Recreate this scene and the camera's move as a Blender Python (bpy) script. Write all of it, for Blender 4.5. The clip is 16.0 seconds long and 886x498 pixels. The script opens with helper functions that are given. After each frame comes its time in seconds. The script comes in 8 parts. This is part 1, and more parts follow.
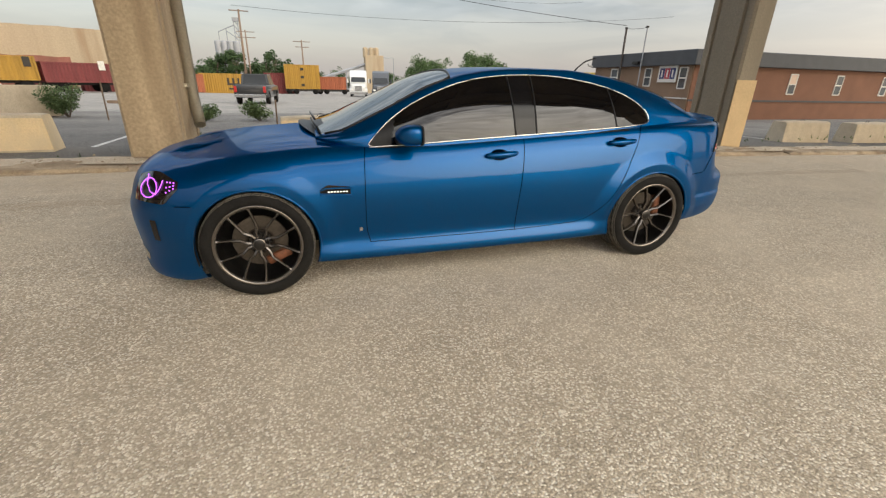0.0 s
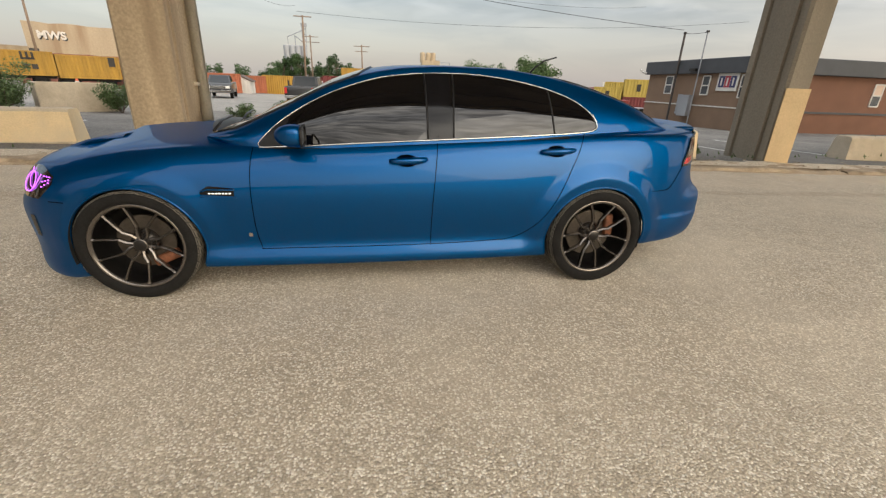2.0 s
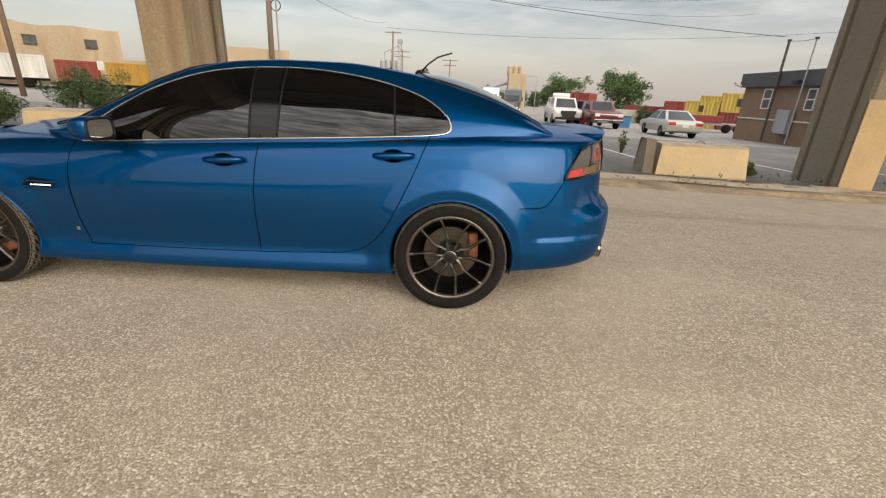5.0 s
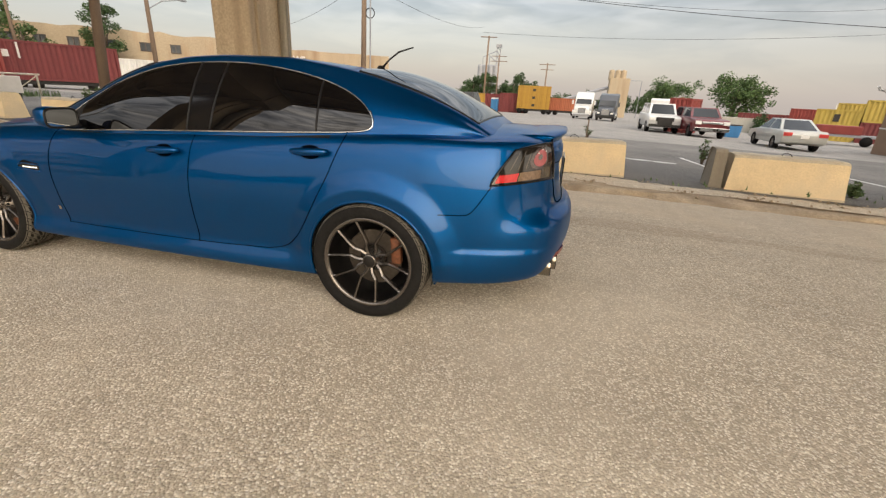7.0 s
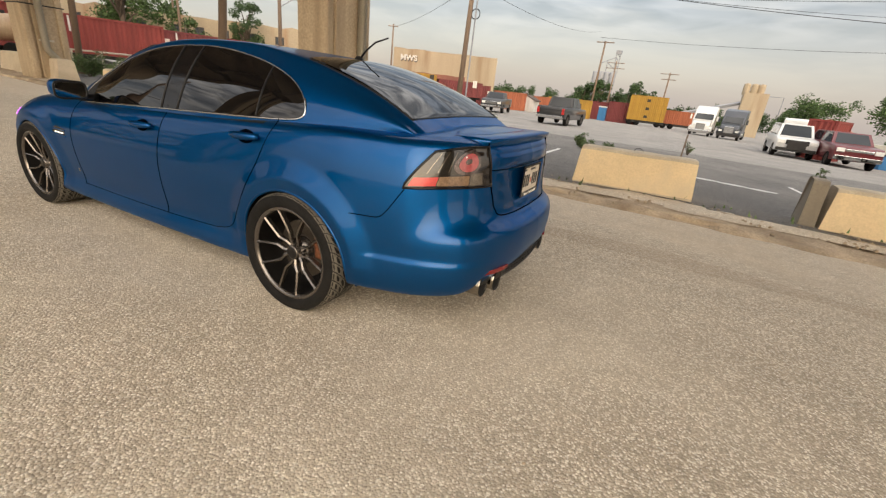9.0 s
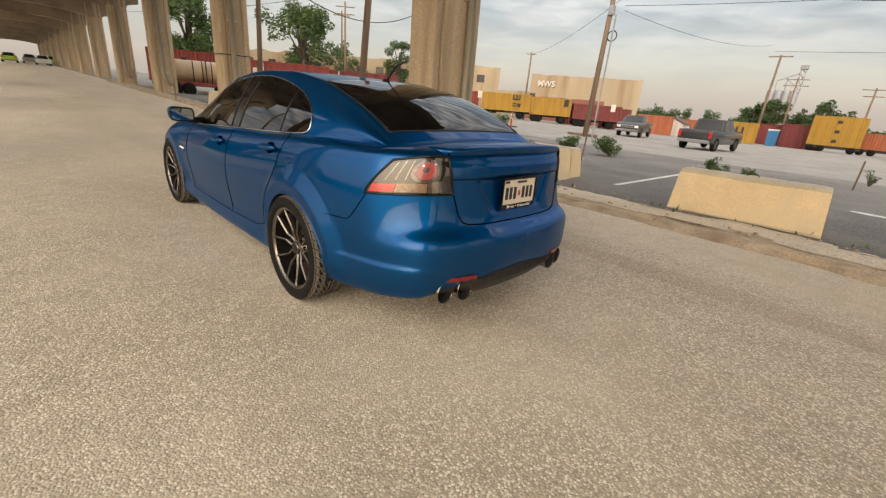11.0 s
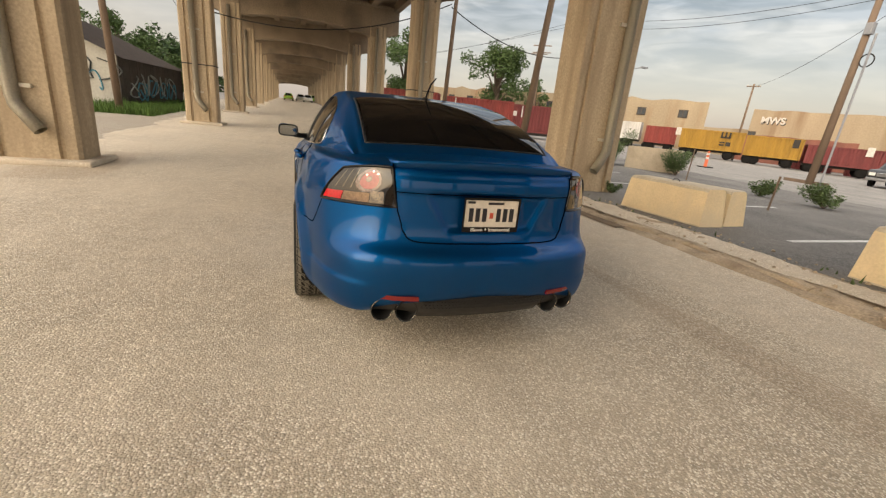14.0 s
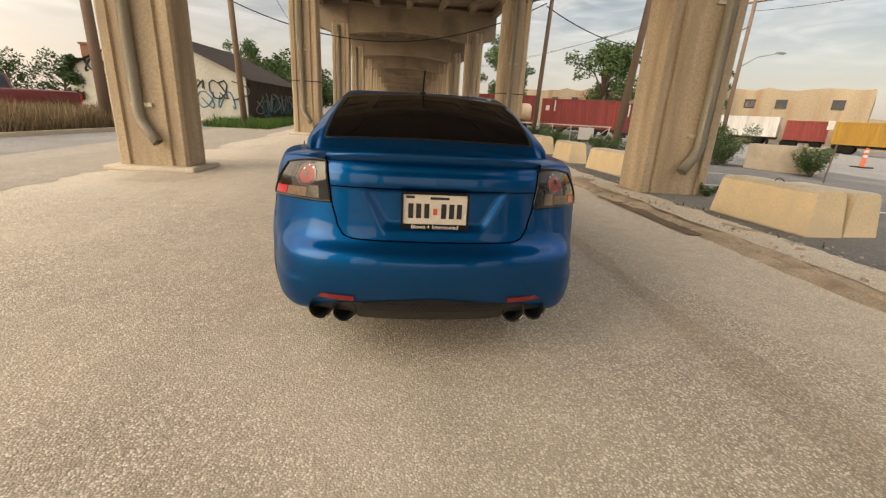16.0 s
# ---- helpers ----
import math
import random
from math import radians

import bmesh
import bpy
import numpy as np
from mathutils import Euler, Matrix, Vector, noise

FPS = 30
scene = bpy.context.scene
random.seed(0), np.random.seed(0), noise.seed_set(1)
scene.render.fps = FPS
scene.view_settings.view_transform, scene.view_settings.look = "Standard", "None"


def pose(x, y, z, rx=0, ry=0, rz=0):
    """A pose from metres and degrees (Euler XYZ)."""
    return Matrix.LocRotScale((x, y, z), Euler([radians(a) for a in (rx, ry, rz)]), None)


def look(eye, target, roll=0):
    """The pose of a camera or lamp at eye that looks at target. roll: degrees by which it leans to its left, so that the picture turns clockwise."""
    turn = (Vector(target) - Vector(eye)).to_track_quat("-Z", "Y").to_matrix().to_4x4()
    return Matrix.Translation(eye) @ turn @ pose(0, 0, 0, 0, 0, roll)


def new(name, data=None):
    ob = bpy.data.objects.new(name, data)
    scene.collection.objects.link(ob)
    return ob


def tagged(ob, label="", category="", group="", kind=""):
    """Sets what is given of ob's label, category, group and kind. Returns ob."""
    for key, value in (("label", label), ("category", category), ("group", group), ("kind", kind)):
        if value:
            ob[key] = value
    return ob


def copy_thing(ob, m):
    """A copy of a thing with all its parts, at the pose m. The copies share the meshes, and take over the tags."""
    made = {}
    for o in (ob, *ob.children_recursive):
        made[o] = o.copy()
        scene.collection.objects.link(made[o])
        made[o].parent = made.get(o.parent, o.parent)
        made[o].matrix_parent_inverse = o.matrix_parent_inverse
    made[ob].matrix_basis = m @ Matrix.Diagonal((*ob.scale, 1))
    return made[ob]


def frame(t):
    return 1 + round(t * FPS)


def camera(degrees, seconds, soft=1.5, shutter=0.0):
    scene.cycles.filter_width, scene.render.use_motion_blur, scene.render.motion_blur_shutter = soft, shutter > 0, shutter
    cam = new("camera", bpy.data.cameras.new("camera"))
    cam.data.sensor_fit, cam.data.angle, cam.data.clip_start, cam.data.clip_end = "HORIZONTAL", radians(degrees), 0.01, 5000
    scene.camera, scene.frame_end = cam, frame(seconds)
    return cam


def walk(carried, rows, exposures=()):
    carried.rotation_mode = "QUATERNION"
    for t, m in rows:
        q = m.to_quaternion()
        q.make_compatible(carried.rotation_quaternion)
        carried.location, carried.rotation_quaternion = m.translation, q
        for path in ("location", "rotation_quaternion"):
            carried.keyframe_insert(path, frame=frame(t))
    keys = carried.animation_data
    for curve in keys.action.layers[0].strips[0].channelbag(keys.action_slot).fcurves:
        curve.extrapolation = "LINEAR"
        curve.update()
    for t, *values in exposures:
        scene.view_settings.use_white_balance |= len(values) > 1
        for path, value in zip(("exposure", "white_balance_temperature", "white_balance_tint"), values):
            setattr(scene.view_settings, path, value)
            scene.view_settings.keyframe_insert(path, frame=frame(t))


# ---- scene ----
cam = camera(92.9, 16.0, 1.3)
PATH = [
    (0, (-1.096, -3.538, 1.319), (-0.539, -1.767, 0.575), 1.3),
    (0.5, (-0.872, -3.527, 1.302), (-0.381, -1.736, 0.557), 1.4),
    (1, (-0.609, -3.448, 1.298), (-0.166, -1.644, 0.557), 1.6),
    (1.5, (-0.359, -3.447, 1.286), (0.039, -1.631, 0.55), 1.8),
    (2, (-0.099, -3.477, 1.303), (0.238, -1.647, 0.573), 2.2),
    (2.5, (0.157, -3.421, 1.282), (0.479, -1.586, 0.554), 2.3),
    (3, (0.413, -3.36, 1.292), (0.723, -1.518, 0.577), 1.6),
    (3.5, (0.694, -3.366, 1.282), (0.917, -1.512, 0.567), 1.7),
    (4, (0.945, -3.369, 1.288), (1.078, -1.506, 0.572), 2.2),
    (4.2, (1.05, -3.346, 1.281), (1.161, -1.48, 0.57), 2.2),
    (6.3, (2.073, -3.086, 1.256), (1.789, -1.23, 0.568), 3.3),
    (6.5, (2.167, -3.034, 1.262), (1.861, -1.183, 0.57), 3.2),
    (7, (2.368, -2.95, 1.254), (1.939, -1.124, 0.561), 3.0),
    (7.5, (2.589, -2.894, 1.257), (2.008, -1.114, 0.556), 3.4),
    (8, (2.749, -2.751, 1.228), (2.072, -1.008, 0.518), 4.1),
    (8.2, (2.824, -2.671, 1.236), (2.123, -0.939, 0.523), 4.4),
    (10.3, (3.631, -2.204, 1.312), (2.512, -0.691, 0.636), 5.7),
    (10.5, (3.698, -2.145, 1.303), (2.52, -0.671, 0.64), 4.8),
    (11, (3.887, -2.015, 1.292), (2.562, -0.672, 0.628), 4.6),
    (11.5, (4.028, -1.885, 1.285), (2.582, -0.67, 0.628), 4.2),
    (12, (4.083, -1.669, 1.276), (2.551, -0.56, 0.624), 4.4),
    (12.5, (4.186, -1.498, 1.275), (2.565, -0.507, 0.65), 3.8),
    (13, (4.342, -1.354, 1.297), (2.641, -0.5, 0.685), 4.6),
    (13.5, (4.388, -1.168, 1.278), (2.642, -0.401, 0.674), 5.2),
    (14, (4.386, -0.954, 1.276), (2.598, -0.279, 0.684), 5.6),
    (14.5, (4.422, -0.747, 1.269), (2.586, -0.2, 0.695), 5.4),
    (15, (4.505, -0.55, 1.268), (2.631, -0.153, 0.691), 4.9),
    (15.5, (4.461, -0.331, 1.241), (2.573, -0.033, 0.651), 4.4),
    (16, (4.406, -0.145, 1.25), (2.51, 0.062, 0.649), 3.2),
]
walk(cam, [(t, look(eye, target, roll)) for t, eye, target, roll in PATH], [(0, 0.26, 6250, 6), (4, 0.27, 6450, 7), (8, 0.32, 6600, 9), (12, 0.28, 6800, 9), (16, 0.35, 6920, 9)])

# ---- light and sky ----
CY = 0.02  # the car's centre line
SUN_DIR = (0.486, -0.794, 0.363)
ZENITH, GLOW = 3.6, 2.0
world = bpy.data.worlds.new("dusk_sky")
scene.world = world
world.use_nodes = True
wn, wl = world.node_tree.nodes, world.node_tree.links
wn.clear()
w_out = wn.new("ShaderNodeOutputWorld")
w_sky = wn.new("ShaderNodeTexSky")
w_sky.sky_type, w_sky.sun_disc = "NISHITA", False
w_sky.sun_elevation, w_sky.sun_rotation = radians(21), radians(149)
w_sky.air_density, w_sky.dust_density, w_sky.ozone_density = 1.2, 3.0, 1.0
w_bg = wn.new("ShaderNodeBackground")
w_bg.inputs["Strength"].default_value = 0.05
wl.new(w_sky.outputs["Color"], w_bg.inputs["Color"])
# a thin veil of high cloud over the clear sky
w_co = wn.new("ShaderNodeTexCoord")
w_sep = wn.new("ShaderNodeSeparateXYZ")
wl.new(w_co.outputs["Generated"], w_sep.inputs[0])
w_map = wn.new("ShaderNodeMapping")
w_map.inputs["Scale"].default_value = (1.6, 1.6, 9.0)
wl.new(w_co.outputs["Generated"], w_map.inputs["Vector"])
w_noise = wn.new("ShaderNodeTexNoise")
w_noise.inputs["Scale"].default_value, w_noise.inputs["Detail"].default_value = 2.2, 7.0
w_noise.inputs["Distortion"].default_value = 0.6
wl.new(w_map.outputs["Vector"], w_noise.inputs["Vector"])
w_ramp = wn.new("ShaderNodeValToRGB")
w_ramp.color_ramp.elements[0].position, w_ramp.color_ramp.elements[0].color = 0.43, (0.50, 0.54, 0.61, 1)
w_ramp.color_ramp.elements[1].position, w_ramp.color_ramp.elements[1].color = 0.60, (0.95, 0.91, 0.87, 1)
wl.new(w_noise.outputs["Fac"], w_ramp.inputs["Fac"])
w_hor = wn.new("ShaderNodeMapRange")
w_hor.inputs["From Min"].default_value, w_hor.inputs["From Max"].default_value = 0.0, 0.30
wl.new(w_sep.outputs["Z"], w_hor.inputs["Value"])
w_mix = wn.new("ShaderNodeMixRGB")
w_mix.inputs["Color1"].default_value = (0.97, 0.84, 0.79, 1)
wl.new(w_hor.outputs["Result"], w_mix.inputs["Fac"])
wl.new(w_ramp.outputs["Color"], w_mix.inputs["Color2"])
# thin overcast: the veil brightens smoothly towards the zenith and round the hidden sun
w_zen = wn.new("ShaderNodeMapRange")
w_zen.interpolation_type = "SMOOTHSTEP"
w_zen.inputs["From Min"].default_value, w_zen.inputs["From Max"].default_value = 0.22, 0.85
w_zen.inputs["To Min"].default_value, w_zen.inputs["To Max"].default_value = 1.0, ZENITH
wl.new(w_sep.outputs["Z"], w_zen.inputs["Value"])
w_dot = wn.new("ShaderNodeVectorMath")
w_dot.operation = "DOT_PRODUCT"
w_dot.inputs[1].default_value = SUN_DIR
wl.new(w_co.outputs["Generated"], w_dot.inputs[0])
w_glow = wn.new("ShaderNodeMapRange")
w_glow.interpolation_type = "SMOOTHSTEP"
w_glow.inputs["From Min"].default_value, w_glow.inputs["From Max"].default_value = -0.4, 1.0
w_glow.inputs["To Min"].default_value, w_glow.inputs["To Max"].default_value = 0.0, GLOW
wl.new(w_dot.outputs["Value"], w_glow.inputs["Value"])
w_warm = wn.new("ShaderNodeVectorMath")
w_warm.operation = "SCALE"
w_warm.inputs[0].default_value = (1.0, 0.80, 0.60)
wl.new(w_glow.outputs["Result"], w_warm.inputs["Scale"])
w_tint = wn.new("ShaderNodeVectorMath")
w_tint.operation = "SCALE"
wl.new(w_mix.outputs["Color"], w_tint.inputs[0])
wl.new(w_zen.outputs["Result"], w_tint.inputs["Scale"])
w_sum = wn.new("ShaderNodeVectorMath")
w_sum.operation = "ADD"
wl.new(w_tint.outputs["Vector"], w_sum.inputs[0])
wl.new(w_warm.outputs["Vector"], w_sum.inputs[1])
# broken ripples of cloud
w_map2 = wn.new("ShaderNodeMapping")
w_map2.inputs["Scale"].default_value = (3.2, 3.2, 15.0)
wl.new(w_co.outputs["Generated"], w_map2.inputs["Vector"])
w_rip = wn.new("ShaderNodeTexNoise")
w_rip.inputs["Scale"].default_value, w_rip.inputs["Detail"].default_value = 2.6, 5.0
w_rip.inputs["Distortion"].default_value = 0.8
wl.new(w_map2.outputs["Vector"], w_rip.inputs["Vector"])
w_rr = wn.new("ShaderNodeMapRange")
w_rr.inputs["From Min"].default_value, w_rr.inputs["From Max"].default_value = 0.36, 0.64
w_rr.inputs["To Min"].default_value, w_rr.inputs["To Max"].default_value = 0.48, 1.6
wl.new(w_rip.outputs["Fac"], w_rr.inputs["Value"])
w_rf = wn.new("ShaderNodeMapRange")
w_rf.inputs["From Min"].default_value, w_rf.inputs["From Max"].default_value = 0.10, 0.34
wl.new(w_sep.outputs["Z"], w_rf.inputs["Value"])
w_rm = wn.new("ShaderNodeMix")
w_rm.inputs["A"].default_value = 1.0
wl.new(w_rf.outputs["Result"], w_rm.inputs["Factor"])
wl.new(w_rr.outputs["Result"], w_rm.inputs["B"])
w_gain = wn.new("ShaderNodeVectorMath")
w_gain.operation = "SCALE"
wl.new(w_sum.outputs["Vector"], w_gain.inputs[0])
wl.new(w_rm.outputs["Result"], w_gain.inputs["Scale"])
w_bg2 = wn.new("ShaderNodeBackground")
w_bg2.inputs["Strength"].default_value = 0.42
wl.new(w_gain.outputs["Vector"], w_bg2.inputs["Color"])
w_add = wn.new("ShaderNodeAddShader")
wl.new(w_bg.outputs[0], w_add.inputs[0])
wl.new(w_bg2.outputs[0], w_add.inputs[1])
wl.new(w_add.outputs[0], w_out.inputs["Surface"])

sun_data = bpy.data.lights.new("sun", "SUN")
sun_data.energy, sun_data.angle, sun_data.color = 1.0, radians(50), (1.0, 0.88, 0.73)
sun = new("sun", sun_data)
sun.matrix_world = look((15.0, -24.5, 11.2), (0, 0, 0))


# ---- materials ----
def mat(name, col, rough=0.6, metal=0.0, vary=0.12, scale=6.0, fine=60.0, bump=0.0, bump_scale=80.0, spec=0.5,
        coat=0.0, emit=None, power=0.0, trans=0.0, island=0.0, second=None, patch=0.0, patch_scale=0.8, streak=False, ior=1.5):
    """A principled surface with coarse and fine variation of its colour and fine relief."""
    m = bpy.data.materials.new(name)
    m.use_nodes = True
    n, l = m.node_tree.nodes, m.node_tree.links
    b = n["Principled BSDF"]
    b.inputs["Roughness"].default_value, b.inputs["Metallic"].default_value = rough, metal
    b.inputs["Specular IOR Level"].default_value, b.inputs["IOR"].default_value = spec, ior
    b.inputs["Coat Weight"].default_value, b.inputs["Coat Roughness"].default_value = coat, 0.02
    b.inputs["Transmission Weight"].default_value = trans
    b.inputs["Base Color"].default_value = (*col, 1)
    co = n.new("ShaderNodeTexCoord")
    if vary > 0 or patch > 0:
        big, small = n.new("ShaderNodeTexNoise"), n.new("ShaderNodeTexNoise")
        big.inputs["Scale"].default_value, big.inputs["Detail"].default_value = scale, 5
        small.inputs["Scale"].default_value, small.inputs["Detail"].default_value = fine, 3
        src = co.outputs["Object"]
        if streak:
            mp = n.new("ShaderNodeMapping")
            mp.inputs["Scale"].default_value = (1.0, 1.0, 0.12)
            l.new(src, mp.inputs["Vector"])
            l.new(mp.outputs["Vector"], big.inputs["Vector"])
        else:
            l.new(src, big.inputs["Vector"])
        l.new(src, small.inputs["Vector"])
        add = n.new("ShaderNodeMath")
        add.operation = "ADD"
        l.new(big.outputs["Fac"], add.inputs[0])
        l.new(small.outputs["Fac"], add.inputs[1])
        mr = n.new("ShaderNodeMapRange")
        mr.inputs["From Min"].default_value, mr.inputs["From Max"].default_value = 0.7, 1.3
        mr.inputs["To Min"].default_value, mr.inputs["To Max"].default_value = 1 - vary, 1 + vary
        l.new(add.outputs[0], mr.inputs["Value"])
        mul = n.new("ShaderNodeVectorMath")
        mul.operation = "SCALE"
        mul.inputs[0].default_value = col
        l.new(mr.outputs["Result"], mul.inputs["Scale"])
        out = mul.outputs["Vector"]
        if patch > 0:
            pn = n.new("ShaderNodeTexNoise")
            pn.inputs["Scale"].default_value, pn.inputs["Detail"].default_value = patch_scale, 6
            l.new(mp.outputs["Vector"] if streak else src, pn.inputs["Vector"])
            pr = n.new("ShaderNodeMapRange")
            pr.inputs["From Min"].default_value, pr.inputs["From Max"].default_value = 0.5, 0.68
            pr.inputs["To Max"].default_value = patch
            l.new(pn.outputs["Fac"], pr.inputs["Value"])
            mx = n.new("ShaderNodeMixRGB")
            mx.inputs["Color2"].default_value = (*(second or col), 1)
            l.new(pr.outputs["Result"], mx.inputs["Fac"])
            l.new(out, mx.inputs["Color1"])
            out = mx.outputs["Color"]
        if island > 0:
            oi = n.new("ShaderNodeNewGeometry")
            ir = n.new("ShaderNodeMapRange")
            ir.inputs["To Min"].default_value, ir.inputs["To Max"].default_value = 1 - island, 1 + island
            l.new(oi.outputs["Random Per Island"], ir.inputs["Value"])
            im = n.new("ShaderNodeVectorMath")
            im.operation = "SCALE"
            l.new(out, im.inputs[0])
            l.new(ir.outputs["Result"], im.inputs["Scale"])
            out = im.outputs["Vector"]
        l.new(out, b.inputs["Base Color"])
    if bump > 0:
        bn = n.new("ShaderNodeTexNoise")
        bn.inputs["Scale"].default_value, bn.inputs["Detail"].default_value = bump_scale, 4
        l.new(co.outputs["Object"], bn.inputs["Vector"])
        bp = n.new("ShaderNodeBump")
        bp.inputs["Strength"].default_value, bp.inputs["Distance"].default_value = bump, 0.02
        l.new(bn.outputs["Fac"], bp.inputs["Height"])
        l.new(bp.outputs["Normal"], b.inputs["Normal"])
    if emit:
        b.inputs["Emission Color"].default_value, b.inputs["Emission Strength"].default_value = (*emit, 1), power
    return m


def aggregate(name, col, stone, scale, contrast, second, patch, rough=0.9):
    """Worn concrete or asphalt with its stones showing: cells of stone in the binder, dusty patches, tyre polish."""
    m = bpy.data.materials.new(name)
    m.use_nodes = True
    n, l = m.node_tree.nodes, m.node_tree.links
    b = n["Principled BSDF"]
    b.inputs["Roughness"].default_value, b.inputs["Specular IOR Level"].default_value = rough, 0.25
    co = n.new("ShaderNodeTexCoord")
    vo = n.new("ShaderNodeTexVoronoi")
    vo.inputs["Scale"].default_value, vo.inputs["Randomness"].default_value = scale, 1.0
    l.new(co.outputs["Object"], vo.inputs["Vector"])
    cr = n.new("ShaderNodeSeparateXYZ")
    l.new(vo.outputs["Color"], cr.inputs[0])
    ramp = n.new("ShaderNodeValToRGB")
    e = ramp.color_ramp.elements
    e[0].position, e[0].color = 0.0, (*[c * (1 - contrast) for c in col], 1)
    e[1].position, e[1].color = 0.70, (*col, 1)
    e2 = e.new(0.99)
    e2.color = (*stone, 1)
    l.new(cr.outputs["X"], ramp.inputs["Fac"])
    # the binder darkens between the stones
    gap = n.new("ShaderNodeMapRange")
    gap.inputs["From Min"].default_value, gap.inputs["From Max"].default_value = 0.35, 0.75
    gap.inputs["To Min"].default_value, gap.inputs["To Max"].default_value = 1.05, 0.82
    l.new(vo.outputs["Distance"], gap.inputs["Value"])
    g2 = n.new("ShaderNodeVectorMath")
    g2.operation = "SCALE"
    l.new(ramp.outputs["Color"], g2.inputs[0])
    l.new(gap.outputs["Result"], g2.inputs["Scale"])
    chip = n.new("ShaderNodeTexVoronoi")
    chip.inputs["Scale"].default_value = scale * 0.62
    l.new(co.outputs["Object"], chip.inputs["Vector"])
    cd = n.new("ShaderNodeMapRange")
    cd.inputs["From Min"].default_value, cd.inputs["From Max"].default_value = 0.36, 0.22
    cd.inputs["To Max"].default_value = 0.95
    l.new(chip.outputs["Distance"], cd.inputs["Value"])
    cs = n.new("ShaderNodeSeparateXYZ")
    l.new(chip.outputs["Color"], cs.inputs[0])
    cg = n.new("ShaderNodeMath")
    cg.operation = "GREATER_THAN"
    cg.inputs[1].default_value = 0.55
    l.new(cs.outputs["Y"], cg.inputs[0])
    cm = n.new("ShaderNodeMath")
    cm.operation = "MULTIPLY"
    l.new(cd.outputs["Result"], cm.inputs[0])
    l.new(cg.outputs[0], cm.inputs[1])
    big = n.new("ShaderNodeTexNoise")
    big.inputs["Scale"].default_value, big.inputs["Detail"].default_value = 0.55, 8
    l.new(co.outputs["Object"], big.inputs["Vector"])
    br = n.new("ShaderNodeMapRange")
    br.inputs["From Min"].default_value, br.inputs["From Max"].default_value = 0.42, 0.66
    br.inputs["To Max"].default_value = patch
    l.new(big.outputs["Fac"], br.inputs["Value"])
    mx = n.new("ShaderNodeMixRGB")
    mx.inputs["Color2"].default_value = (*second, 1)
    l.new(br.outputs["Result"], mx.inputs["Fac"])
    l.new(g2.outputs["Vector"], mx.inputs["Color1"])
    mc = n.new("ShaderNodeMixRGB")
    mc.inputs["Color2"].default_value = (*stone, 1)
    l.new(cm.outputs[0], mc.inputs["Fac"])
    l.new(mx.outputs["Color"], mc.inputs["Color1"])
    # long faint lanes worn by traffic
    lm = n.new("ShaderNodeMapping")
    lm.inputs["Scale"].default_value = (0.10, 1.1, 1.0)
    l.new(co.outputs["Object"], lm.inputs["Vector"])
    ln = n.new("ShaderNodeTexNoise")
    ln.inputs["Scale"].default_value, ln.inputs["Detail"].default_value = 1.0, 5
    l.new(lm.outputs["Vector"], ln.inputs["Vector"])
    lr = n.new("ShaderNodeMapRange")
    lr.inputs["From Min"].default_value, lr.inputs["From Max"].default_value = 0.3, 0.7
    lr.inputs["To Min"].default_value, lr.inputs["To Max"].default_value = 0.93, 1.06
    l.new(ln.outputs["Fac"], lr.inputs["Value"])
    m1 = n.new("ShaderNodeVectorMath")
    m1.operation = "SCALE"
    l.new(mc.outputs["Color"], m1.inputs[0])
    l.new(lr.outputs["Result"], m1.inputs["Scale"])
    mid = n.new("ShaderNodeTexNoise")
    mid.inputs["Scale"].default_value, mid.inputs["Detail"].default_value = 5.0, 6
    l.new(co.outputs["Object"], mid.inputs["Vector"])
    mr = n.new("ShaderNodeMapRange")
    mr.inputs["From Min"].default_value, mr.inputs["From Max"].default_value = 0.3, 0.7
    mr.inputs["To Min"].default_value, mr.inputs["To Max"].default_value = 0.93, 1.06
    l.new(mid.outputs["Fac"], mr.inputs["Value"])
    m2 = n.new("ShaderNodeVectorMath")
    m2.operation = "SCALE"
    l.new(m1.outputs["Vector"], m2.inputs[0])
    l.new(mr.outputs["Result"], m2.inputs["Scale"])
    l.new(m2.outputs["Vector"], b.inputs["Base Color"])
    bp = n.new("ShaderNodeBump")
    bp.inputs["Strength"].default_value, bp.inputs["Distance"].default_value = 0.7, 0.006
    bp.invert = True
    l.new(vo.outputs["Distance"], bp.inputs["Height"])
    l.new(bp.outputs["Normal"], b.inputs["Normal"])
    return m


M = {}
M["road"] = aggregate("exposed_concrete", (0.60, 0.515, 0.398), (0.90, 0.84, 0.73), 104.0, 0.32, (0.67, 0.585, 0.462), 0.5)
M["asphalt"] = aggregate("old_asphalt", (0.165, 0.155, 0.145), (0.27, 0.26, 0.24), 70.0, 0.35, (0.24, 0.225, 0.205), 0.6)
M["yard"] = aggregate("pale_yard", (0.265, 0.25, 0.232), (0.35, 0.335, 0.31), 40.0, 0.3, (0.32, 0.298, 0.268), 0.7)
M["side_road"] = aggregate("worn_grey_road", (0.40, 0.352, 0.285), (0.56, 0.51, 0.44), 104.0, 0.25, (0.35, 0.30, 0.24), 0.5)
M["dust"] = aggregate("dusty_concrete", (0.64, 0.55, 0.43), (0.82, 0.76, 0.66), 104.0, 0.20, (0.57, 0.48, 0.36), 0.5)
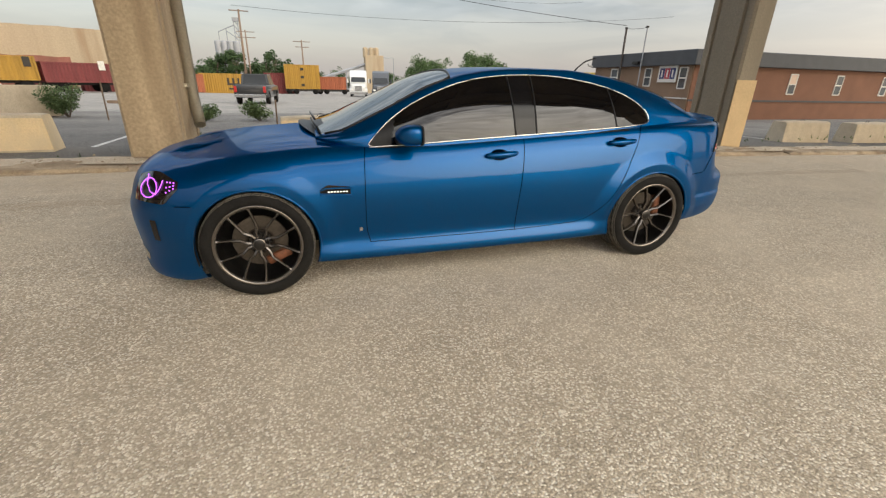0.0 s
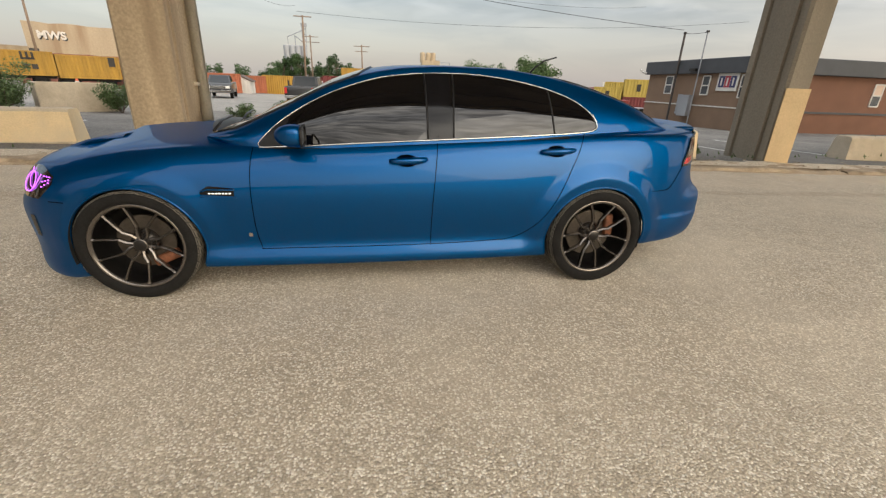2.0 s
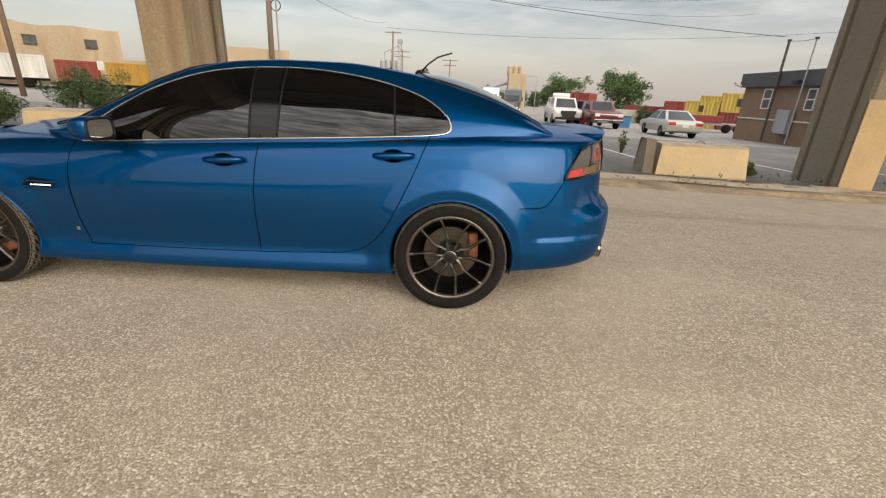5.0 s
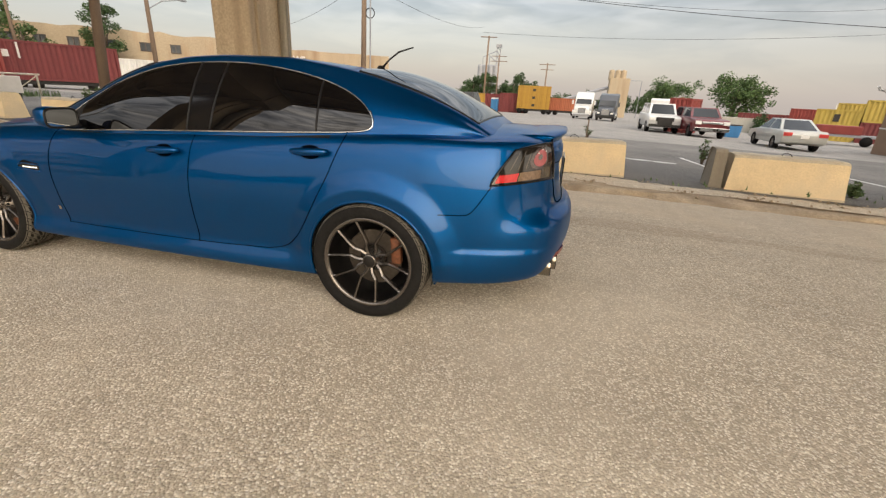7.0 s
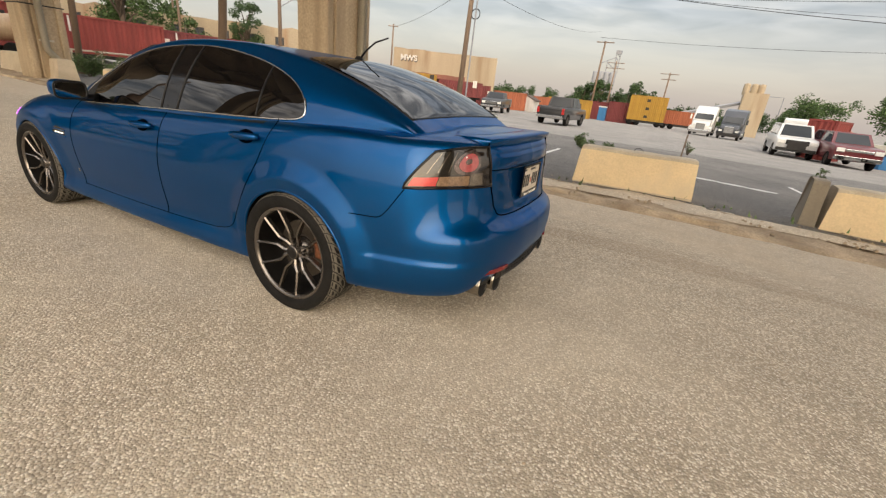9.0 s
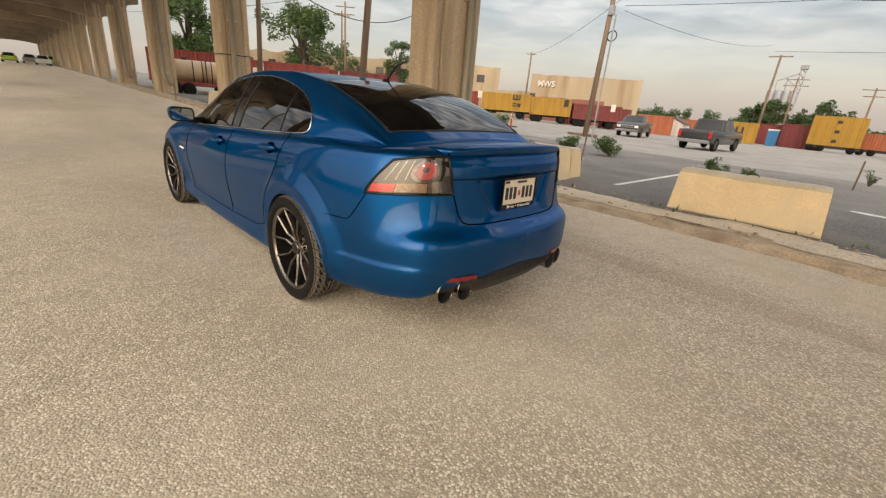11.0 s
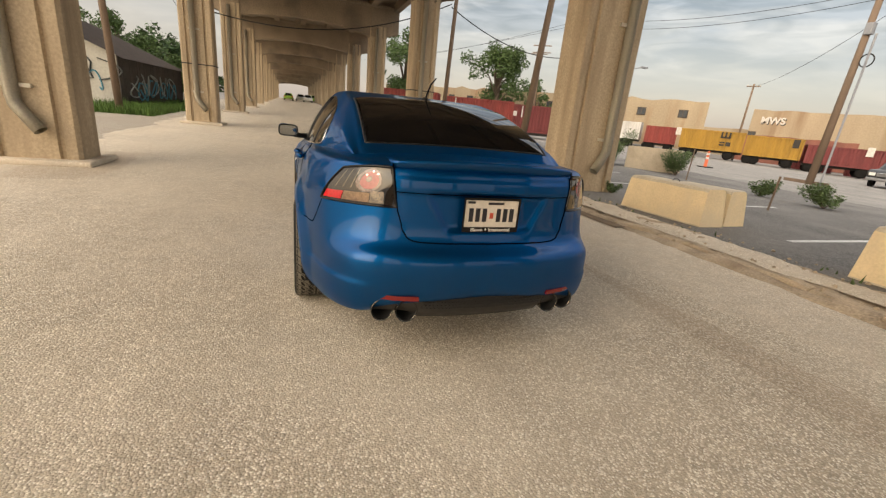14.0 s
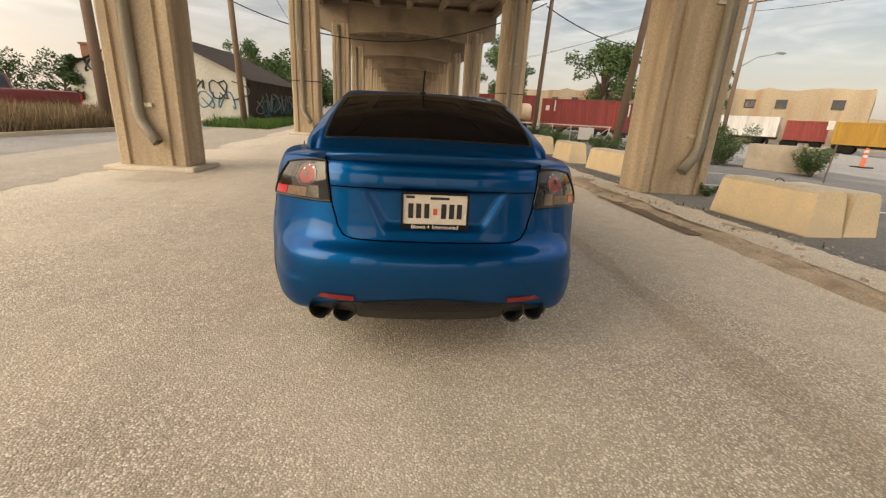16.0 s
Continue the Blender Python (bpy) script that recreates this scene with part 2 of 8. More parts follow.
M["mud"] = mat("brown_mud", (0.15, 0.105, 0.065), 0.9, vary=0.3, scale=4, fine=50, bump=0.6, bump_scale=30, second=(0.26, 0.19, 0.12), patch=0.6, patch_scale=3)
M["streak"] = aggregate("brown_dirt_streak", (0.54, 0.45, 0.34), (0.78, 0.71, 0.60), 104.0, 0.32, (0.57, 0.48, 0.37), 0.7)
M["dirt"] = mat("dry_dirt", (0.42, 0.335, 0.24), 0.97, vary=0.35, scale=4, fine=45, bump=0.8, bump_scale=30, second=(0.23, 0.17, 0.115), patch=0.8, patch_scale=2.0)
M["kerb"] = mat("worn_kerb", (0.43, 0.345, 0.245), 0.94, vary=0.3, scale=3, fine=50, bump=0.5, bump_scale=40, second=(0.20, 0.145, 0.095), patch=0.85, patch_scale=2.4)
M["pier"] = mat("pier_concrete", (0.43, 0.34, 0.23), 0.85, vary=0.24, scale=2.6, fine=24, bump=0.3, bump_scale=25, second=(0.23, 0.17, 0.11), patch=0.75, patch_scale=2.0, streak=True)
# streaky stains on a base darkened to carry the shade of the -x faces
M["pier_grey"] = mat("grey_stained_shaded_concrete", (0.27, 0.235, 0.185), 0.85, vary=0.16, scale=1.5, fine=30, bump=0.25, bump_scale=25, second=(0.19, 0.165, 0.13), patch=0.7, patch_scale=1.0, streak=True)
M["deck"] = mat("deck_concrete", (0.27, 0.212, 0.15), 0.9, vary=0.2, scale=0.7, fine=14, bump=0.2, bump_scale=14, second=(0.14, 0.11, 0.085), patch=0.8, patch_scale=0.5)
M["pier_paint"] = mat("buff_paint", (0.56, 0.42, 0.24), 0.75, vary=0.1, scale=2, fine=30, bump=0.2, bump_scale=25)
M["steel_pipe"] = mat("galvanised_pipe", (0.50, 0.46, 0.37), 0.5, metal=0.3, vary=0.15, scale=5, fine=40, streak=True)
M["block"] = mat("cast_block", (0.56, 0.48, 0.36), 0.9, vary=0.14, scale=2.5, fine=40, bump=0.5, bump_scale=35, second=(0.38, 0.31, 0.22), patch=0.6, patch_scale=2)
M["block_paint"] = mat("yellow_block_paint", (0.75, 0.60, 0.375), 0.8, vary=0.1, scale=2.5, fine=40, bump=0.4, bump_scale=30, second=(0.66, 0.55, 0.38), patch=0.7, patch_scale=2)
M["white_line"] = mat("line_paint", (0.62, 0.61, 0.58), 0.8, vary=0.25, scale=5, fine=60)


# ---- mesh helpers ----
def part(name, bm, material, parent=None, label="", smooth=False):
    """Links a bmesh as one mesh object, under a thing or a part."""
    me = bpy.data.meshes.new(name)
    bm.normal_update()
    bm.to_mesh(me)
    bm.free()
    for mm in (material if isinstance(material, (list, tuple)) else [material]):
        me.materials.append(mm)
    if smooth:
        me.polygons.foreach_set("use_smooth", [True] * len(me.polygons))
    ob = new(name, me)
    if parent is not None:
        ob.parent = parent
    if label:
        tagged(ob, label)
    return ob


def thing(name, m, label, category, group="", kind=""):
    """An empty at the base of a thing, which parents its parts."""
    ob = new(name)
    ob.empty_display_size = 0.1
    ob.matrix_world = m
    return tagged(ob, label, category, group, kind)


def box(bm, cx, cy, cz, sx, sy, sz, m=None, bevel=0.0):
    """A box by its centre and size."""
    r = bmesh.ops.create_cube(bm, size=1.0)["verts"]
    bmesh.ops.transform(bm, matrix=(m or Matrix()) @ Matrix.Translation((cx, cy, cz)) @ Matrix.Diagonal((sx, sy, sz, 1)), verts=r)
    if bevel > 0:
        es = list({e for v in r for e in v.link_edges})
        bmesh.ops.bevel(bm, geom=es, offset=bevel, segments=2, affect="EDGES", profile=0.5)
    return bm


def one_box(*a, **k):
    return box(bmesh.new(), *a, **k)


def tube(bm, pts, r, n=8, closed=False, caps=True):
    """A round bar along points; r one radius or one for each point."""
    pts = [Vector(p) for p in pts]
    rings, up = [], None
    for i, p in enumerate(pts):
        a = pts[(i - 1) % len(pts)] if (i or closed) else p
        b = pts[(i + 1) % len(pts)] if (i < len(pts) - 1 or closed) else p
        d = (b - a).normalized()
        if up is None:
            up = d.orthogonal().normalized()
        up = (up - d * up.dot(d)).normalized()
        s = d.cross(up)
        rr = r[i] if isinstance(r, (list, tuple)) else r
        rings.append([bm.verts.new(p + (up * math.cos(2 * math.pi * k / n) + s * math.sin(2 * math.pi * k / n)) * rr) for k in range(n)])
    for i in range(len(rings) - (0 if closed else 1)):
        A, B = rings[i], rings[(i + 1) % len(rings)]
        for k in range(n):
            bm.faces.new((A[k], A[(k + 1) % n], B[(k + 1) % n], B[k]))
    if caps and not closed:
        bm.faces.new(rings[0][::-1])
        bm.faces.new(rings[-1])
    return bm


def lathe(bm, prof, n=48, axis="y", centre=(0, 0, 0), closed=False):
    """A turned shape: prof is a list of (radius, distance along the axis)."""
    c = Vector(centre)
    rings = []
    for k in range(n):
        a = 2 * math.pi * k / n
        ca, sa = math.cos(a), math.sin(a)
        if axis == "y":
            rings.append([bm.verts.new(c + Vector((r * ca, h, r * sa))) for r, h in prof])
        elif axis == "z":
            rings.append([bm.verts.new(c + Vector((r * ca, r * sa, h))) for r, h in prof])
        else:
            rings.append([bm.verts.new(c + Vector((h, r * ca, r * sa))) for r, h in prof])
    m = len(prof)
    for k in range(n):
        A, B = rings[k], rings[(k + 1) % n]
        for i in range(m if closed else m - 1):
            j = (i + 1) % m
            bm.faces.new((A[i], A[j], B[j], B[i]))
    return bm


def prism(bm, poly, z0, z1, m=None):
    """A plan polygon raised from z0 to z1."""
    m = m or Matrix()
    lo = [bm.verts.new(m @ Vector((x, y, z0))) for x, y in poly]
    hi = [bm.verts.new(m @ Vector((x, y, z1))) for x, y in poly]
    k = len(poly)
    for i in range(k):
        bm.faces.new((lo[i], lo[(i + 1) % k], hi[(i + 1) % k], hi[i]))
    bm.faces.new(lo[::-1])
    bm.faces.new(hi)
    return bm


def pchip(x, xs, ys):
    """A smooth curve through points that does not overshoot."""
    x, xs, ys = np.asarray(x, float), np.asarray(xs, float), np.asarray(ys, float)
    h = np.diff(xs)
    d = np.diff(ys) / h
    t = np.zeros(len(xs))
    for i in range(1, len(xs) - 1):
        if d[i - 1] * d[i] > 0:
            w1, w2 = 2 * h[i] + h[i - 1], h[i] + 2 * h[i - 1]
            t[i] = (w1 + w2) / (w1 / d[i - 1] + w2 / d[i])
    t[0], t[-1] = d[0], d[-1]
    k = np.clip(np.searchsorted(xs, x, side="right") - 1, 0, len(h) - 1)
    u = np.clip((x - xs[k]) / h[k], 0, 1)
    return ((2 * u**3 - 3 * u**2 + 1) * ys[k] + (u**3 - 2 * u**2 + u) * h[k] * t[k]
            + (-2 * u**3 + 3 * u**2) * ys[k + 1] + (u**3 - u**2) * h[k] * t[k + 1])


# ---- ground ----
def rise(x, y):
    """The land climbs slowly along the viaduct one way, falls the other way and across the yard."""
    return -0.02 * min(max(0.0, x - 3.0), 14.0) + 0.02 * min(max(0.0, -x - 5.0), 120.0) - 0.02 * min(max(0.0, y - 4.5), 260.0)


def terrain(name, xs, ys, z, material, label, cat):
    """A sheet of ground that follows the lie of the land."""
    bm = bmesh.new()
    g = [[bm.verts.new((x, y, z + rise(x, y))) for y in ys] for x in xs]
    for a, b in zip(g, g[1:]):
        for k in range(len(ys) - 1):
            bm.faces.new((a[k], b[k], b[k + 1], a[k + 1]))
    return tagged(part(name, bm, material), label, cat, "", "structure")


FAR = [-1500, -400, -200] + list(range(-125, 0, 10)) + [-5, 3, 10, 17, 30, 60, 120, 250, 500, 1500]
rng = random.Random(7)
terrain("ground", FAR, [-1500, -300, -60, -8, 3.9, 4.5, 17, 40, 80, 150, 264.5, 500, 1500], -0.012, M["yard"], "pale dusty open ground reaching the horizon", "ground")
terrain("road", [-160, -125] + list(range(-120, 0, 5)) + [3, 10, 17, 160], [-8.2, 3.95], 0.0, M["road"], "tan exposed-aggregate concrete road under the viaduct", "road")
terrain("parking_lot", [-34, -25, -15, -5, 3, 17, 46], [4.30, 4.5, 16.8], 0.088, M["asphalt"], "dark worn asphalt of the parking lot", "parking lot")
terrain("yard", [-300, -125, -65, -35, -5, 3, 17, 300], [16.7, 40, 90, 160, 264.5, 420], 0.084, M["yard"], "pale concrete yard behind the parking lot", "yard")


def ragged(name, x0, x1, y0, y1, z, material, label, cat, wob0, wob1, hump=0.0, seed=1):
    """A strip along the road with wavering edges and a slight hump."""
    n = int((x1 - x0) / 0.14)
    bm = bmesh.new()
    rows = []
    for i in range(n + 1):
        x = x0 + (x1 - x0) * i / n
        a = y0 + wob0 * noise.noise((x * 0.5, seed, 0)) + 0.4 * wob0 * noise.noise((x * 2.1, seed, 3))
        b = y1 + wob1 * noise.noise((x * 0.45, seed + 5, 0)) + 0.4 * wob1 * noise.noise((x * 2.3, seed, 6))
        row = []
        for k in range(7):
            u = k / 6
            y = a + (b - a) * u
            row.append(bm.verts.new((x, y, z + rise(x, 0) + hump * math.sin(math.pi * u) * (0.65 + 0.7 * noise.noise((x * 1.3, y * 2.4, seed))) + (0 if k in (0, 6) else 0.25 * hump * noise.noise((x * 5, y * 5, seed))))))
        rows.append(row)
    for A, B in zip(rows, rows[1:]):
        for k in range(6):
            bm.faces.new((A[k], B[k], B[k + 1], A[k + 1]))
    return tagged(part(name, bm, material, None, "", True), label, cat, "", "structure")


ragged("side_road", -70, 14, -8.25, -5.4, 0.003, M["side_road"], "smooth worn grey lane beside the viaduct", "road", 0.0, 0.7, 0.0, 41)
ragged("road_dust", -30, 30, 2.3, 3.58, 0.002, M["dust"], "pale dust lying along the road's edge", "dust", 0.5, 0.03, 0.0, 2)
ragged("dirt_streak", -9, 9, 1.66, 1.92, 0.0025, M["streak"], "brown dirt streak lying along the road", "dirt", 0.16, 0.16, 0.0, 12)
ragged("verge", -40, 40, 3.66, 4.62, 0.03, M["dirt"], "dry brown dirt verge with debris beside the kerb", "verge", 0.10, 0.22, 0.085, 3)
ragged("mud_patch", -2.9, -0.3, 3.40, 4.0, 0.012, M["mud"], "dark brown mud where the kerb is missing", "mud", 0.08, 0.16, 0.02, 17)
ragged("kerb_dirt", -40, 40, 3.46, 3.86, -0.022, M["dirt"], "brown dirt washed over the kerb stones", "dirt", 0.13, 0.24, 0.10, 23)
ragged("dust_drift", -14, 20, 3.85, 4.45, 0.075, M["dust"], "pale dust drifted over the verge", "dust", 0.25, 0.25, 0.045, 9)

# broken kerb stones, each a little out of line
x = -40.0
kerb = thing("kerb", Matrix(), "broken and dusty concrete kerb along the road", "kerb", "", "structure")
while x < 40:
    ln = rng.uniform(0.7, 2.4)
    if rng.random() < 0.85 and not -2.6 < x < -1.0:
        bm = bmesh.new()
        n = max(3, int(ln / 0.18))
        rows = []
        for i in range(n + 1):
            u = x + ln * i / n
            e = 0.35 if i in (0, n) else 0.0
            top = 0.070 + 0.030 * noise.noise((u * 2.2, 1.7, 0)) + 0.014 * noise.noise((u * 9, 1.7, 4)) - 0.05 * e
            y0 = 3.56 + 0.14 * math.exp(-((u - 1.0) / 2.2)**2) + 0.04 * noise.noise((u * 0.7, 5, 0)) + 0.022 * noise.noise((u * 5.5, 5, 7))
            rows.append([bm.verts.new(Vector(p) + Vector((0, 0, rise(u, 0)))) for p in ((u, y0 - 0.03, -0.02), (u, y0 - 0.012 + 0.012 * noise.noise((u * 4, 2, 0)), top - 0.025), (u, y0 + 0.02, top), (u, y0 + 0.14, top + 0.004), (u, y0 + 0.17, -0.02))])
        for A, B in zip(rows, rows[1:]):
            for k in range(4):
                bm.faces.new((A[k], B[k], B[k + 1], A[k + 1]))
        bm.faces.new(rows[0])
        bm.faces.new(rows[-1][::-1])
        part("kerb_stone", bm, M["kerb"], kerb)
    x += ln + rng.uniform(0.01, 0.05)

# loose stones, twigs and crumbs on the verge and the road
bm = bmesh.new()
for k in range(900):
    near = rng.random() < 0.7
    px, py = rng.uniform(-12, 14), rng.gauss(4.1, 0.28) if near else rng.uniform(-5, 3.4)
    r = rng.uniform(0.006, 0.030) if near else rng.uniform(0.003, 0.009)
    zz = (0.09 if 3.8 < py < 4.8 else 0.06) if near else 0.0
    bmesh.ops.create_cone(bm, segments=5, radius1=r, radius2=r * 0.45, depth=r * 0.8, cap_ends=True, matrix=pose(px, py, zz + rise(px, 0) + r * 0.3, rng.uniform(-25, 25), rng.uniform(-25, 25), rng.uniform(0, 360)))
tagged(part("rubble", bm, M["kerb"]), "small stones and crumbs scattered on the verge and road", "rubble", "", "stuff")

# painted bay lines
lines = thing("bay_lines", Matrix(), "worn white parking bay lines on the asphalt", "road marking", "", "structure")
for lx in (-7.5, -4.9, -2.2, 0.55, 5.95, 9.1, 12.0):
    bm = bmesh.new()
    bm.faces.new([bm.verts.new((lx + a - 0.04 * (b - 5.7), b, 0.093 + rise(lx, b))) for a, b in ((0, 5.7), (0.10, 5.7), (0.10, 9.9), (0, 9.9))])
    part("bay_line", bm, M["white_line"], lines)
bm = bmesh.new()
for a in range(3):
    ring = [(4.0 + 0.5 * a + 0.28 * math.cos(t) * (1 + 0.3 * noise.noise((a, t, 0))), 8.2 + 0.14 * math.sin(t) - 0.1 * a) for t in np.linspace(0, 6.28, 12, endpoint=False)]
    bm.faces.new([bm.verts.new((p, q, 0.096 + rise(p, q))) for p, q in ring])
tagged(part("paint_spill", bm, M["white_line"]), "worn white paint patches on the asphalt", "road marking", "", "structure")


# ---- viaduct ----
def pier_mesh(w, d, h):
    """A column with two grooves down its broad faces and chamfered corners; w along y, d along x."""
    bm = bmesh.new()
    c, e = 0.05, 0.05
    g0, g1 = w / 2 - 0.27, w / 2 - 0.19
    side = [(d / 2, -w / 2 + c), (d / 2, -g1), (d / 2 - e, -g1 + 0.02), (d / 2 - e, -g0), (d / 2, -g0 + 0.02), (d / 2, g0 - 0.02), (d / 2 - e, g0), (d / 2 - e, g1 - 0.02), (d / 2, g1), (d / 2, w / 2 - c)]
    pl = [(-d / 2 + c, -w / 2), (d / 2 - c, -w / 2)] + side + [(d / 2 - c, w / 2), (-d / 2 + c, w / 2)] + [(-x, -y) for x, y in side]
    prism(bm, pl, 0, h)
    return bm


def make_pier(x, y, pipe=0, w=1.15, d=0.85, h=5.4, plinth=True, painted=False, mt="pier", lab="tan concrete viaduct pier with stains"):
    p = thing("viaduct_pier", Matrix.Translation((x, y, 0)), lab, "pier", "viaduct piers")
    part("column", pier_mesh(w, d, h), M[mt], p)
    if plinth:
        part("plinth", one_box(0, 0, 0.035, d + 0.42, w + 0.36, 0.10, bevel=0.035), M["dust"], p, "low dusty concrete plinth")
    if painted:
        part("paint_band", one_box(0, -w / 2 - 0.001, 0.80, d + 0.012, 0.012, 1.55), M["pier_paint"], p, "buff paint on the lower pier")
    if pipe:
        bm = bmesh.new()
        px, py = d / 2 + 0.07, -0.10 if pipe == 1 else 0.30
        out = -1 if pipe == 2 else 1
        tube(bm, [(px, py, 5.9), (px, py, 1.00), (px + 0.005, py + 0.015 * out, 0.90), (px + 0.03, py + 0.09 * out, 0.79), (px + 0.09, py + 0.30 * out, 0.52)], 0.092, 16, caps=False)
        bmesh.ops.solidify(bm, geom=bm.faces[:], thickness=-0.006)
        pp = part("drain_pipe", bm, M["steel_pipe"], p, "pale metal drain pipe with an angled outlet", True)
        part("pipe_clamp", one_box(d / 2 + 0.03, py + 0.05 * out, 1.16, 0.06, 0.36, 0.06), M["steel_pipe"], pp)
        part("pipe_clamp", one_box(d / 2 + 0.03, py + 0.05 * out, 3.3, 0.06, 0.36, 0.06), M["steel_pipe"], pp)
    return p


PH = 6.05  # height of the columns
AXIS = pose(-3.9, 0.20, 0, 0, 0, 0.1)  # the viaduct's axis


def on_axis(u, v, z=0.0):
    return AXIS @ Vector((u, v, z))


make_pier(-3.43, 4.93, 2, w=1.35, d=0.76, h=PH, plinth=False)
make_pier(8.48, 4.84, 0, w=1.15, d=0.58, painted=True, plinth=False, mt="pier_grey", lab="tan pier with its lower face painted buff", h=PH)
make_pier(-4.40, -4.72, 1, w=1.22, d=0.76, h=PH)
ragged("pier_dirt", -5.9, -2.7, -4.75, -3.62, 0.0025, M["streak"], "brown dirt gathered round the foot of the pier", "dirt", 0.25, 0.4, 0.0, 31)
BENTS = [-11.0 * k for k in range(12)]
M["strap"] = mat("black_strap", (0.02, 0.018, 0.017), 0.6, vary=0.2)
for k, u in enumerate(BENTS[1:]):
    for side in (-1, 1):
        q = on_axis(u, 4.30 * side)
        pr = make_pier(q.x, q.y, 1 if k < 3 else 0, w=1.08, d=0.8, plinth=side < 0, h=PH - max(0.0, rise(q.x, 0) - 1.2))
        if k == 0:
            bm = bmesh.new()
            for cx, cy, sx, sy in ((0.412, 0, 0.02, 1.12), (-0.412, 0, 0.02, 1.12), (0, 0.552, 0.80, 0.02), (0, -0.552, 0.80, 0.02)):
                box(bm, cx, cy, 2.12, sx, sy, 0.035)
            part("strap", bm, M["strap"], pr, "thin black strap round the column")
for side in (-1, 1):
    q = on_axis(24.4, 4.8 * side)
    make_pier(q.x, q.y, 0, h=PH)
make_pier(8.39, -4.6, 0, h=PH)

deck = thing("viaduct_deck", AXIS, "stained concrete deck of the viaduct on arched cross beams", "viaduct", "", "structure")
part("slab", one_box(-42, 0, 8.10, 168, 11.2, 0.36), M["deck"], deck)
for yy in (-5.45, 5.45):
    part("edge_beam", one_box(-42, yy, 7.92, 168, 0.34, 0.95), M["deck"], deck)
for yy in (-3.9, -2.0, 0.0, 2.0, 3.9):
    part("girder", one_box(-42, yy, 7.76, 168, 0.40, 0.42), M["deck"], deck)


def cap_beam(u, yc):
    """A deep cross beam with a shallow arched soffit between its columns and stepped ends past them."""
    half = 5.62
    bm = bmesh.new()
    end = [(-half, 6.55), (-half, 6.16), (-half + 0.25, 6.12), (-yc - 0.62, 5.98), (-yc - 0.56, 5.80), (-yc + 0.56, 5.80), (-yc + 0.60, 5.92)]
    arch = [(-yc + 0.75 + (2 * yc - 1.5) * w, 5.94 + 0.30 * (1 - abs(2 * w - 1)**2.2)) for w in np.linspace(0, 1, 21)]
    low = end + arch + [(-y, z) for y, z in end[::-1]]
    rows = [[bm.verts.new((u + sx, y, zz)) for sx, zz in ((-0.36, z), (0.36, z), (0.36, 7.55), (-0.36, 7.55))] for y, z in low]
    for A, B in zip(rows, rows[1:]):
        for k in range(4):
            bm.faces.new((A[k], A[(k + 1) % 4], B[(k + 1) % 4], B[k]))
    bm.faces.new(rows[0][::-1])
    bm.faces.new(rows[-1])
    bmesh.ops.recalc_face_normals(bm, faces=bm.faces)
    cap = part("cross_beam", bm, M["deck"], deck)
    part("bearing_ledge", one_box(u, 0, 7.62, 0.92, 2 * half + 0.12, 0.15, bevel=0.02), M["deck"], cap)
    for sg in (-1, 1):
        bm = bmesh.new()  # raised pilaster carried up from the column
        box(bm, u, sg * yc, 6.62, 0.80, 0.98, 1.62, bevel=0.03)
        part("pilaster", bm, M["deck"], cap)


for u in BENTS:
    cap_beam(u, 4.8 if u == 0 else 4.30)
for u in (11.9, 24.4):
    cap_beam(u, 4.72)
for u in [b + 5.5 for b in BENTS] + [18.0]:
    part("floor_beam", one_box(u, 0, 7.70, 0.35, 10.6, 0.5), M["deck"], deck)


# ---- concrete blocks ----
M["wire"] = mat("lifting_wire", (0.05, 0.045, 0.04), 0.6, metal=0.5, vary=0.2)


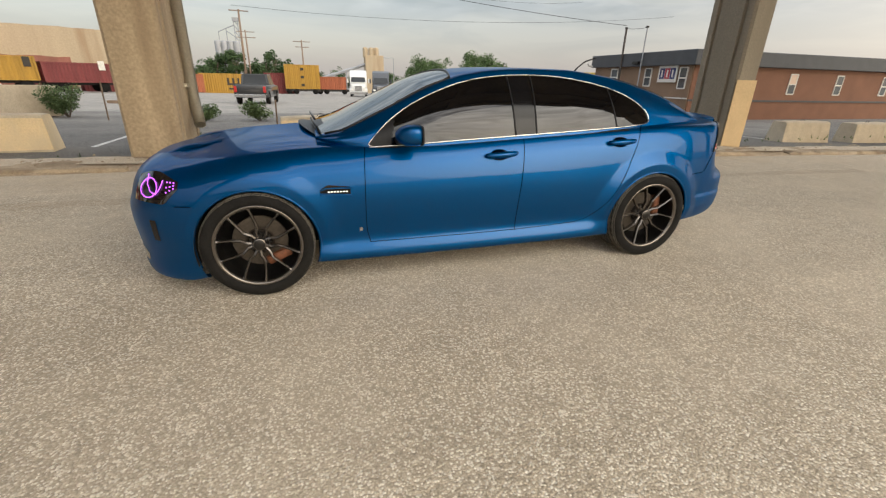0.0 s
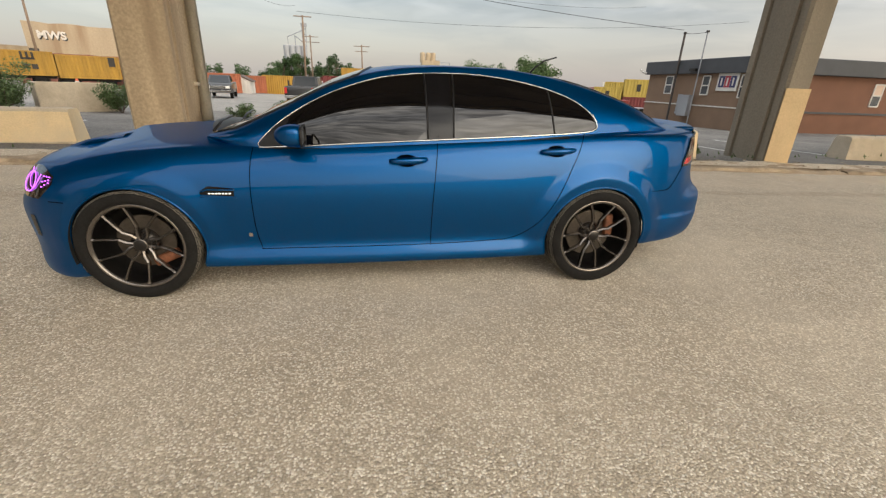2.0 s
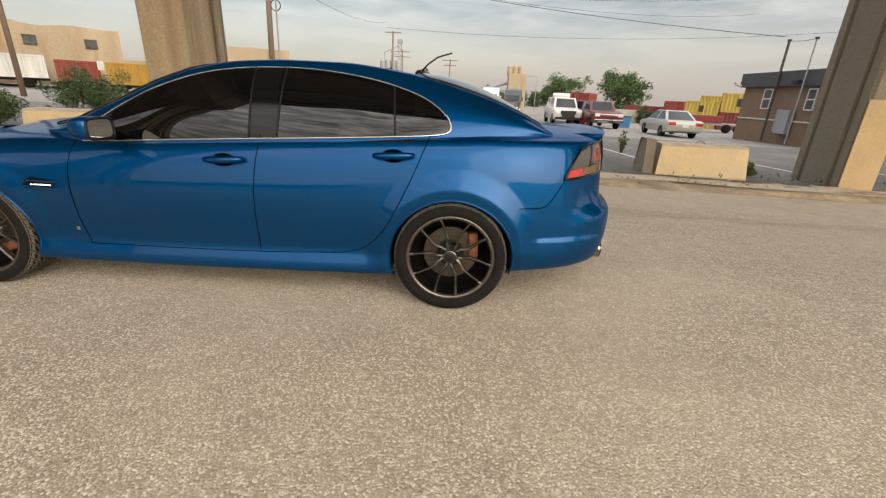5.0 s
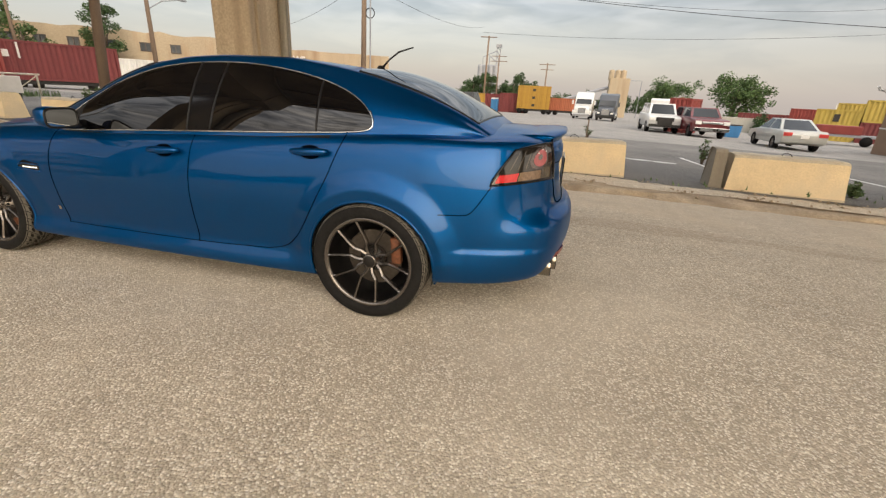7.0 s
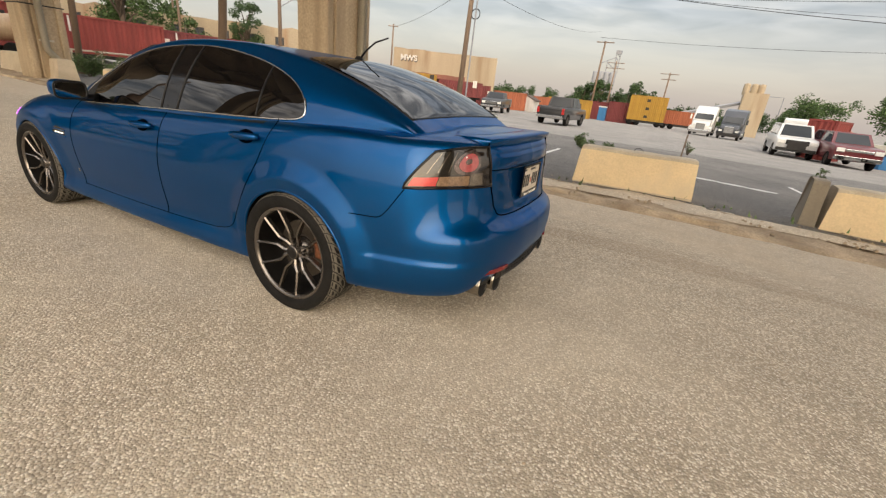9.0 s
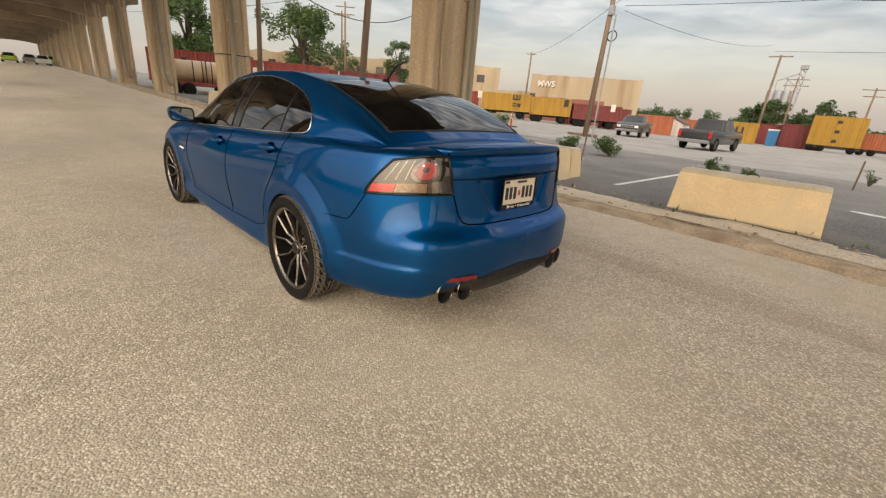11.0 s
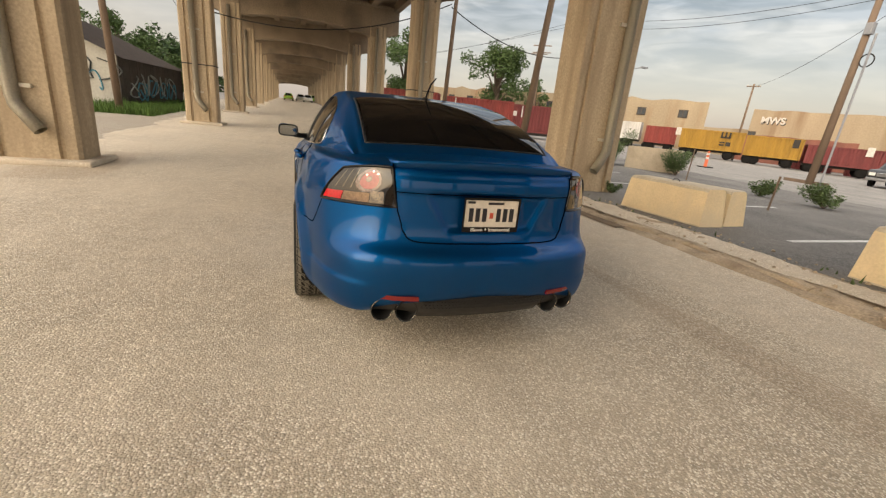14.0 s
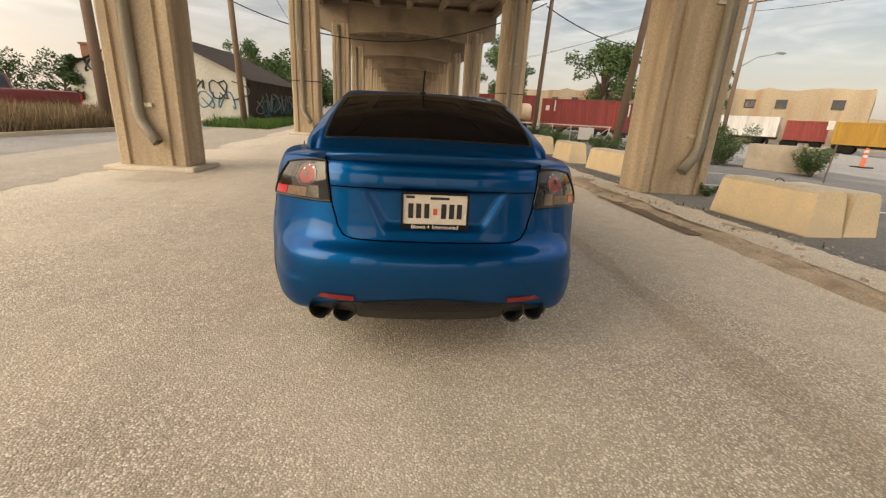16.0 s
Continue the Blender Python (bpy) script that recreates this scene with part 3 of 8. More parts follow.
def make_block(x0, x1, y, rot=0.0, painted=True, h=0.60, dep=0.55, z=0.06, loop=True, lab="", mt="block"):
    """A cast barrier block, wider at its foot, with worn edges; its front face may be painted."""
    ln = x1 - x0
    ob = thing("barrier_block", pose((x0 + x1) / 2, y + dep / 2, z, 0, 0, rot),
               lab or ("yellow-painted concrete barrier block on the verge" if painted else "bare weathered concrete barrier block on the verge"), "barrier", "barrier blocks")
    bm = bmesh.new()
    nx, prof = 14, [(-dep / 2 - 0.02, 0), (-dep / 2, 0.05), (-dep / 2 + 0.03, h * 0.5), (-dep / 2 + 0.055, h - 0.05), (-dep / 2 + 0.085, h - 0.012), (-dep / 2 + 0.13, h), (dep / 2 - 0.13, h), (dep / 2 - 0.085, h - 0.012), (dep / 2 - 0.05, h - 0.06), (dep / 2 + 0.02, 0)]
    rows = []
    sd = rng.uniform(0, 50)
    for i in range(nx + 1):
        u = -ln / 2 + ln * i / nx
        e = 0.018 if i in (0, nx) else 0.0
        rows.append([bm.verts.new((u - math.copysign(0.05 * zz / h, u) * (i in (0, nx)), yy * (1 - e * 2) + 0.008 * noise.noise((u * 3, yy * 5, sd)), zz * (1 - e) + 0.010 * noise.noise((u * 4, yy * 3 + zz * 6, sd)) * (zz > 0.1))) for yy, zz in prof])
    for A, B in zip(rows, rows[1:]):
        for k in range(len(prof) - 1):
            f = bm.faces.new((A[k], B[k], B[k + 1], A[k + 1]))
            f.material_index = 1 if painted and 1 <= k <= 2 else 0
    for R in (rows[0][::-1], rows[-1]):
        f = bm.faces.new(R)
        f.material_index = 1 if painted and R is rows[-1] else 0
    bmesh.ops.recalc_face_normals(bm, faces=bm.faces)
    part("block", bm, [M[mt], M["block_paint"]], ob)
    if loop:
        part("lifting_loop", tube(bmesh.new(), [(-0.07, 0, h - 0.01), (-0.05, 0.01, h + 0.035), (0.0, 0.0, h + 0.05), (0.05, -0.01, h + 0.03), (0.08, 0, h - 0.01)], 0.006, 6), M["wire"], ob, "", True)
    return ob


make_block(-1.62, -0.10, 4.68, 5)
make_block(-1.25, -0.20, 5.30, 7, h=0.58, loop=False)
make_block(1.88, 3.62, 4.58, 4)
make_block(5.14, 6.74, 4.52, -3)
# added piece for the block's shaded -x end; the shade is in its colour
make_block(4.92, 5.12, 4.62, -4, painted=False, dep=0.5, h=0.64, loop=False, mt="pier_grey", lab="thin block in dark concrete for the shaded end of the barrier block")
make_block(-6.95, -5.20, 5.00, 8)
make_block(-9.3, -7.75, 4.75, -2)
make_block(-11.9, -10.2, 4.55, 3)
make_block(-15.4, -13.9, 4.35, -3, painted=False, h=0.62)
make_block(-17.6, -15.9, 4.25, 4, painted=False, h=0.62)
make_block(11.6, 13.3, 5.2, -3, painted=False)
make_block(14.2, 15.9, 5.1, 2, painted=False)
make_block(16.9, 18.5, 5.2, -2, painted=False)


# ---- the blue saloon ----
M["paint"] = mat("metallic_blue", (0.0002, 0.068, 0.226), 0.45, metal=0.9, vary=0.05, scale=900, fine=1500, coat=0.5, spec=0.0)
M["paint"].node_tree.nodes["Principled BSDF"].inputs["Specular Tint"].default_value = (0.2, 0.6, 1.0, 1)
M["tint"] = mat("tinted_glass", (0.003, 0.003, 0.0035), 0.015, vary=0, spec=0.4, ior=1.5)
M["side_tint"] = mat("door_glass", (0.003, 0.003, 0.0035), 0.012, vary=0, spec=0.6, ior=1.5)
M["screen"] = mat("screen_glass", (0.03, 0.035, 0.035), 0.015, vary=0, spec=0.8, ior=1.6)
M["trim"] = mat("black_trim", (0.012, 0.012, 0.013), 0.4, vary=0.1, scale=30, spec=0.25)
M["gloss_black"] = mat("gloss_black", (0.006, 0.006, 0.007), 0.10, vary=0, spec=0.3)
M["chrome"] = mat("chrome", (0.62, 0.62, 0.61), 0.07, metal=1.0, vary=0)
M["rubber"] = mat("tyre_rubber", (0.012, 0.0115, 0.011), 0.75, vary=0.3, scale=14, fine=90, bump=0.15, bump_scale=120, second=(0.024, 0.021, 0.018), patch=0.3, patch_scale=5, spec=0.12)
M["tread"] = mat("dusty_tread", (0.14, 0.127, 0.105), 0.9, vary=0.35, scale=14, fine=90, spec=0.1)
M["pipe_steel"] = mat("polished_pipe", (0.27, 0.245, 0.205), 0.12, metal=1.0, vary=0.15, scale=30, fine=150)
M["rim"] = mat("dark_bronze_rim", (0.17, 0.155, 0.142), 0.26, metal=0.9, vary=0.06, scale=20)
M["rim_dark"] = mat("rim_barrel", (0.035, 0.033, 0.032), 0.35, metal=0.8, vary=0.1)
M["disc"] = mat("brake_disc", (0.11, 0.095, 0.08), 0.4, metal=0.9, vary=0.2, scale=25)
M["caliper"] = mat("rusty_caliper", (0.20, 0.075, 0.035), 0.6, metal=0.2, vary=0.3, scale=30)
M["well"] = mat("wheel_well", (0.008, 0.008, 0.008), 0.95, vary=0.2)
# near-black for panel gaps, also for shade painted at the lid's crease and handles
M["gap"] = mat("panel_gap", (0.0008, 0.0015, 0.004), 0.9, vary=0, spec=0.0)
M["purple"] = mat("purple_led", (0.3, 0.05, 0.5), 0.3, vary=0, emit=(0.62, 0.12, 1.0), power=2.3)
M["white_led"] = mat("white_led", (0.8, 0.8, 0.75), 0.3, vary=0, emit=(1.0, 0.93, 0.8), power=1.2)
M["lamp_dark"] = mat("smoked_lamp", (0.010, 0.008, 0.008), 0.06, vary=0.2, scale=12, spec=0.3, coat=1.0)
M["lamp_silver"] = mat("lamp_reflector", (0.17, 0.15, 0.125), 0.16, metal=0.8, vary=0.4, scale=40, fine=200, coat=1.0)
M["lamp_red"] = mat("red_reflector", (0.50, 0.012, 0.016), 0.2, vary=0.15, scale=80, fine=300, coat=0.6)
M["lamp_pink"] = mat("pale_red_lamp", (0.30, 0.06, 0.065), 0.15, vary=0.15, scale=80, coat=0.6)
M["reflector_dark"] = mat("dark_red_reflector", (0.17, 0.008, 0.008), 0.25, vary=0.1, scale=80, coat=0.4)
M["lamp_smoke"] = mat("smoky_reflector", (0.014, 0.013, 0.012), 0.12, metal=0.5, vary=0.5, scale=26, fine=90, coat=1.0)
M["lamp_ring"] = mat("pale_lamp_ring", (0.11, 0.085, 0.082), 0.18, metal=0.6, vary=0.5, scale=60, fine=200, spec=0.3, coat=1.0)
M["lamp_amber"] = mat("golden_lamp_band", (0.20, 0.13, 0.08), 0.3, metal=0.35, vary=0.4, scale=60, fine=200, spec=0.3, coat=1.0)
M["mirror"] = mat("mirror_silver", (0.32, 0.33, 0.33), 0.04, metal=1.0, vary=0)
M["plate_white"] = mat("plate_enamel", (0.66, 0.60, 0.52), 0.45, vary=0.08, scale=40)
M["plate_ink"] = mat("plate_ink", (0.015, 0.015, 0.02), 0.5, vary=0)
M["plate_red"] = mat("plate_red", (0.5, 0.08, 0.04), 0.5, vary=0)
M["frame_letters"] = mat("frame_letters", (0.8, 0.79, 0.76), 0.4, vary=0)

WB, WZ, WR = 1.4575, 0.338, 0.338
ARCH, AZ = 0.370, 0.322  # wheel arches
car = thing("sedan", Matrix.Translation((0, CY, 0)), "metallic blue four-door sedan with bronze wheels, parked on the road", "car")

# plan outline of one half at its widest, from the nose to the tail
OUT = [(-2.37, 0.0), (-2.345, 0.28), (-2.27, 0.54), (-2.13, 0.73), (-1.92, 0.845), (-1.65, 0.892), (-1.4575, 0.908), (-1.0, 0.915), (-0.5, 0.922), (0.0, 0.926),
       (0.5, 0.926), (1.0, 0.924), (1.4575, 0.926), (1.72, 0.914), (1.92, 0.885), (2.08, 0.85), (2.24, 0.795), (2.385, 0.70), (2.475, 0.50), (2.525, 0.23), (2.535, 0.0)]
ox, oy = np.array(OUT).T
os_ = np.r_[0, np.cumsum(np.hypot(np.diff(ox), np.diff(oy)))]
# profiles: (inset, height) from the lower edge to the centre line, at some of the outline's points
PROF = {
    0: [(.15, .13), (.05, .12), (.03, .18), (.03, .26), (.01, .36), (0, .46), (0, .55), (.03, .61), (.06, .68), (.11, .76), (.24, .85), (1, .925)],
    2: [(.13, .12), (.04, .11), (.02, .18), (.025, .27), (.01, .37), (0, .47), (0, .555), (.03, .60), (.05, .67), (.10, .75), (.22, .83), (1, .925)],
    3: [(.12, .12), (.03, .10), (.01, .18), (.02, .28), (.01, .38), (0, .48), (0, .56), (.02, .605), (.05, .67), (.10, .755), (.21, .825), (1, .925)],
    4: [(.10, .12), (.02, .10), (.01, .18), (.01, .28), (0, .38), (0, .48), (0, .58), (.01, .65), (.045, .72), (.11, .785), (.21, .84), (1, .925)],
    6: [(.10, .2), (.02, .2), (.01, .24), (.01, .3), (.01, .38), (0, .48), (0, .6), (0, .70), (.03, .80), (.11, .87), (.2, .905), (1, .97)],
    7: [(.10, .17), (.015, .178), (.01, .235), (.03, .285), (.045, .335), (.02, .46), (0, .62), (.01, .73), (.045, .83), (.11, .905), (.18, .935), (1, .995)],
    8: [(.10, .17), (.015, .178), (.01, .235), (.03, .29), (.045, .335), (.02, .46), (0, .63), (.01, .74), (.04, .85), (.085, .915), (.13, .93), (1, .93)],
    10: [(.10, .175), (.015, .182), (.01, .24), (.03, .295), (.045, .34), (.02, .46), (0, .64), (.01, .76), (.035, .88), (.08, .965), (.13, .98), (1, .98)],
    12: [(.10, .2), (.02, .2), (.015, .25), (.02, .30), (.03, .36), (.015, .47), (0, .64), (.006, .77), (.022, .905), (.066, 1.015), (.125, 1.038), (1, 1.03)],
    13: [(.10, .24), (.02, .24), (.01, .29), (.01, .34), (.008, .4), (0, .5), (.001, .65), (.007, .78), (.022, .91), (.064, 1.022), (.12, 1.048), (1, 1.06)],
    15: [(.12, .24), (.03, .25), (.01, .31), (0, .38), (.005, .46), (0, .54), (.008, .62), (.020, .74), (.034, .88), (.068, 1.012), (.118, 1.05), (1, 1.085)],
    16: [(.14, .25), (.04, .26), (.01, .32), (0, .40), (0, .5), (0, .575), (.045, .635), (.068, .74), (.080, .87), (.104, 1.005), (.14, 1.05), (1, 1.085)],
    17: [(.16, .27), (.05, .28), (.02, .33), (.004, .42), (0, .52), (.008, .595), (.085, .635), (.110, .74), (.122, .86), (.135, .985), (.165, 1.05), (1, 1.085)],
    18: [(.18, .32), (.07, .33), (.025, .36), (.006, .44), (0, .53), (.010, .605), (.088, .632), (.106, .73), (.115, .86), (.125, .98), (.145, 1.05), (1, 1.085)],
    20: [(.2, .355), (.08, .365), (.03, .39), (.008, .45), (0, .53), (.010, .605), (.088, .632), (.104, .73), (.110, .86), (.120, .98), (.14, 1.05), (1, 1.085)],
}
SPINE = (-1.7, 1.95)
NS, NV = 440, 128


def spline(ctrl, u):
    """A cubic B-spline with fixed ends; ctrl is (..., k, dims), u in 0..1."""
    c = np.concatenate([ctrl[..., :1, :], ctrl[..., :1, :], ctrl, ctrl[..., -1:, :], ctrl[..., -1:, :]], axis=-2)
    n = c.shape[-2] - 3
    f = np.clip(u * n, 0, n - 1e-9)
    i = f.astype(int)
    t = (f - i)[:, None]
    b = [(1 - t)**3 / 6, (3 * t**3 - 6 * t**2 + 4) / 6, (-3 * t**3 + 3 * t**2 + 3 * t + 1) / 6, t**3 / 6]
    return sum(b[k] * c[..., i + k, :] for k in range(4))


def body_grid():
    s = np.linspace(0, os_[-1], NS)
    bx, by = pchip(s, os_, ox), pchip(s, os_, oy)
    keys = sorted(PROF)
    ks = os_[keys]
    table = np.array([PROF[k] for k in keys], float)
    ctrl = np.stack([np.stack([pchip(s, ks, table[:, j, c]) for c in (0, 1)], -1) for j in range(table.shape[1])], 1)
    cx = np.clip(bx, *SPINE)
    length = np.maximum(np.hypot(bx - cx, by), 0.05)
    ctrl[:, -1, 0] = length
    v = np.r_[np.linspace(0, 0.80, 108), np.linspace(0.80, 1.0, 21)[1:]]
    pr = spline(ctrl, v)
    t = pr[..., 0] / length[:, None]
    x = bx[:, None] + (cx - bx)[:, None] * t
    y = by[:, None] * (1 - t)
    z = pr[..., 1]
    # flared wheel arches
    for cxw, amp in ((-WB, 0.013), (WB, 0.033)):
        r = np.hypot(x - cxw, z - WZ)
        ang = np.arctan2(z - WZ, np.abs(x - cxw))
        q = (0.518 - r) / 0.10
        q = np.minimum(np.log1p(np.exp(np.clip(q * 14, -40, 40))) / 14, 1.0)
        y = y + amp * q * (1 - 0.25 * np.clip((0.42 - r) / 0.06, 0, 1)) * np.clip(ang / 0.35 + 0.75, 0, 1) * (y > 0.5) * (z < 0.95)
    # a shelf along the rear bumper's flank, and the number plate's recess and the lip over it in the boot lid
    st = lambda q: 1 / (1 + np.exp(-np.clip(q, -40, 40)))
    low = v[None, :] < 0.77
    rearside = st((x - 1.93) / 0.02) * st((y - 0.62) / 0.03) * low
    y = y - 0.012 * rearside * st((z - 0.455) / 0.005) * st((0.62 - z) / 0.04)
    tail = (x > 2.2) & low
    half = 0.235 + 0.09 * (z - 0.72) / 0.16
    x = x - 0.020 * tail * st((half - y) / 0.006) * st((z - 0.715) / 0.006) * st((0.895 - z) / 0.005)
    x = x + 0.006 * tail * st((0.50 - y) / 0.02) * st((z - 0.897) / 0.004)
    return s, v, x, y, z


gs, gv, gx, gy, gz = body_grid()


def side_y(x, z):
    """Half width of the flank at a place along the car and a height."""
    sel = (gv < 0.80)
    d = (gx[:, sel] - x)**2 + (gz[:, sel] - z)**2
    k = np.argpartition(d.ravel(), 4)[:4]
    w = 1 / (d.ravel()[k] + 1e-6)
    return float((gy[:, sel].ravel()[k] * w).sum() / w.sum())


def edge_x(z, pts):
    """Where a line of (x, z) points stands at a height."""
    zs, xs = np.array([p[1] for p in pts]), np.array([p[0] for p in pts])
    o = np.argsort(zs)
    return np.interp(z, zs[o], xs[o])


FRONT_CUT = [(-0.765, 0.30), (-0.79, 0.40), (-0.79, 0.62), (-0.785, 0.80), (-0.77, 0.91)]
MID_CUT = [(0.295, 0.30), (0.295, 0.50), (0.305, 0.70), (0.335, 1.0)]
REAR_CUT = [(0.80, 0.325), (0.90, 0.345), (0.97, 0.39), (1.06, 0.49), (1.14, 0.64), (1.225, 0.82), (1.31, 1.035)]
SILL = [(-1.1, 0.293), (-0.77, 0.30), (0.3, 0.302), (0.80, 0.322), (0.95, 0.345)]


def face_region(x, y, z, v, s):
    """Names the panel that a small piece of the skin belongs to."""
    zs = np.interp(x, [p[0] for p in SILL], [p[1] for p in SILL])
    top = v > 0.775
    if top:
        if x < -0.70:
            return "hood" if y < 0.70 + 0.06 * (x + 1.0) else "front_fender"
        if x > 1.9:
            return "trunk_lid" if y < 0.60 else "quarter_panel"
        return "cowl" if -0.7 < x < -0.6 else "quarter_panel" if x > 1.2 else "under"
    if x < -1.84 and z < 0.602:
        return "front_bumper"
    if x < -1.9 and 0.602 <= z:
        if s < 0.62:
            return "front_bumper" if z < 0.76 else "hood"
        return "front_fender"
    if x < -1.0 and z >= 0.29:
        return "front_fender"
    if x > 2.36 - 0.0 and y < 0.485 + 0.05 * (0.85 - z) and z > 0.655 and v < 0.78:
        return "trunk_lid"
    if x > 1.86 and z < 0.66 or x > 2.02 and z < 0.80 - 0.14 * (x < 2.1):
        return "rear_bumper"
    if x > 1.8 and z < 0.655:
        return "rear_bumper"
    if z < zs and -1.12 < x < 1.15:
        return "side_skirt"
    if x < edge_x(z, FRONT_CUT):
        return "front_fender"
    if x < edge_x(z, MID_CUT):
        return "front_door"
    if x < edge_x(z, REAR_CUT):
        return "rear_door"
    return "quarter_panel"


def inside_arch(x, z):
    return min(math.hypot(x + WB, z - AZ), math.hypot(x - WB, z - AZ))


def skin():
    """The body's panels, each with normals of the one smooth skin."""
    P = np.stack([gx, gy, gz], -1)
    du, dv = np.gradient(P, axis=0), np.gradient(P, axis=1)
    N = np.cross(dv, du)
    N /= np.linalg.norm(N, axis=-1, keepdims=True) + 1e-12
    if N[NS // 2, 60, 1] < 0:
        N = -N
    # the rim of each arch is drawn onto its circle
    for c in (-WB, WB):
        dx, dz = gx - c, gz - AZ
        r = np.hypot(dx, dz)
        m = (r < ARCH) & (r > ARCH - 0.03) & (gy > 0.55) & (gv[None, :] < 0.78)
        k = ARCH / np.maximum(r, 1e-6)
        P[..., 0] = np.where(m, c + dx * k, P[..., 0])
        P[..., 2] = np.where(m, AZ + dz * k, P[..., 2])
    groups = {}
    for i in range(NS - 1):
        for j in range(len(gv) - 1):
            x, y, z = gx[i:i + 2, j:j + 2].mean(), gy[i:i + 2, j:j + 2].mean(), gz[i:i + 2, j:j + 2].mean()
            if y > 0.5 and gv[j] < 0.78:
                if max(inside_arch(gx[a, b], gz[a, b]) for a in (i, i + 1) for b in (j, j + 1)) < ARCH - 1e-4:
                    continue
                if max(inside_arch(gx[a, b], gz[a, b]) for a in (i, i + 1) for b in (j, j + 1)) < ARCH + 0.001 and inside_arch(x, z) < ARCH - 0.012:
                    continue
            groups.setdefault(face_region(x, y, z, gv[j], gs[i]), []).append((i, j))
    return P, N, groups


PT, NR, GROUPS = skin()
BODY_P, BODY_N = PT, NR


def panel(name, faces, side, material, parent, label="", lift=0.0):
    """One panel out of the skin; side is 1 (the right flank), -1 (the left) or 0 (both)."""
    verts, norms, polys, index = [], [], [], {}

    def vert(i, j, sg):
        key = (i, j, sg)
        if key not in index:
            index[key] = len(verts)
            p, q = PT[i, j] + NR[i, j] * lift, NR[i, j]
            verts.append((p[0], p[1] * sg, p[2]))
            norms.append((q[0], q[1] * sg, q[2]))
        return index[key]

    for sg in ((1, -1) if side == 0 else (side,)):
        for i, j in faces:
            q = [vert(i, j, sg), vert(i + 1, j, sg), vert(i + 1, j + 1, sg), vert(i, j + 1, sg)]
            polys.append(q if sg < 0 else q[::-1])
    me = bpy.data.meshes.new(name)
    me.from_pydata(verts, [], polys)
    me.materials.append(material)
    me.polygons.foreach_set("use_smooth", [True] * len(me.polygons))
    me.normals_split_custom_set_from_vertices(norms)
    ob = new(name, me)
    ob.parent = parent
    if label:
        tagged(ob, label)
    return ob


body = part("body", one_box(0.05, 0, 0.30, 3.9, 1.0, 0.2), M["well"], car, "dark underbody")
for nm in ("front_fender", "front_door", "rear_door", "quarter_panel", "side_skirt"):
    for sg in (-1, 1):
        panel(nm, GROUPS[nm], sg, M["paint"], car)
for nm in ("hood", "trunk_lid", "front_bumper", "rear_bumper"):
    panel(nm, GROUPS[nm], 0, M["paint"], car)
panel("cowl", GROUPS.get("cowl", []) + GROUPS.get("under", []), 0, M["trim"], car, "black scuttle panel")

# greenhouse: belt, rail and crown along the car
HX = [-1.06, -0.89, -0.72, -0.56, -0.27, -0.05, 0.18, 0.46, 0.74, 1.08, 1.30, 1.44, 1.69, 1.90, 2.02, 2.10]
HYB = [.66, .76, .805, .815, .83, .835, .838, .838, .835, .822, .803, .785, .745, .69, .64, .60]
HZB = [.955, .915, .905, .92, .94, .952, .965, .98, .995, 1.013, 1.02, 1.025, 1.035, 1.045, 1.03, 0.99]
HYR = [.64, .715, .70, .68, .645, .615, .598, .585, .58, .58, .583, .586, .60, .61, .61, .58]
HZR = [.962, 1.0, 1.075, 1.15, 1.285, 1.355, 1.392, 1.408, 1.408, 1.375, 1.335, 1.30, 1.225, 1.135, 1.065, 1.01]
HZC = [.985, 1.045, 1.125, 1.20, 1.335, 1.396, 1.421, 1.427, 1.420, 1.389, 1.352, 1.315, 1.235, 1.145, 1.085, 1.03]
HN, HV = 300, 96
hx = np.linspace(HX[0], HX[-1], HN)
hyb, hzb, hyr, hzr, hzc = (pchip(hx, HX, a) for a in (HYB, HZB, HYR, HZR, HZC))
hc = np.stack([np.stack(a, -1) for a in (
    (hyb + 0.005, hzb - 0.02), (hyb, hzb), (hyb * .66 + hyr * .34 + .030, hzb * .66 + hzr * .34), (hyb * .34 + hyr * .66 + .032, hzb * .34 + hzr * .66),
    (hyr + .012, hzr - 0.02), (hyr - 0.005, hzr + .004), (hyr * .82, hzr * .55 + hzc * .45), (hyr * .5, hzr * .2 + hzc * .8), (hyr * .2, hzc), (hyr * 0, hzc))], 1)
hv = np.linspace(0, 1, HV)
hp = spline(hc, hv)
HP = np.stack([np.repeat(hx[:, None], HV, 1), hp[..., 0], hp[..., 1]], -1)
hN = np.cross(np.gradient(HP, axis=1), np.gradient(HP, axis=0))
hN /= np.linalg.norm(hN, axis=-1, keepdims=True) + 1e-12
if hN[HN // 2, HV - 10, 2] < 0:
    hN = -hN

WINDOW = [(-0.765, 0.905), (-0.70, 0.985), (-0.57, 1.095), (-0.36, 1.215), (-0.08, 1.315), (0.14, 1.352), (0.39, 1.368), (0.65, 1.365), (0.96, 1.325), (1.20, 1.262), (1.345, 1.19),
          (1.425, 1.105), (1.425, 1.035), (1.0, 1.012), (0.38, 0.978), (-0.09, 0.952), (-0.5, 0.925)]


def in_poly(x, z, poly):
    hit = False
    for (x1, z1), (x2, z2) in zip(poly, poly[1:] + poly[:1]):
        if (z1 > z) != (z2 > z) and x < (x2 - x1) * (z - z1) / (z2 - z1) + x1:
            hit = not hit
    return hit


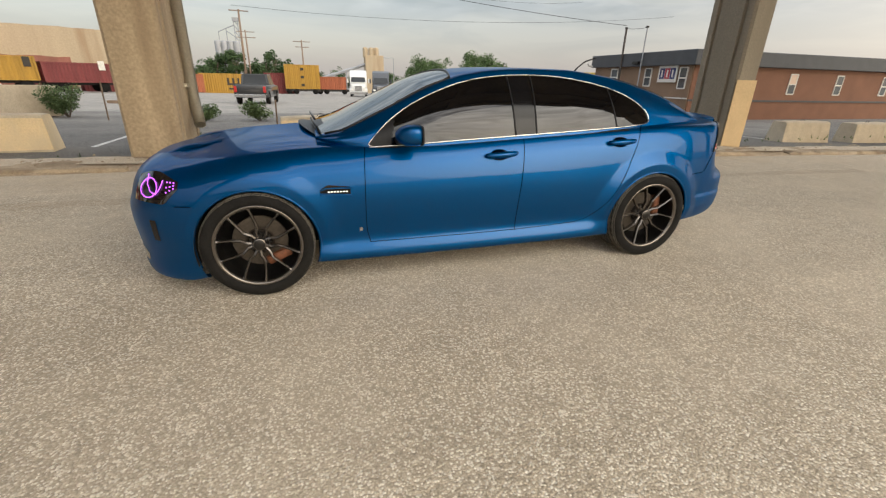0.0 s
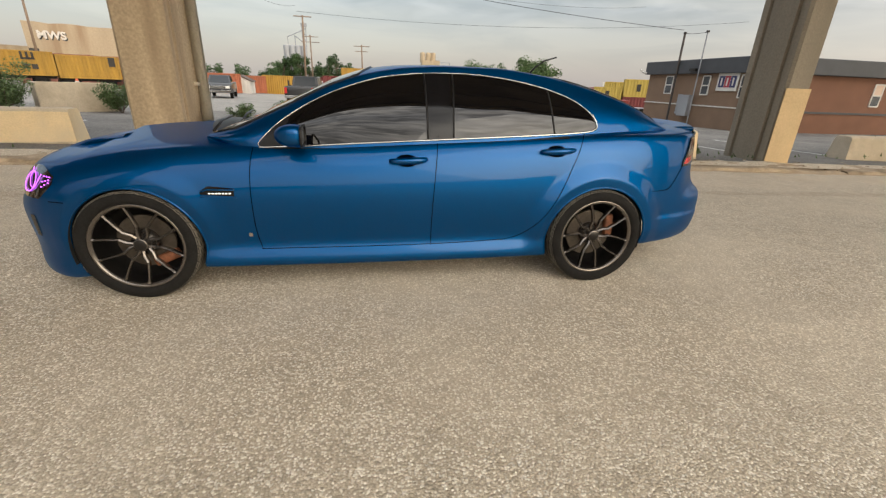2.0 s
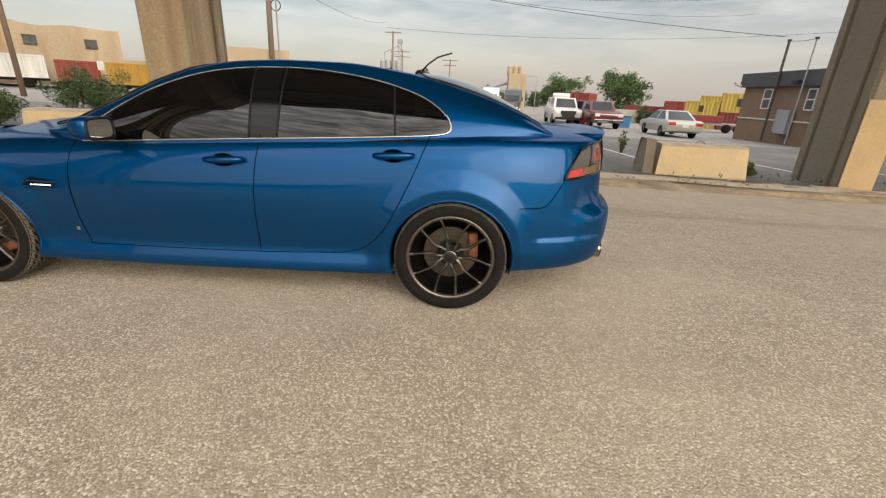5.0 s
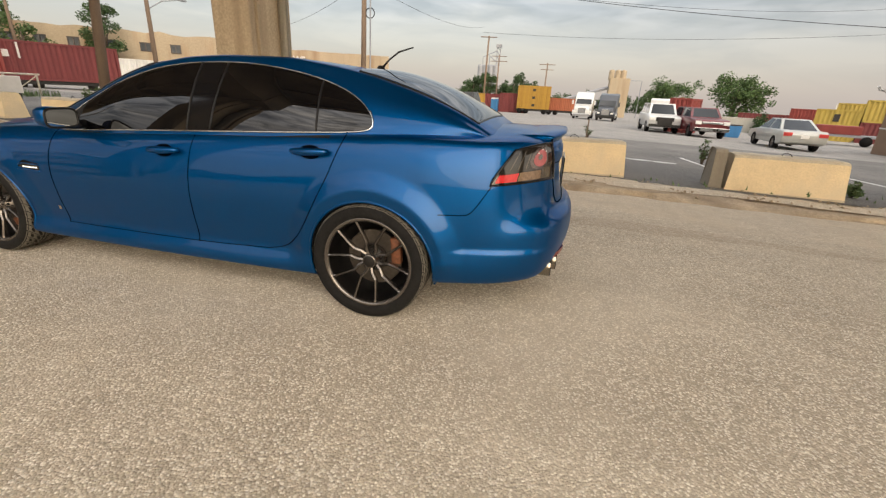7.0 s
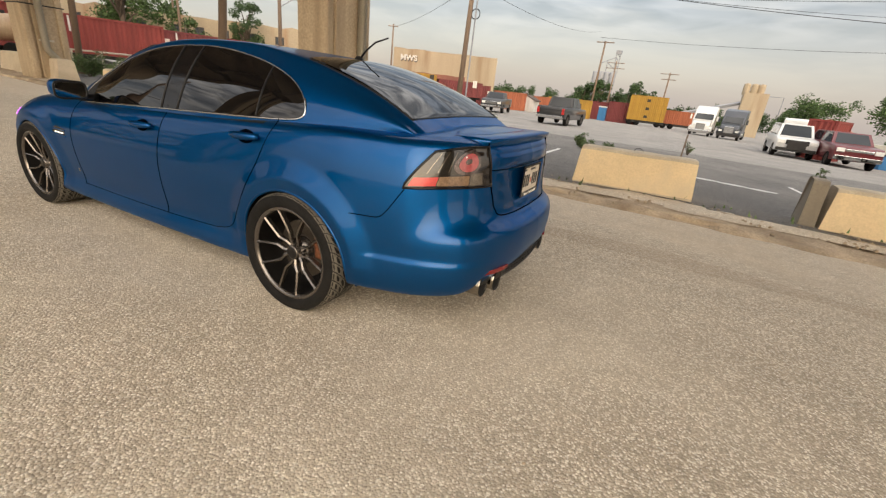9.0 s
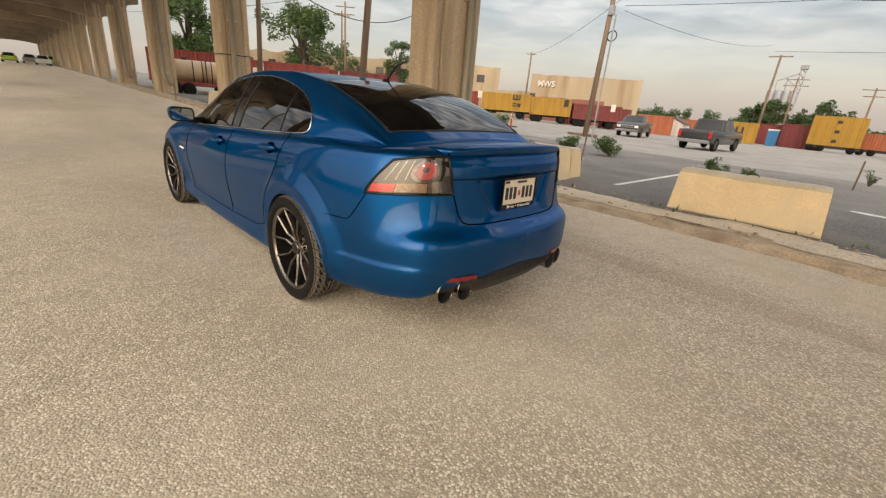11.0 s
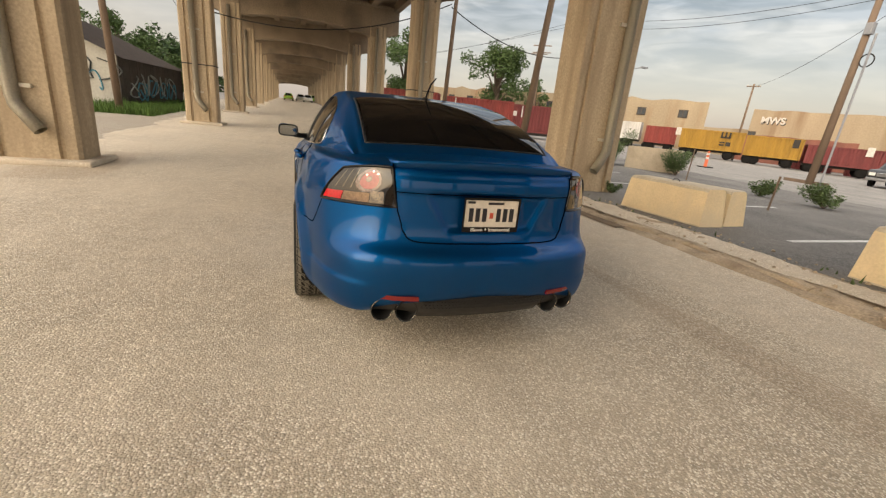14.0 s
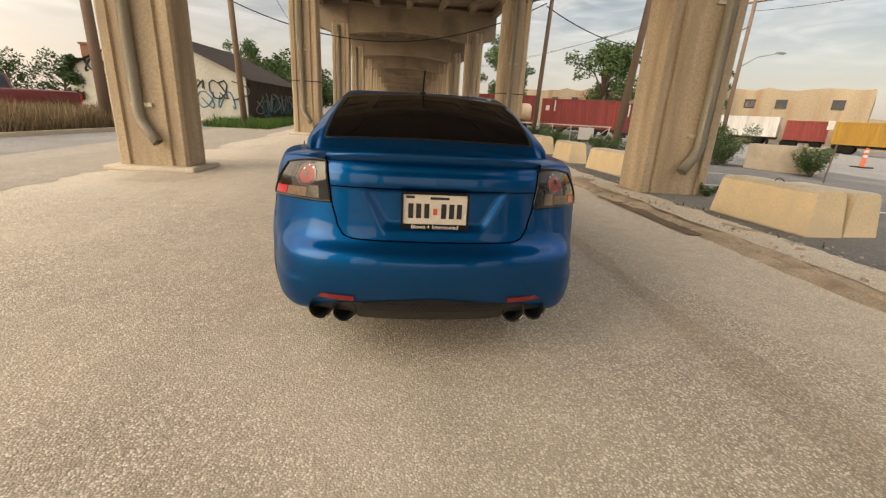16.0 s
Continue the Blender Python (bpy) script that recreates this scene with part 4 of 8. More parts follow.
def dense(poly, step=0.012, rounds=2):
    """The closed outline with its corners cut round and points at even steps."""
    p = [Vector((a, 0, b)) for a, b in poly]
    for _ in range(rounds):
        p = [q for a, b in zip(p, p[1:] + p[:1]) for q in (a * .75 + b * .25, a * .25 + b * .75)]
    return p


WIN_LINE = [(p.x, p.z) for p in dense(WINDOW)]


def roof_region(x, y, z, v):
    side = v < 0.56
    if side:
        if in_poly(x, z, WIN_LINE):
            if x < -0.60 + 0.25 * (z - 0.93):
                return "sail_trim"
            if 0.265 + 0.03 * (z - 1.0) < x < 0.435 - 0.06 * (z - 1.0):
                return "pillar_trim"
            if x < 0.35:
                return "front_window"
            return "rear_window" if x < 1.115 - 0.08 * (z - 1.0) else "quarter_window"
        return "roof"
    f = y / max(np.interp(x, HX, HYR), 0.1)
    if x < -0.06 - 0.10 * f * f and f < 0.955 and x > -1.04:
        return "windshield"
    if x > 1.17 + 0.10 * f * f and f < 0.945 and x < 1.955:
        return "rear_windshield"
    return "roof"


HG = {}
for i in range(HN - 1):
    for j in range(HV - 1):
        c = HP[i:i + 2, j:j + 2].reshape(-1, 3).mean(0)
        HG.setdefault(roof_region(c[0], c[1], c[2], hv[j]), []).append((i, j))
PT, NR = HP, hN
for nm, mt, lb in (("front_window", "side_tint", "dark tinted door glass"), ("rear_window", "side_tint", "dark tinted door glass"), ("quarter_window", "side_tint", "dark tinted quarter glass"),
                   ("pillar_trim", "gloss_black", "gloss black pillar"), ("sail_trim", "trim", "black mirror sail")):
    for sg in (-1, 1):
        panel(nm, HG[nm], sg, M[mt], car, lb)
panel("roof", HG["roof"], 0, M["paint"], car)
panel("windshield", HG["windshield"], 0, M["screen"], car, "curved windscreen")
rg = panel("rear_windshield", HG["rear_windshield"], 0, M["tint"], car, "dark tinted rear window")
glass_x = [v.co.x for v in rg.data.vertices]
glass0, glass1 = min(glass_x), max(glass_x)
for v in rg.data.vertices:  # the glass bulges between its seals
    v.co.z += 0.048 * max(0.0, 1 - (v.co.y / 0.62) ** 2) * math.sin(math.pi * (v.co.x - glass0) / (glass1 - glass0)) ** 0.6 if glass0 < v.co.x < glass1 else 0.0
rg.data.update()
if "custom_normal" in rg.data.attributes:
    rg.data.attributes.remove(rg.data.attributes["custom_normal"])


def house_y(x, z):
    i = int(np.clip(np.searchsorted(hx, x), 0, HN - 1))
    k = int(HV * 0.62)
    return float(np.interp(z, hp[i, :k, 1], hp[i, :k, 0]))


def crown_z(x, y):
    i = int(np.clip(np.searchsorted(hx, x), 0, HN - 1))
    k = int(HV * 0.5)
    return float(np.interp(-abs(y), -hp[i, k:, 0], hp[i, k:, 1]))


# black seals round the front and rear screens
def screen_edge(x, f):
    y = f * float(np.interp(x, HX, HYR))
    return (x, y, crown_z(x, y) + 0.0005)


ff = np.linspace(-0.95, 0.95, 41)
for edge in ([screen_edge(1.955, f) for f in ff], [screen_edge(1.17 + 0.10 * f * f, f) for f in ff], [screen_edge(x, 0.95) for x in np.linspace(1.26, 1.955, 40)], [screen_edge(x, -0.95) for x in np.linspace(1.26, 1.955, 40)],
             [screen_edge(-0.06 - 0.10 * f * f, f) for f in ff], [screen_edge(x, 0.955) for x in np.linspace(-1.0, -0.15, 40)], [screen_edge(x, -0.955) for x in np.linspace(-1.0, -0.15, 40)]):
    part("screen_seal", tube(bmesh.new(), edge, 0.0085, 6), M["trim"], car, "", True)

def even(pts, step=0.02):
    out = []
    for (a, b), (c, d) in zip(pts, pts[1:]):
        n = max(1, int(math.hypot(c - a, d - b) / step))
        out += [(a + (c - a) * k / n, b + (d - b) * k / n) for k in range(n)]
    return out + [pts[-1]]


def soft(pts, rounds=2):
    for _ in range(rounds):
        q = [pts[0]]
        for (a, b), (c, d) in zip(pts, pts[1:]):
            q += [(a * .75 + c * .25, b * .75 + d * .25), (a * .25 + c * .75, b * .25 + d * .75)]
        pts = q + [pts[-1]]
    return pts


# bright window surround, and the black seals between the panes
for sg in (-1, 1):
    bm = bmesh.new()
    tube(bm, [(x, sg * (house_y(x, z) + 0.002), z) for x, z in WIN_LINE], 0.0028, 6, closed=True)
    part("window_surround", bm, M["chrome"], car, "slim chrome strip round the side windows", True)
    belt = even(soft([(-0.74, 0.912), (-0.5, 0.925), (-0.09, 0.952), (0.38, 0.978), (1.0, 1.012), (1.33, 1.031), (1.425, 1.05), (1.424, 1.10), (1.395, 1.145)], 2), 0.03)
    part("belt_strip", tube(bmesh.new(), [(x, sg * (house_y(x, z) + 0.003), z) for x, z in belt], 0.0062, 6), M["chrome"], car, "bright chrome strip under the side windows", True)
    for x0, x1 in ((0.272, 0.262), (0.432, 0.445), (1.11, 1.085)):
        bm = bmesh.new()
        tube(bm, [(x0 + (x1 - x0) * k / 8, sg * (house_y(x0, z) + 0.001), z) for k in range(9) for z in [np.interp(k, [0, 8], [np.interp(x0, [0.2, 1.2], [0.97, 1.018]), np.interp(x0, [0.2, 0.45, 1.1], [1.358, 1.363, 1.285])])]], 0.006, 6)
        part("window_seal", bm, M["trim"], car, "", True)

# panel gaps
def flank(pts, sg, lift=0.0005):
    return [(x, sg * (side_y(x, z) + lift), z) for x, z in pts]


for sg in (-1, 1):
    for pts in (FRONT_CUT, MID_CUT, REAR_CUT, [(-0.77, 0.30), (0.3, 0.302), (0.80, 0.324)], [(-1.80, 0.602), (-1.90, 0.602)],
                [(1.835, 0.655), (1.95, 0.655), (1.985, 0.66), (2.02, 0.70), (2.085, 0.81)]):
        part("panel_gap", tube(bmesh.new(), flank(even(soft(pts, 2)), sg), 0.0026, 5), M["gap"], car)
    for c in (-WB, WB):
        bm = bmesh.new()
        ring = [(c + ARCH * math.cos(a), sg * (side_y(c + (ARCH + 0.006) * math.cos(a), AZ + (ARCH + 0.006) * math.sin(a)) - 0.004), AZ + ARCH * math.sin(a)) for a in np.linspace(-0.32, math.pi + 0.32, 64)]
        tube(bm, ring, 0.008, 8)
        part("arch_lip", bm, M["paint"], car, "", True)
        bm = bmesh.new()
        lathe_prof = [(ARCH - 0.004, sg * 0.90), (ARCH - 0.006, sg * 0.55), (0.0, sg * 0.55)]
        half = [Vector((c + r * math.cos(a), h, AZ + r * math.sin(a))) for a in np.linspace(-0.25, math.pi + 0.25, 40) for r, h in lathe_prof]
        vs = [bm.verts.new(p) for p in half]
        for k in range(39):
            for q in range(2):
                bm.faces.new((vs[k * 3 + q], vs[k * 3 + q + 1], vs[k * 3 + q + 4], vs[k * 3 + q + 3]))
        part("wheel_well", bm, M["well"], car, "black wheel well", True)


# ---- wheels ----
def make_wheel(name, m, lab):
    """A low tyre on a wide rim with five split spokes; the outer face looks to -y."""
    w = part(name, lathe(bmesh.new(), [(0.262, -0.118), (0.270, -0.130), (0.292, -0.134), (0.318, -0.128), (0.332, -0.115), (0.336, -0.09), (0.3365, 0.0), (0.336, 0.09), (0.332, 0.115), (0.315, 0.13), (0.27, 0.13), (0.255, 0.1)], 96, "y"),
             M["rubber"], car, lab, True)
    w.matrix_world = m
    bm = bmesh.new()  # directional tread
    for k in range(40):
        a = 2 * math.pi * k / 40
        for sgn in (-1, 1):
            ring = []
            for u, sh in ((0.006, 0.0), (0.06, 0.17), (0.108, 0.29), (0.122, 0.315)):
                rr = 0.3385 if u < 0.10 else 0.3365 if u < 0.11 else 0.327
                for da in (-0.070, 0.070):
                    q = a + sh + da
                    ring.append(bm.verts.new((rr * math.cos(q), sgn * u, rr * math.sin(q))))
            for i in range(3):
                bm.faces.new((ring[2 * i], ring[2 * i + 1], ring[2 * i + 3], ring[2 * i + 2]))
    part("tread", bm, M["tread"], w, "dust-grey directional tread blocks", True)
    part("rim_barrel", lathe(bmesh.new(), [(0.240, -0.105), (0.236, -0.02), (0.225, 0.08), (0.10, 0.10), (0.0, 0.10)], 72, "y"), M["rim_dark"], w, "", True)
    part("rim_lip", lathe(bmesh.new(), [(0.240, -0.100), (0.246, -0.116), (0.262, -0.122), (0.268, -0.112), (0.262, -0.10)], 96, "y"), M["rim"], w, "polished bronze rim edge", True)
    hub = part("hub", lathe(bmesh.new(), [(0.0, -0.086), (0.037, -0.086), (0.040, -0.083), (0.041, -0.076), (0.046, -0.068), (0.048, -0.046), (0.072, -0.040), (0.076, 0.05)], 40, "y"), M["rim"], w, "", True)
    part("centre_cap", lathe(bmesh.new(), [(0.0, -0.0875), (0.032, -0.0875), (0.034, -0.0862)], 32, "y"), M["rim_dark"], hub, "", True)
    for k in range(5):
        for sd in (-1, 1):
            bm = bmesh.new()
            am = 2 * math.pi * k / 5 + math.pi / 2
            rows = []
            for r, da, yy, hw, dp in ((0.038, 0.13, -0.068, 0.0095, 0.02), (0.076, 0.24, -0.078, 0.0088, 0.024), (0.114, 0.395, -0.088, 0.0078, 0.028), (0.17, 0.325, -0.098, 0.0068, 0.030), (0.225, 0.278, -0.108, 0.0070, 0.028), (0.252, 0.262, -0.113, 0.0105, 0.024)):
                a = am + sd * da
                c = Vector((r * math.cos(a), 0, r * math.sin(a)))
                t = Vector((-math.sin(a), 0, math.cos(a)))
                rows.append([bm.verts.new(c + t * q + Vector((0, yy + e, 0))) for q, e in ((-hw, dp), (-hw, 0.004), (0, -0.003), (hw, 0.004), (hw, dp))])
            for A, B in zip(rows, rows[1:]):
                for i in range(4):
                    bm.faces.new((A[i], A[i + 1], B[i + 1], B[i]))
            part("spoke", bm, M["rim"], w)
    for k in range(5):
        a = 2 * math.pi * (k + 0.5) / 5 + math.pi / 2
        part("lug_nut", lathe(bmesh.new(), [(0.0, -0.056), (0.008, -0.056), (0.0085, -0.038)], 8, "y", (0.060 * math.cos(a), 0, 0.060 * math.sin(a))), M["rim_dark"], hub)
    disc = part("brake_disc", lathe(bmesh.new(), [(0.06, 0.02), (0.085, 0.0), (0.165, 0.0), (0.168, 0.01), (0.165, 0.02)], 64, "y"), M["disc"], w, "brown-grey brake disc")
    bm = bmesh.new()
    box(bm, 0.14, -0.005, 0.05, 0.06, 0.05, 0.16, Matrix.Rotation(0.3, 4, "Y"), 0.012)
    part("brake_caliper", bm, M["caliper"], w, "rust-brown brake caliper", True)
    return w


WY = 0.795  # wheel centre plane
wl_f = make_wheel("wheel", pose(-WB, CY - WY, WZ, 0, 49, 0), "dark bronze wheel with five split spokes and a low black tyre")
for wx, sgn, rot in ((WB, -1, 41), (-WB, 1, 10), (WB, 1, 25)):
    mm = pose(wx, CY + sgn * (WY + (0.032 if wx > 0 else 0)), WZ, 0, rot, 0 if sgn < 0 else 180)
    w2 = copy_thing(wl_f, mm)
    for ob in w2.children:
        if ob.name.startswith("brake_caliper"):
            ob.matrix_basis = Matrix.Rotation(radians(-62), 4, "Y")
    w2.parent = car
    w2.matrix_parent_inverse = Matrix()
    w2.matrix_basis = Matrix.Translation((0, -CY, 0)) @ mm
wl_f.matrix_parent_inverse = Matrix()
wl_f.matrix_basis = Matrix.Translation((0, -CY, 0)) @ pose(-WB, CY - WY, WZ, 0, 49, 0)



# ---- details laid on the skin of the car ----
NVS = int(np.searchsorted(gv, 0.79))
OBX, OBY = pchip(gs, os_, ox), pchip(gs, os_, oy)


def surf(s, z, lift=0.0):
    """The skin's point at a station and a height, lifted along its normal."""
    f = np.clip(s / gs[1], 0, NS - 1.001)
    i, u = int(f), f - int(f)
    P = BODY_P[i, 2:NVS] * (1 - u) + BODY_P[i + 1, 2:NVS] * u
    N = BODY_N[i, 2:NVS] * (1 - u) + BODY_N[i + 1, 2:NVS] * u
    k = int(np.argmin(P[:20, 2]))
    zz = np.maximum.accumulate(P[k:, 2])
    p = np.array([np.interp(z, zz, P[k:, c]) for c in (0, 1)] + [z])
    n = np.array([np.interp(z, zz, N[k:, c]) for c in range(3)])
    n /= np.linalg.norm(n)
    return p + n * lift, n


def station(axis, value, z, lo, hi):
    """The station between two where the skin at a height has that x (0) or y (1)."""
    q = np.linspace(lo, hi, 160)
    return float(q[int(np.argmin([abs(surf(a, z)[0][axis] - value) for a in q]))])


def patch(name, sz, nu, nv, lift, material, parent, sg, label="", box_=(0, 1, 0, 1), round_=None):
    """A piece of skin between four edges; sz(a, b) gives its station and height. round_ cuts an ellipse out of it."""
    bm = bmesh.new()
    a0, a1, b0, b1 = box_

    def at(a, b):
        p, _ = surf(*sz(a, b), lift)
        return bm.verts.new((p[0], p[1] * sg, p[2]))

    if round_:
        ca, cb, ra, rb, inner = round_
        rings = [[at(ca + ra * q * math.cos(t), cb + rb * q * math.sin(t)) for t in np.linspace(0, 2 * math.pi, 32, endpoint=False)] for q in np.linspace(inner, 1, 6)]
        for A, B in zip(rings, rings[1:]):
            for k in range(32):
                bm.faces.new((A[k], A[(k + 1) % 32], B[(k + 1) % 32], B[k]))
    else:
        g = [[at(a0 + (a1 - a0) * i / nu, b0 + (b1 - b0) * j / nv) for j in range(nv + 1)] for i in range(nu + 1)]
        for i in range(nu):
            for j in range(nv):
                bm.faces.new((g[i][j], g[i + 1][j], g[i + 1][j + 1], g[i][j + 1]))
    bmesh.ops.recalc_face_normals(bm, faces=bm.faces)
    ctr = Vector((0.3, 0, 0.7))
    if sum((f.normal.dot(f.calc_center_median() - ctr)) for f in bm.faces) < 0:
        bmesh.ops.reverse_faces(bm, faces=bm.faces)
    return part(name, bm, material, parent, label, True)


S_TAIL = float(gs[int(np.argmin(np.abs(OBX - 1.9) + (OBY < 0.5)))])
S_FRONT = float(gs[int(np.argmin(np.abs(OBX + 1.7) + (OBY < 0.5)))])
T_IN = [station(1, yy, zz, S_TAIL, gs[-1]) for yy, zz in ((0.492, 0.82), (0.512, 0.995))]
T_OUT = [station(0, xx, zz, S_TAIL - 0.1, S_TAIL + 0.6) for xx, zz in ((2.075, 0.82), (2.175, 0.995))]


def tail_sz(a, b):
    zb = 0.815 + 0.006 * a
    zt = 0.985 + 0.025 * math.sin(min(1, a * 1.15) * math.pi / 2)
    return (T_OUT[0] + (T_OUT[1] - T_OUT[0]) * b**1.3) * (1 - a) + (T_IN[0] + (T_IN[1] - T_IN[0]) * b) * a, zb + (zt - zb) * b


H_IN = station(0, -2.17, 0.68, 0.0, S_FRONT)
H_OUT = station(0, -1.865, 0.70, 0.0, S_FRONT + 0.1)


def head_sz(a, b):
    s = H_IN + (H_OUT - H_IN) * a
    zb, zt = 0.612 + 0.085 * max(0, a - 0.75) / 0.25, 0.748 + 0.034 * math.sin(a * math.pi) - 0.012 * a
    return s, zb + (zt - zb) * b


def ring_on(sz, pts, lift, sg):
    return [(p[0], p[1] * sg, p[2]) for p in (surf(*sz(a, b), lift)[0] for a, b in pts)]


EDGE = [(k / 14, 0) for k in range(14)] + [(1, k / 8) for k in range(8)] + [(1 - k / 14, 1) for k in range(14)] + [(0, 1 - k / 8) for k in range(8)]
for sg in (-1, 1):
    tl = patch("tail_lamp", tail_sz, 22, 14, 0.003, M["lamp_dark"], car, sg, "smoked tail lamp with a red round light")
    patch("reflector", tail_sz, 10, 8, 0.0036, M["lamp_smoke"], tl, sg, "smoky silver upper reflector", (0.03, 0.70, 0.32, 0.95))
    patch("reflector", tail_sz, 8, 5, 0.0045, M["lamp_red"], tl, sg, "red reflector", (0.04, 0.30, 0.06, 0.29))
    patch("reflector", tail_sz, 8, 5, 0.0042, M["lamp_amber"], tl, sg, "golden reflector band", (0.31, 0.66, 0.06, 0.30))
    patch("reflector", tail_sz, 8, 5, 0.0042, M["lamp_silver"], tl, sg, "silver reflector band", (0.67, 0.86, 0.06, 0.36))
    for a in (0.14, 0.26, 0.38):
        patch("rib", tail_sz, 2, 6, 0.0044, M["lamp_silver"], tl, sg, "", (a, a + 0.012, 0.40, 0.92))
    patch("light_ring", tail_sz, 0, 0, 0.0050, M["lamp_ring"], tl, sg, "pale silver ring", round_=(0.62, 0.63, 0.205, 0.31, 0.72))
    patch("round_light", tail_sz, 0, 0, 0.0056, M["lamp_pink"], tl, sg, "round pale red light", round_=(0.63, 0.63, 0.15, 0.23, 0.02))
    patch("light_core", tail_sz, 0, 0, 0.0062, M["lamp_ring"], tl, sg, "pale core of the light", round_=(0.61, 0.66, 0.05, 0.075, 0.02))
    for q in range(3):
        t = 0.7 + q * 0.8
        patch("facet", tail_sz, 0, 0, 0.0062, M["chrome"], tl, sg, "", round_=(0.66 - 0.14 * math.cos(t), 0.62 + 0.24 * math.sin(t), 0.015, 0.022, 0.02))
    part("lamp_seal", tube(bmesh.new(), ring_on(tail_sz, EDGE, 0.004, sg), 0.0065, 6, closed=True), M["gloss_black"], tl, "", True)
    hl = patch("headlight", head_sz, 18, 10, 0.003, M["lamp_dark"], car, sg, "dark headlamp with a purple halo ring")
    ring = [(0.40 + 0.21 * math.cos(t), 0.47 + 0.31 * math.sin(t)) for t in np.linspace(0, 2 * math.pi, 28, endpoint=False)]
    part("halo_ring", tube(bmesh.new(), ring_on(head_sz, ring, 0.008, sg), 0.0022, 6, closed=True), M["purple"], hl, "glowing purple halo ring", True)
    part("light_blade", tube(bmesh.new(), ring_on(head_sz, [(0.30, 0.90), (0.36, 0.60), (0.47, 0.36), (0.60, 0.30), (0.68, 0.52), (0.71, 0.80)], 0.009, sg), 0.0020, 6), M["purple"], hl, "glowing purple light blade", True)
    for a in (0.80, 0.865, 0.93):
        for b in (0.38, 0.58, 0.78):
            q = surf(*head_sz(a, b), 0.006)[0]
            bm = bmesh.new()
            bmesh.ops.create_icosphere(bm, subdivisions=1, radius=0.0048, matrix=Matrix.Translation((q[0], q[1] * sg, q[2])))
            part("led", bm, M["purple"], hl)
    patch("projector", head_sz, 0, 0, 0.005, M["gloss_black"], hl, sg, "black projector", round_=(0.40, 0.47, 0.17, 0.25, 0.02))
    # marker, bumper slot and corner lamp at the front corner
    sm = station(0, -2.06, 0.45, 0.0, S_FRONT)
    patch("bumper_slot", lambda a, b: (sm - 0.03 + 0.05 * a, 0.38 + 0.13 * b), 3, 6, 0.003, M["gloss_black"], car, sg, "black upright slot in the bumper")
    sf = station(0, -2.2, 0.26, 0.0, S_FRONT)
    patch("fog_lamp", lambda a, b: (sf - 0.05 + 0.09 * a, 0.22 + 0.08 * b * (1 - 0.4 * a)), 5, 4, 0.003, M["lamp_silver"], car, sg, "pale corner lamp")

    # fender vent with a small light bar
    sv = lambda x: station(0, x, 0.66, S_FRONT, S_FRONT + 1.4)
    s0, s1 = sv(-1.065), sv(-0.885)
    vz = lambda a: 0.642 + 0.012 * (1 - a)
    vent = patch("fender_vent", lambda a, b: (s0 + (s1 - s0) * a, vz(a) + (0.020 + 0.034 * min(1, 4 * a) - 0.008 * a) * b), 14, 4, 0.002, M["gloss_black"], car, sg, "black side vent with a light bar")
    vp = lambda a, b, l: (lambda p: (p[0], p[1] * sg, p[2]))(surf(s0 + (s1 - s0) * a, 0.642 + 0.036 * b, l)[0])
    part("vent_lip", tube(bmesh.new(), [vp(a, -0.12 + 0.1 * (1 - a), 0.003) for a in np.linspace(0.0, 1.06, 12)], 0.006, 6), M["paint"], vent, "", True)
    part("vent_lip", tube(bmesh.new(), [vp(a, 0.75 + 0.4 * min(1, 5 * a) - 0.1 * a, 0.002) for a in np.linspace(0.0, 1.04, 12)], 0.005, 6), M["paint"], vent, "", True)
    for a in np.linspace(0.28, 0.88, 7):
        part("led", tube(bmesh.new(), [vp(a - 0.025, 0.5, 0.004), vp(a + 0.025, 0.5, 0.004)], 0.0042, 6), M["white_led"], vent, "", True)
    sb = station(0, -0.823, 0.393, S_FRONT, S_FRONT + 1.6)
    patch("badge", lambda a, b: (sb - 0.011 + 0.022 * a, 0.383 + 0.024 * b), 2, 2, 0.003, M["chrome"], car, sg, "small silver badge")

    # door handles; a black oval on the skin paints the shade of each cup
    for xa, xb, zh in ((0.03, 0.258, 0.853), (1.0, 1.225, 0.919)):
        xm = (xa + xb) / 2
        sc = station(0, xm, zh, S_FRONT, S_TAIL)
        h = patch("handle_cup", lambda a, b: (sc - 0.0 + 0.068 * (a - 0.5) * 2, zh + 0.036 * (b - 0.5) * 2), 0, 0, 0.0025, M["gap"], car, sg, "black oval painted for the shade in the handle's cup", round_=(0.5, 0.5, 0.5, 0.5, 0.02))
        prof = []
        for k in range(13):
            u = k / 12
            xx = xa + (xb - xa) * u
            prof.append((xx, sg * (side_y(xx, zh) + 0.012 + 0.026 * math.sin(math.pi * u)**0.5), zh + 0.012 * u))
        bm = tube(bmesh.new(), prof, [0.012 + 0.009 * math.sin(math.pi * k / 12) ** 0.6 for k in range(13)], 10)
        part("door_handle", bm, M["paint"], h, "bright blue pull handle", True)

    # mirror
    bm = bmesh.new()
    bmesh.ops.create_uvsphere(bm, u_segments=28, v_segments=18, radius=1.0)
    for v in bm.verts:
        c = v.co
        r = (abs(c.y)**3.2 + abs(c.z)**3.2)**(1 / 3.2)
        k = (math.hypot(c.y, c.z) / r) if r > 1e-6 else 1
        v.co = Vector((min(c.x, 0.42) * 0.105, c.y * k * 0.098, c.z * k * 0.062 + 0.01 * c.y * sg))
    bmesh.ops.transform(bm, matrix=Matrix.Translation((-0.50, sg * 0.995, 1.005)), verts=bm.verts)
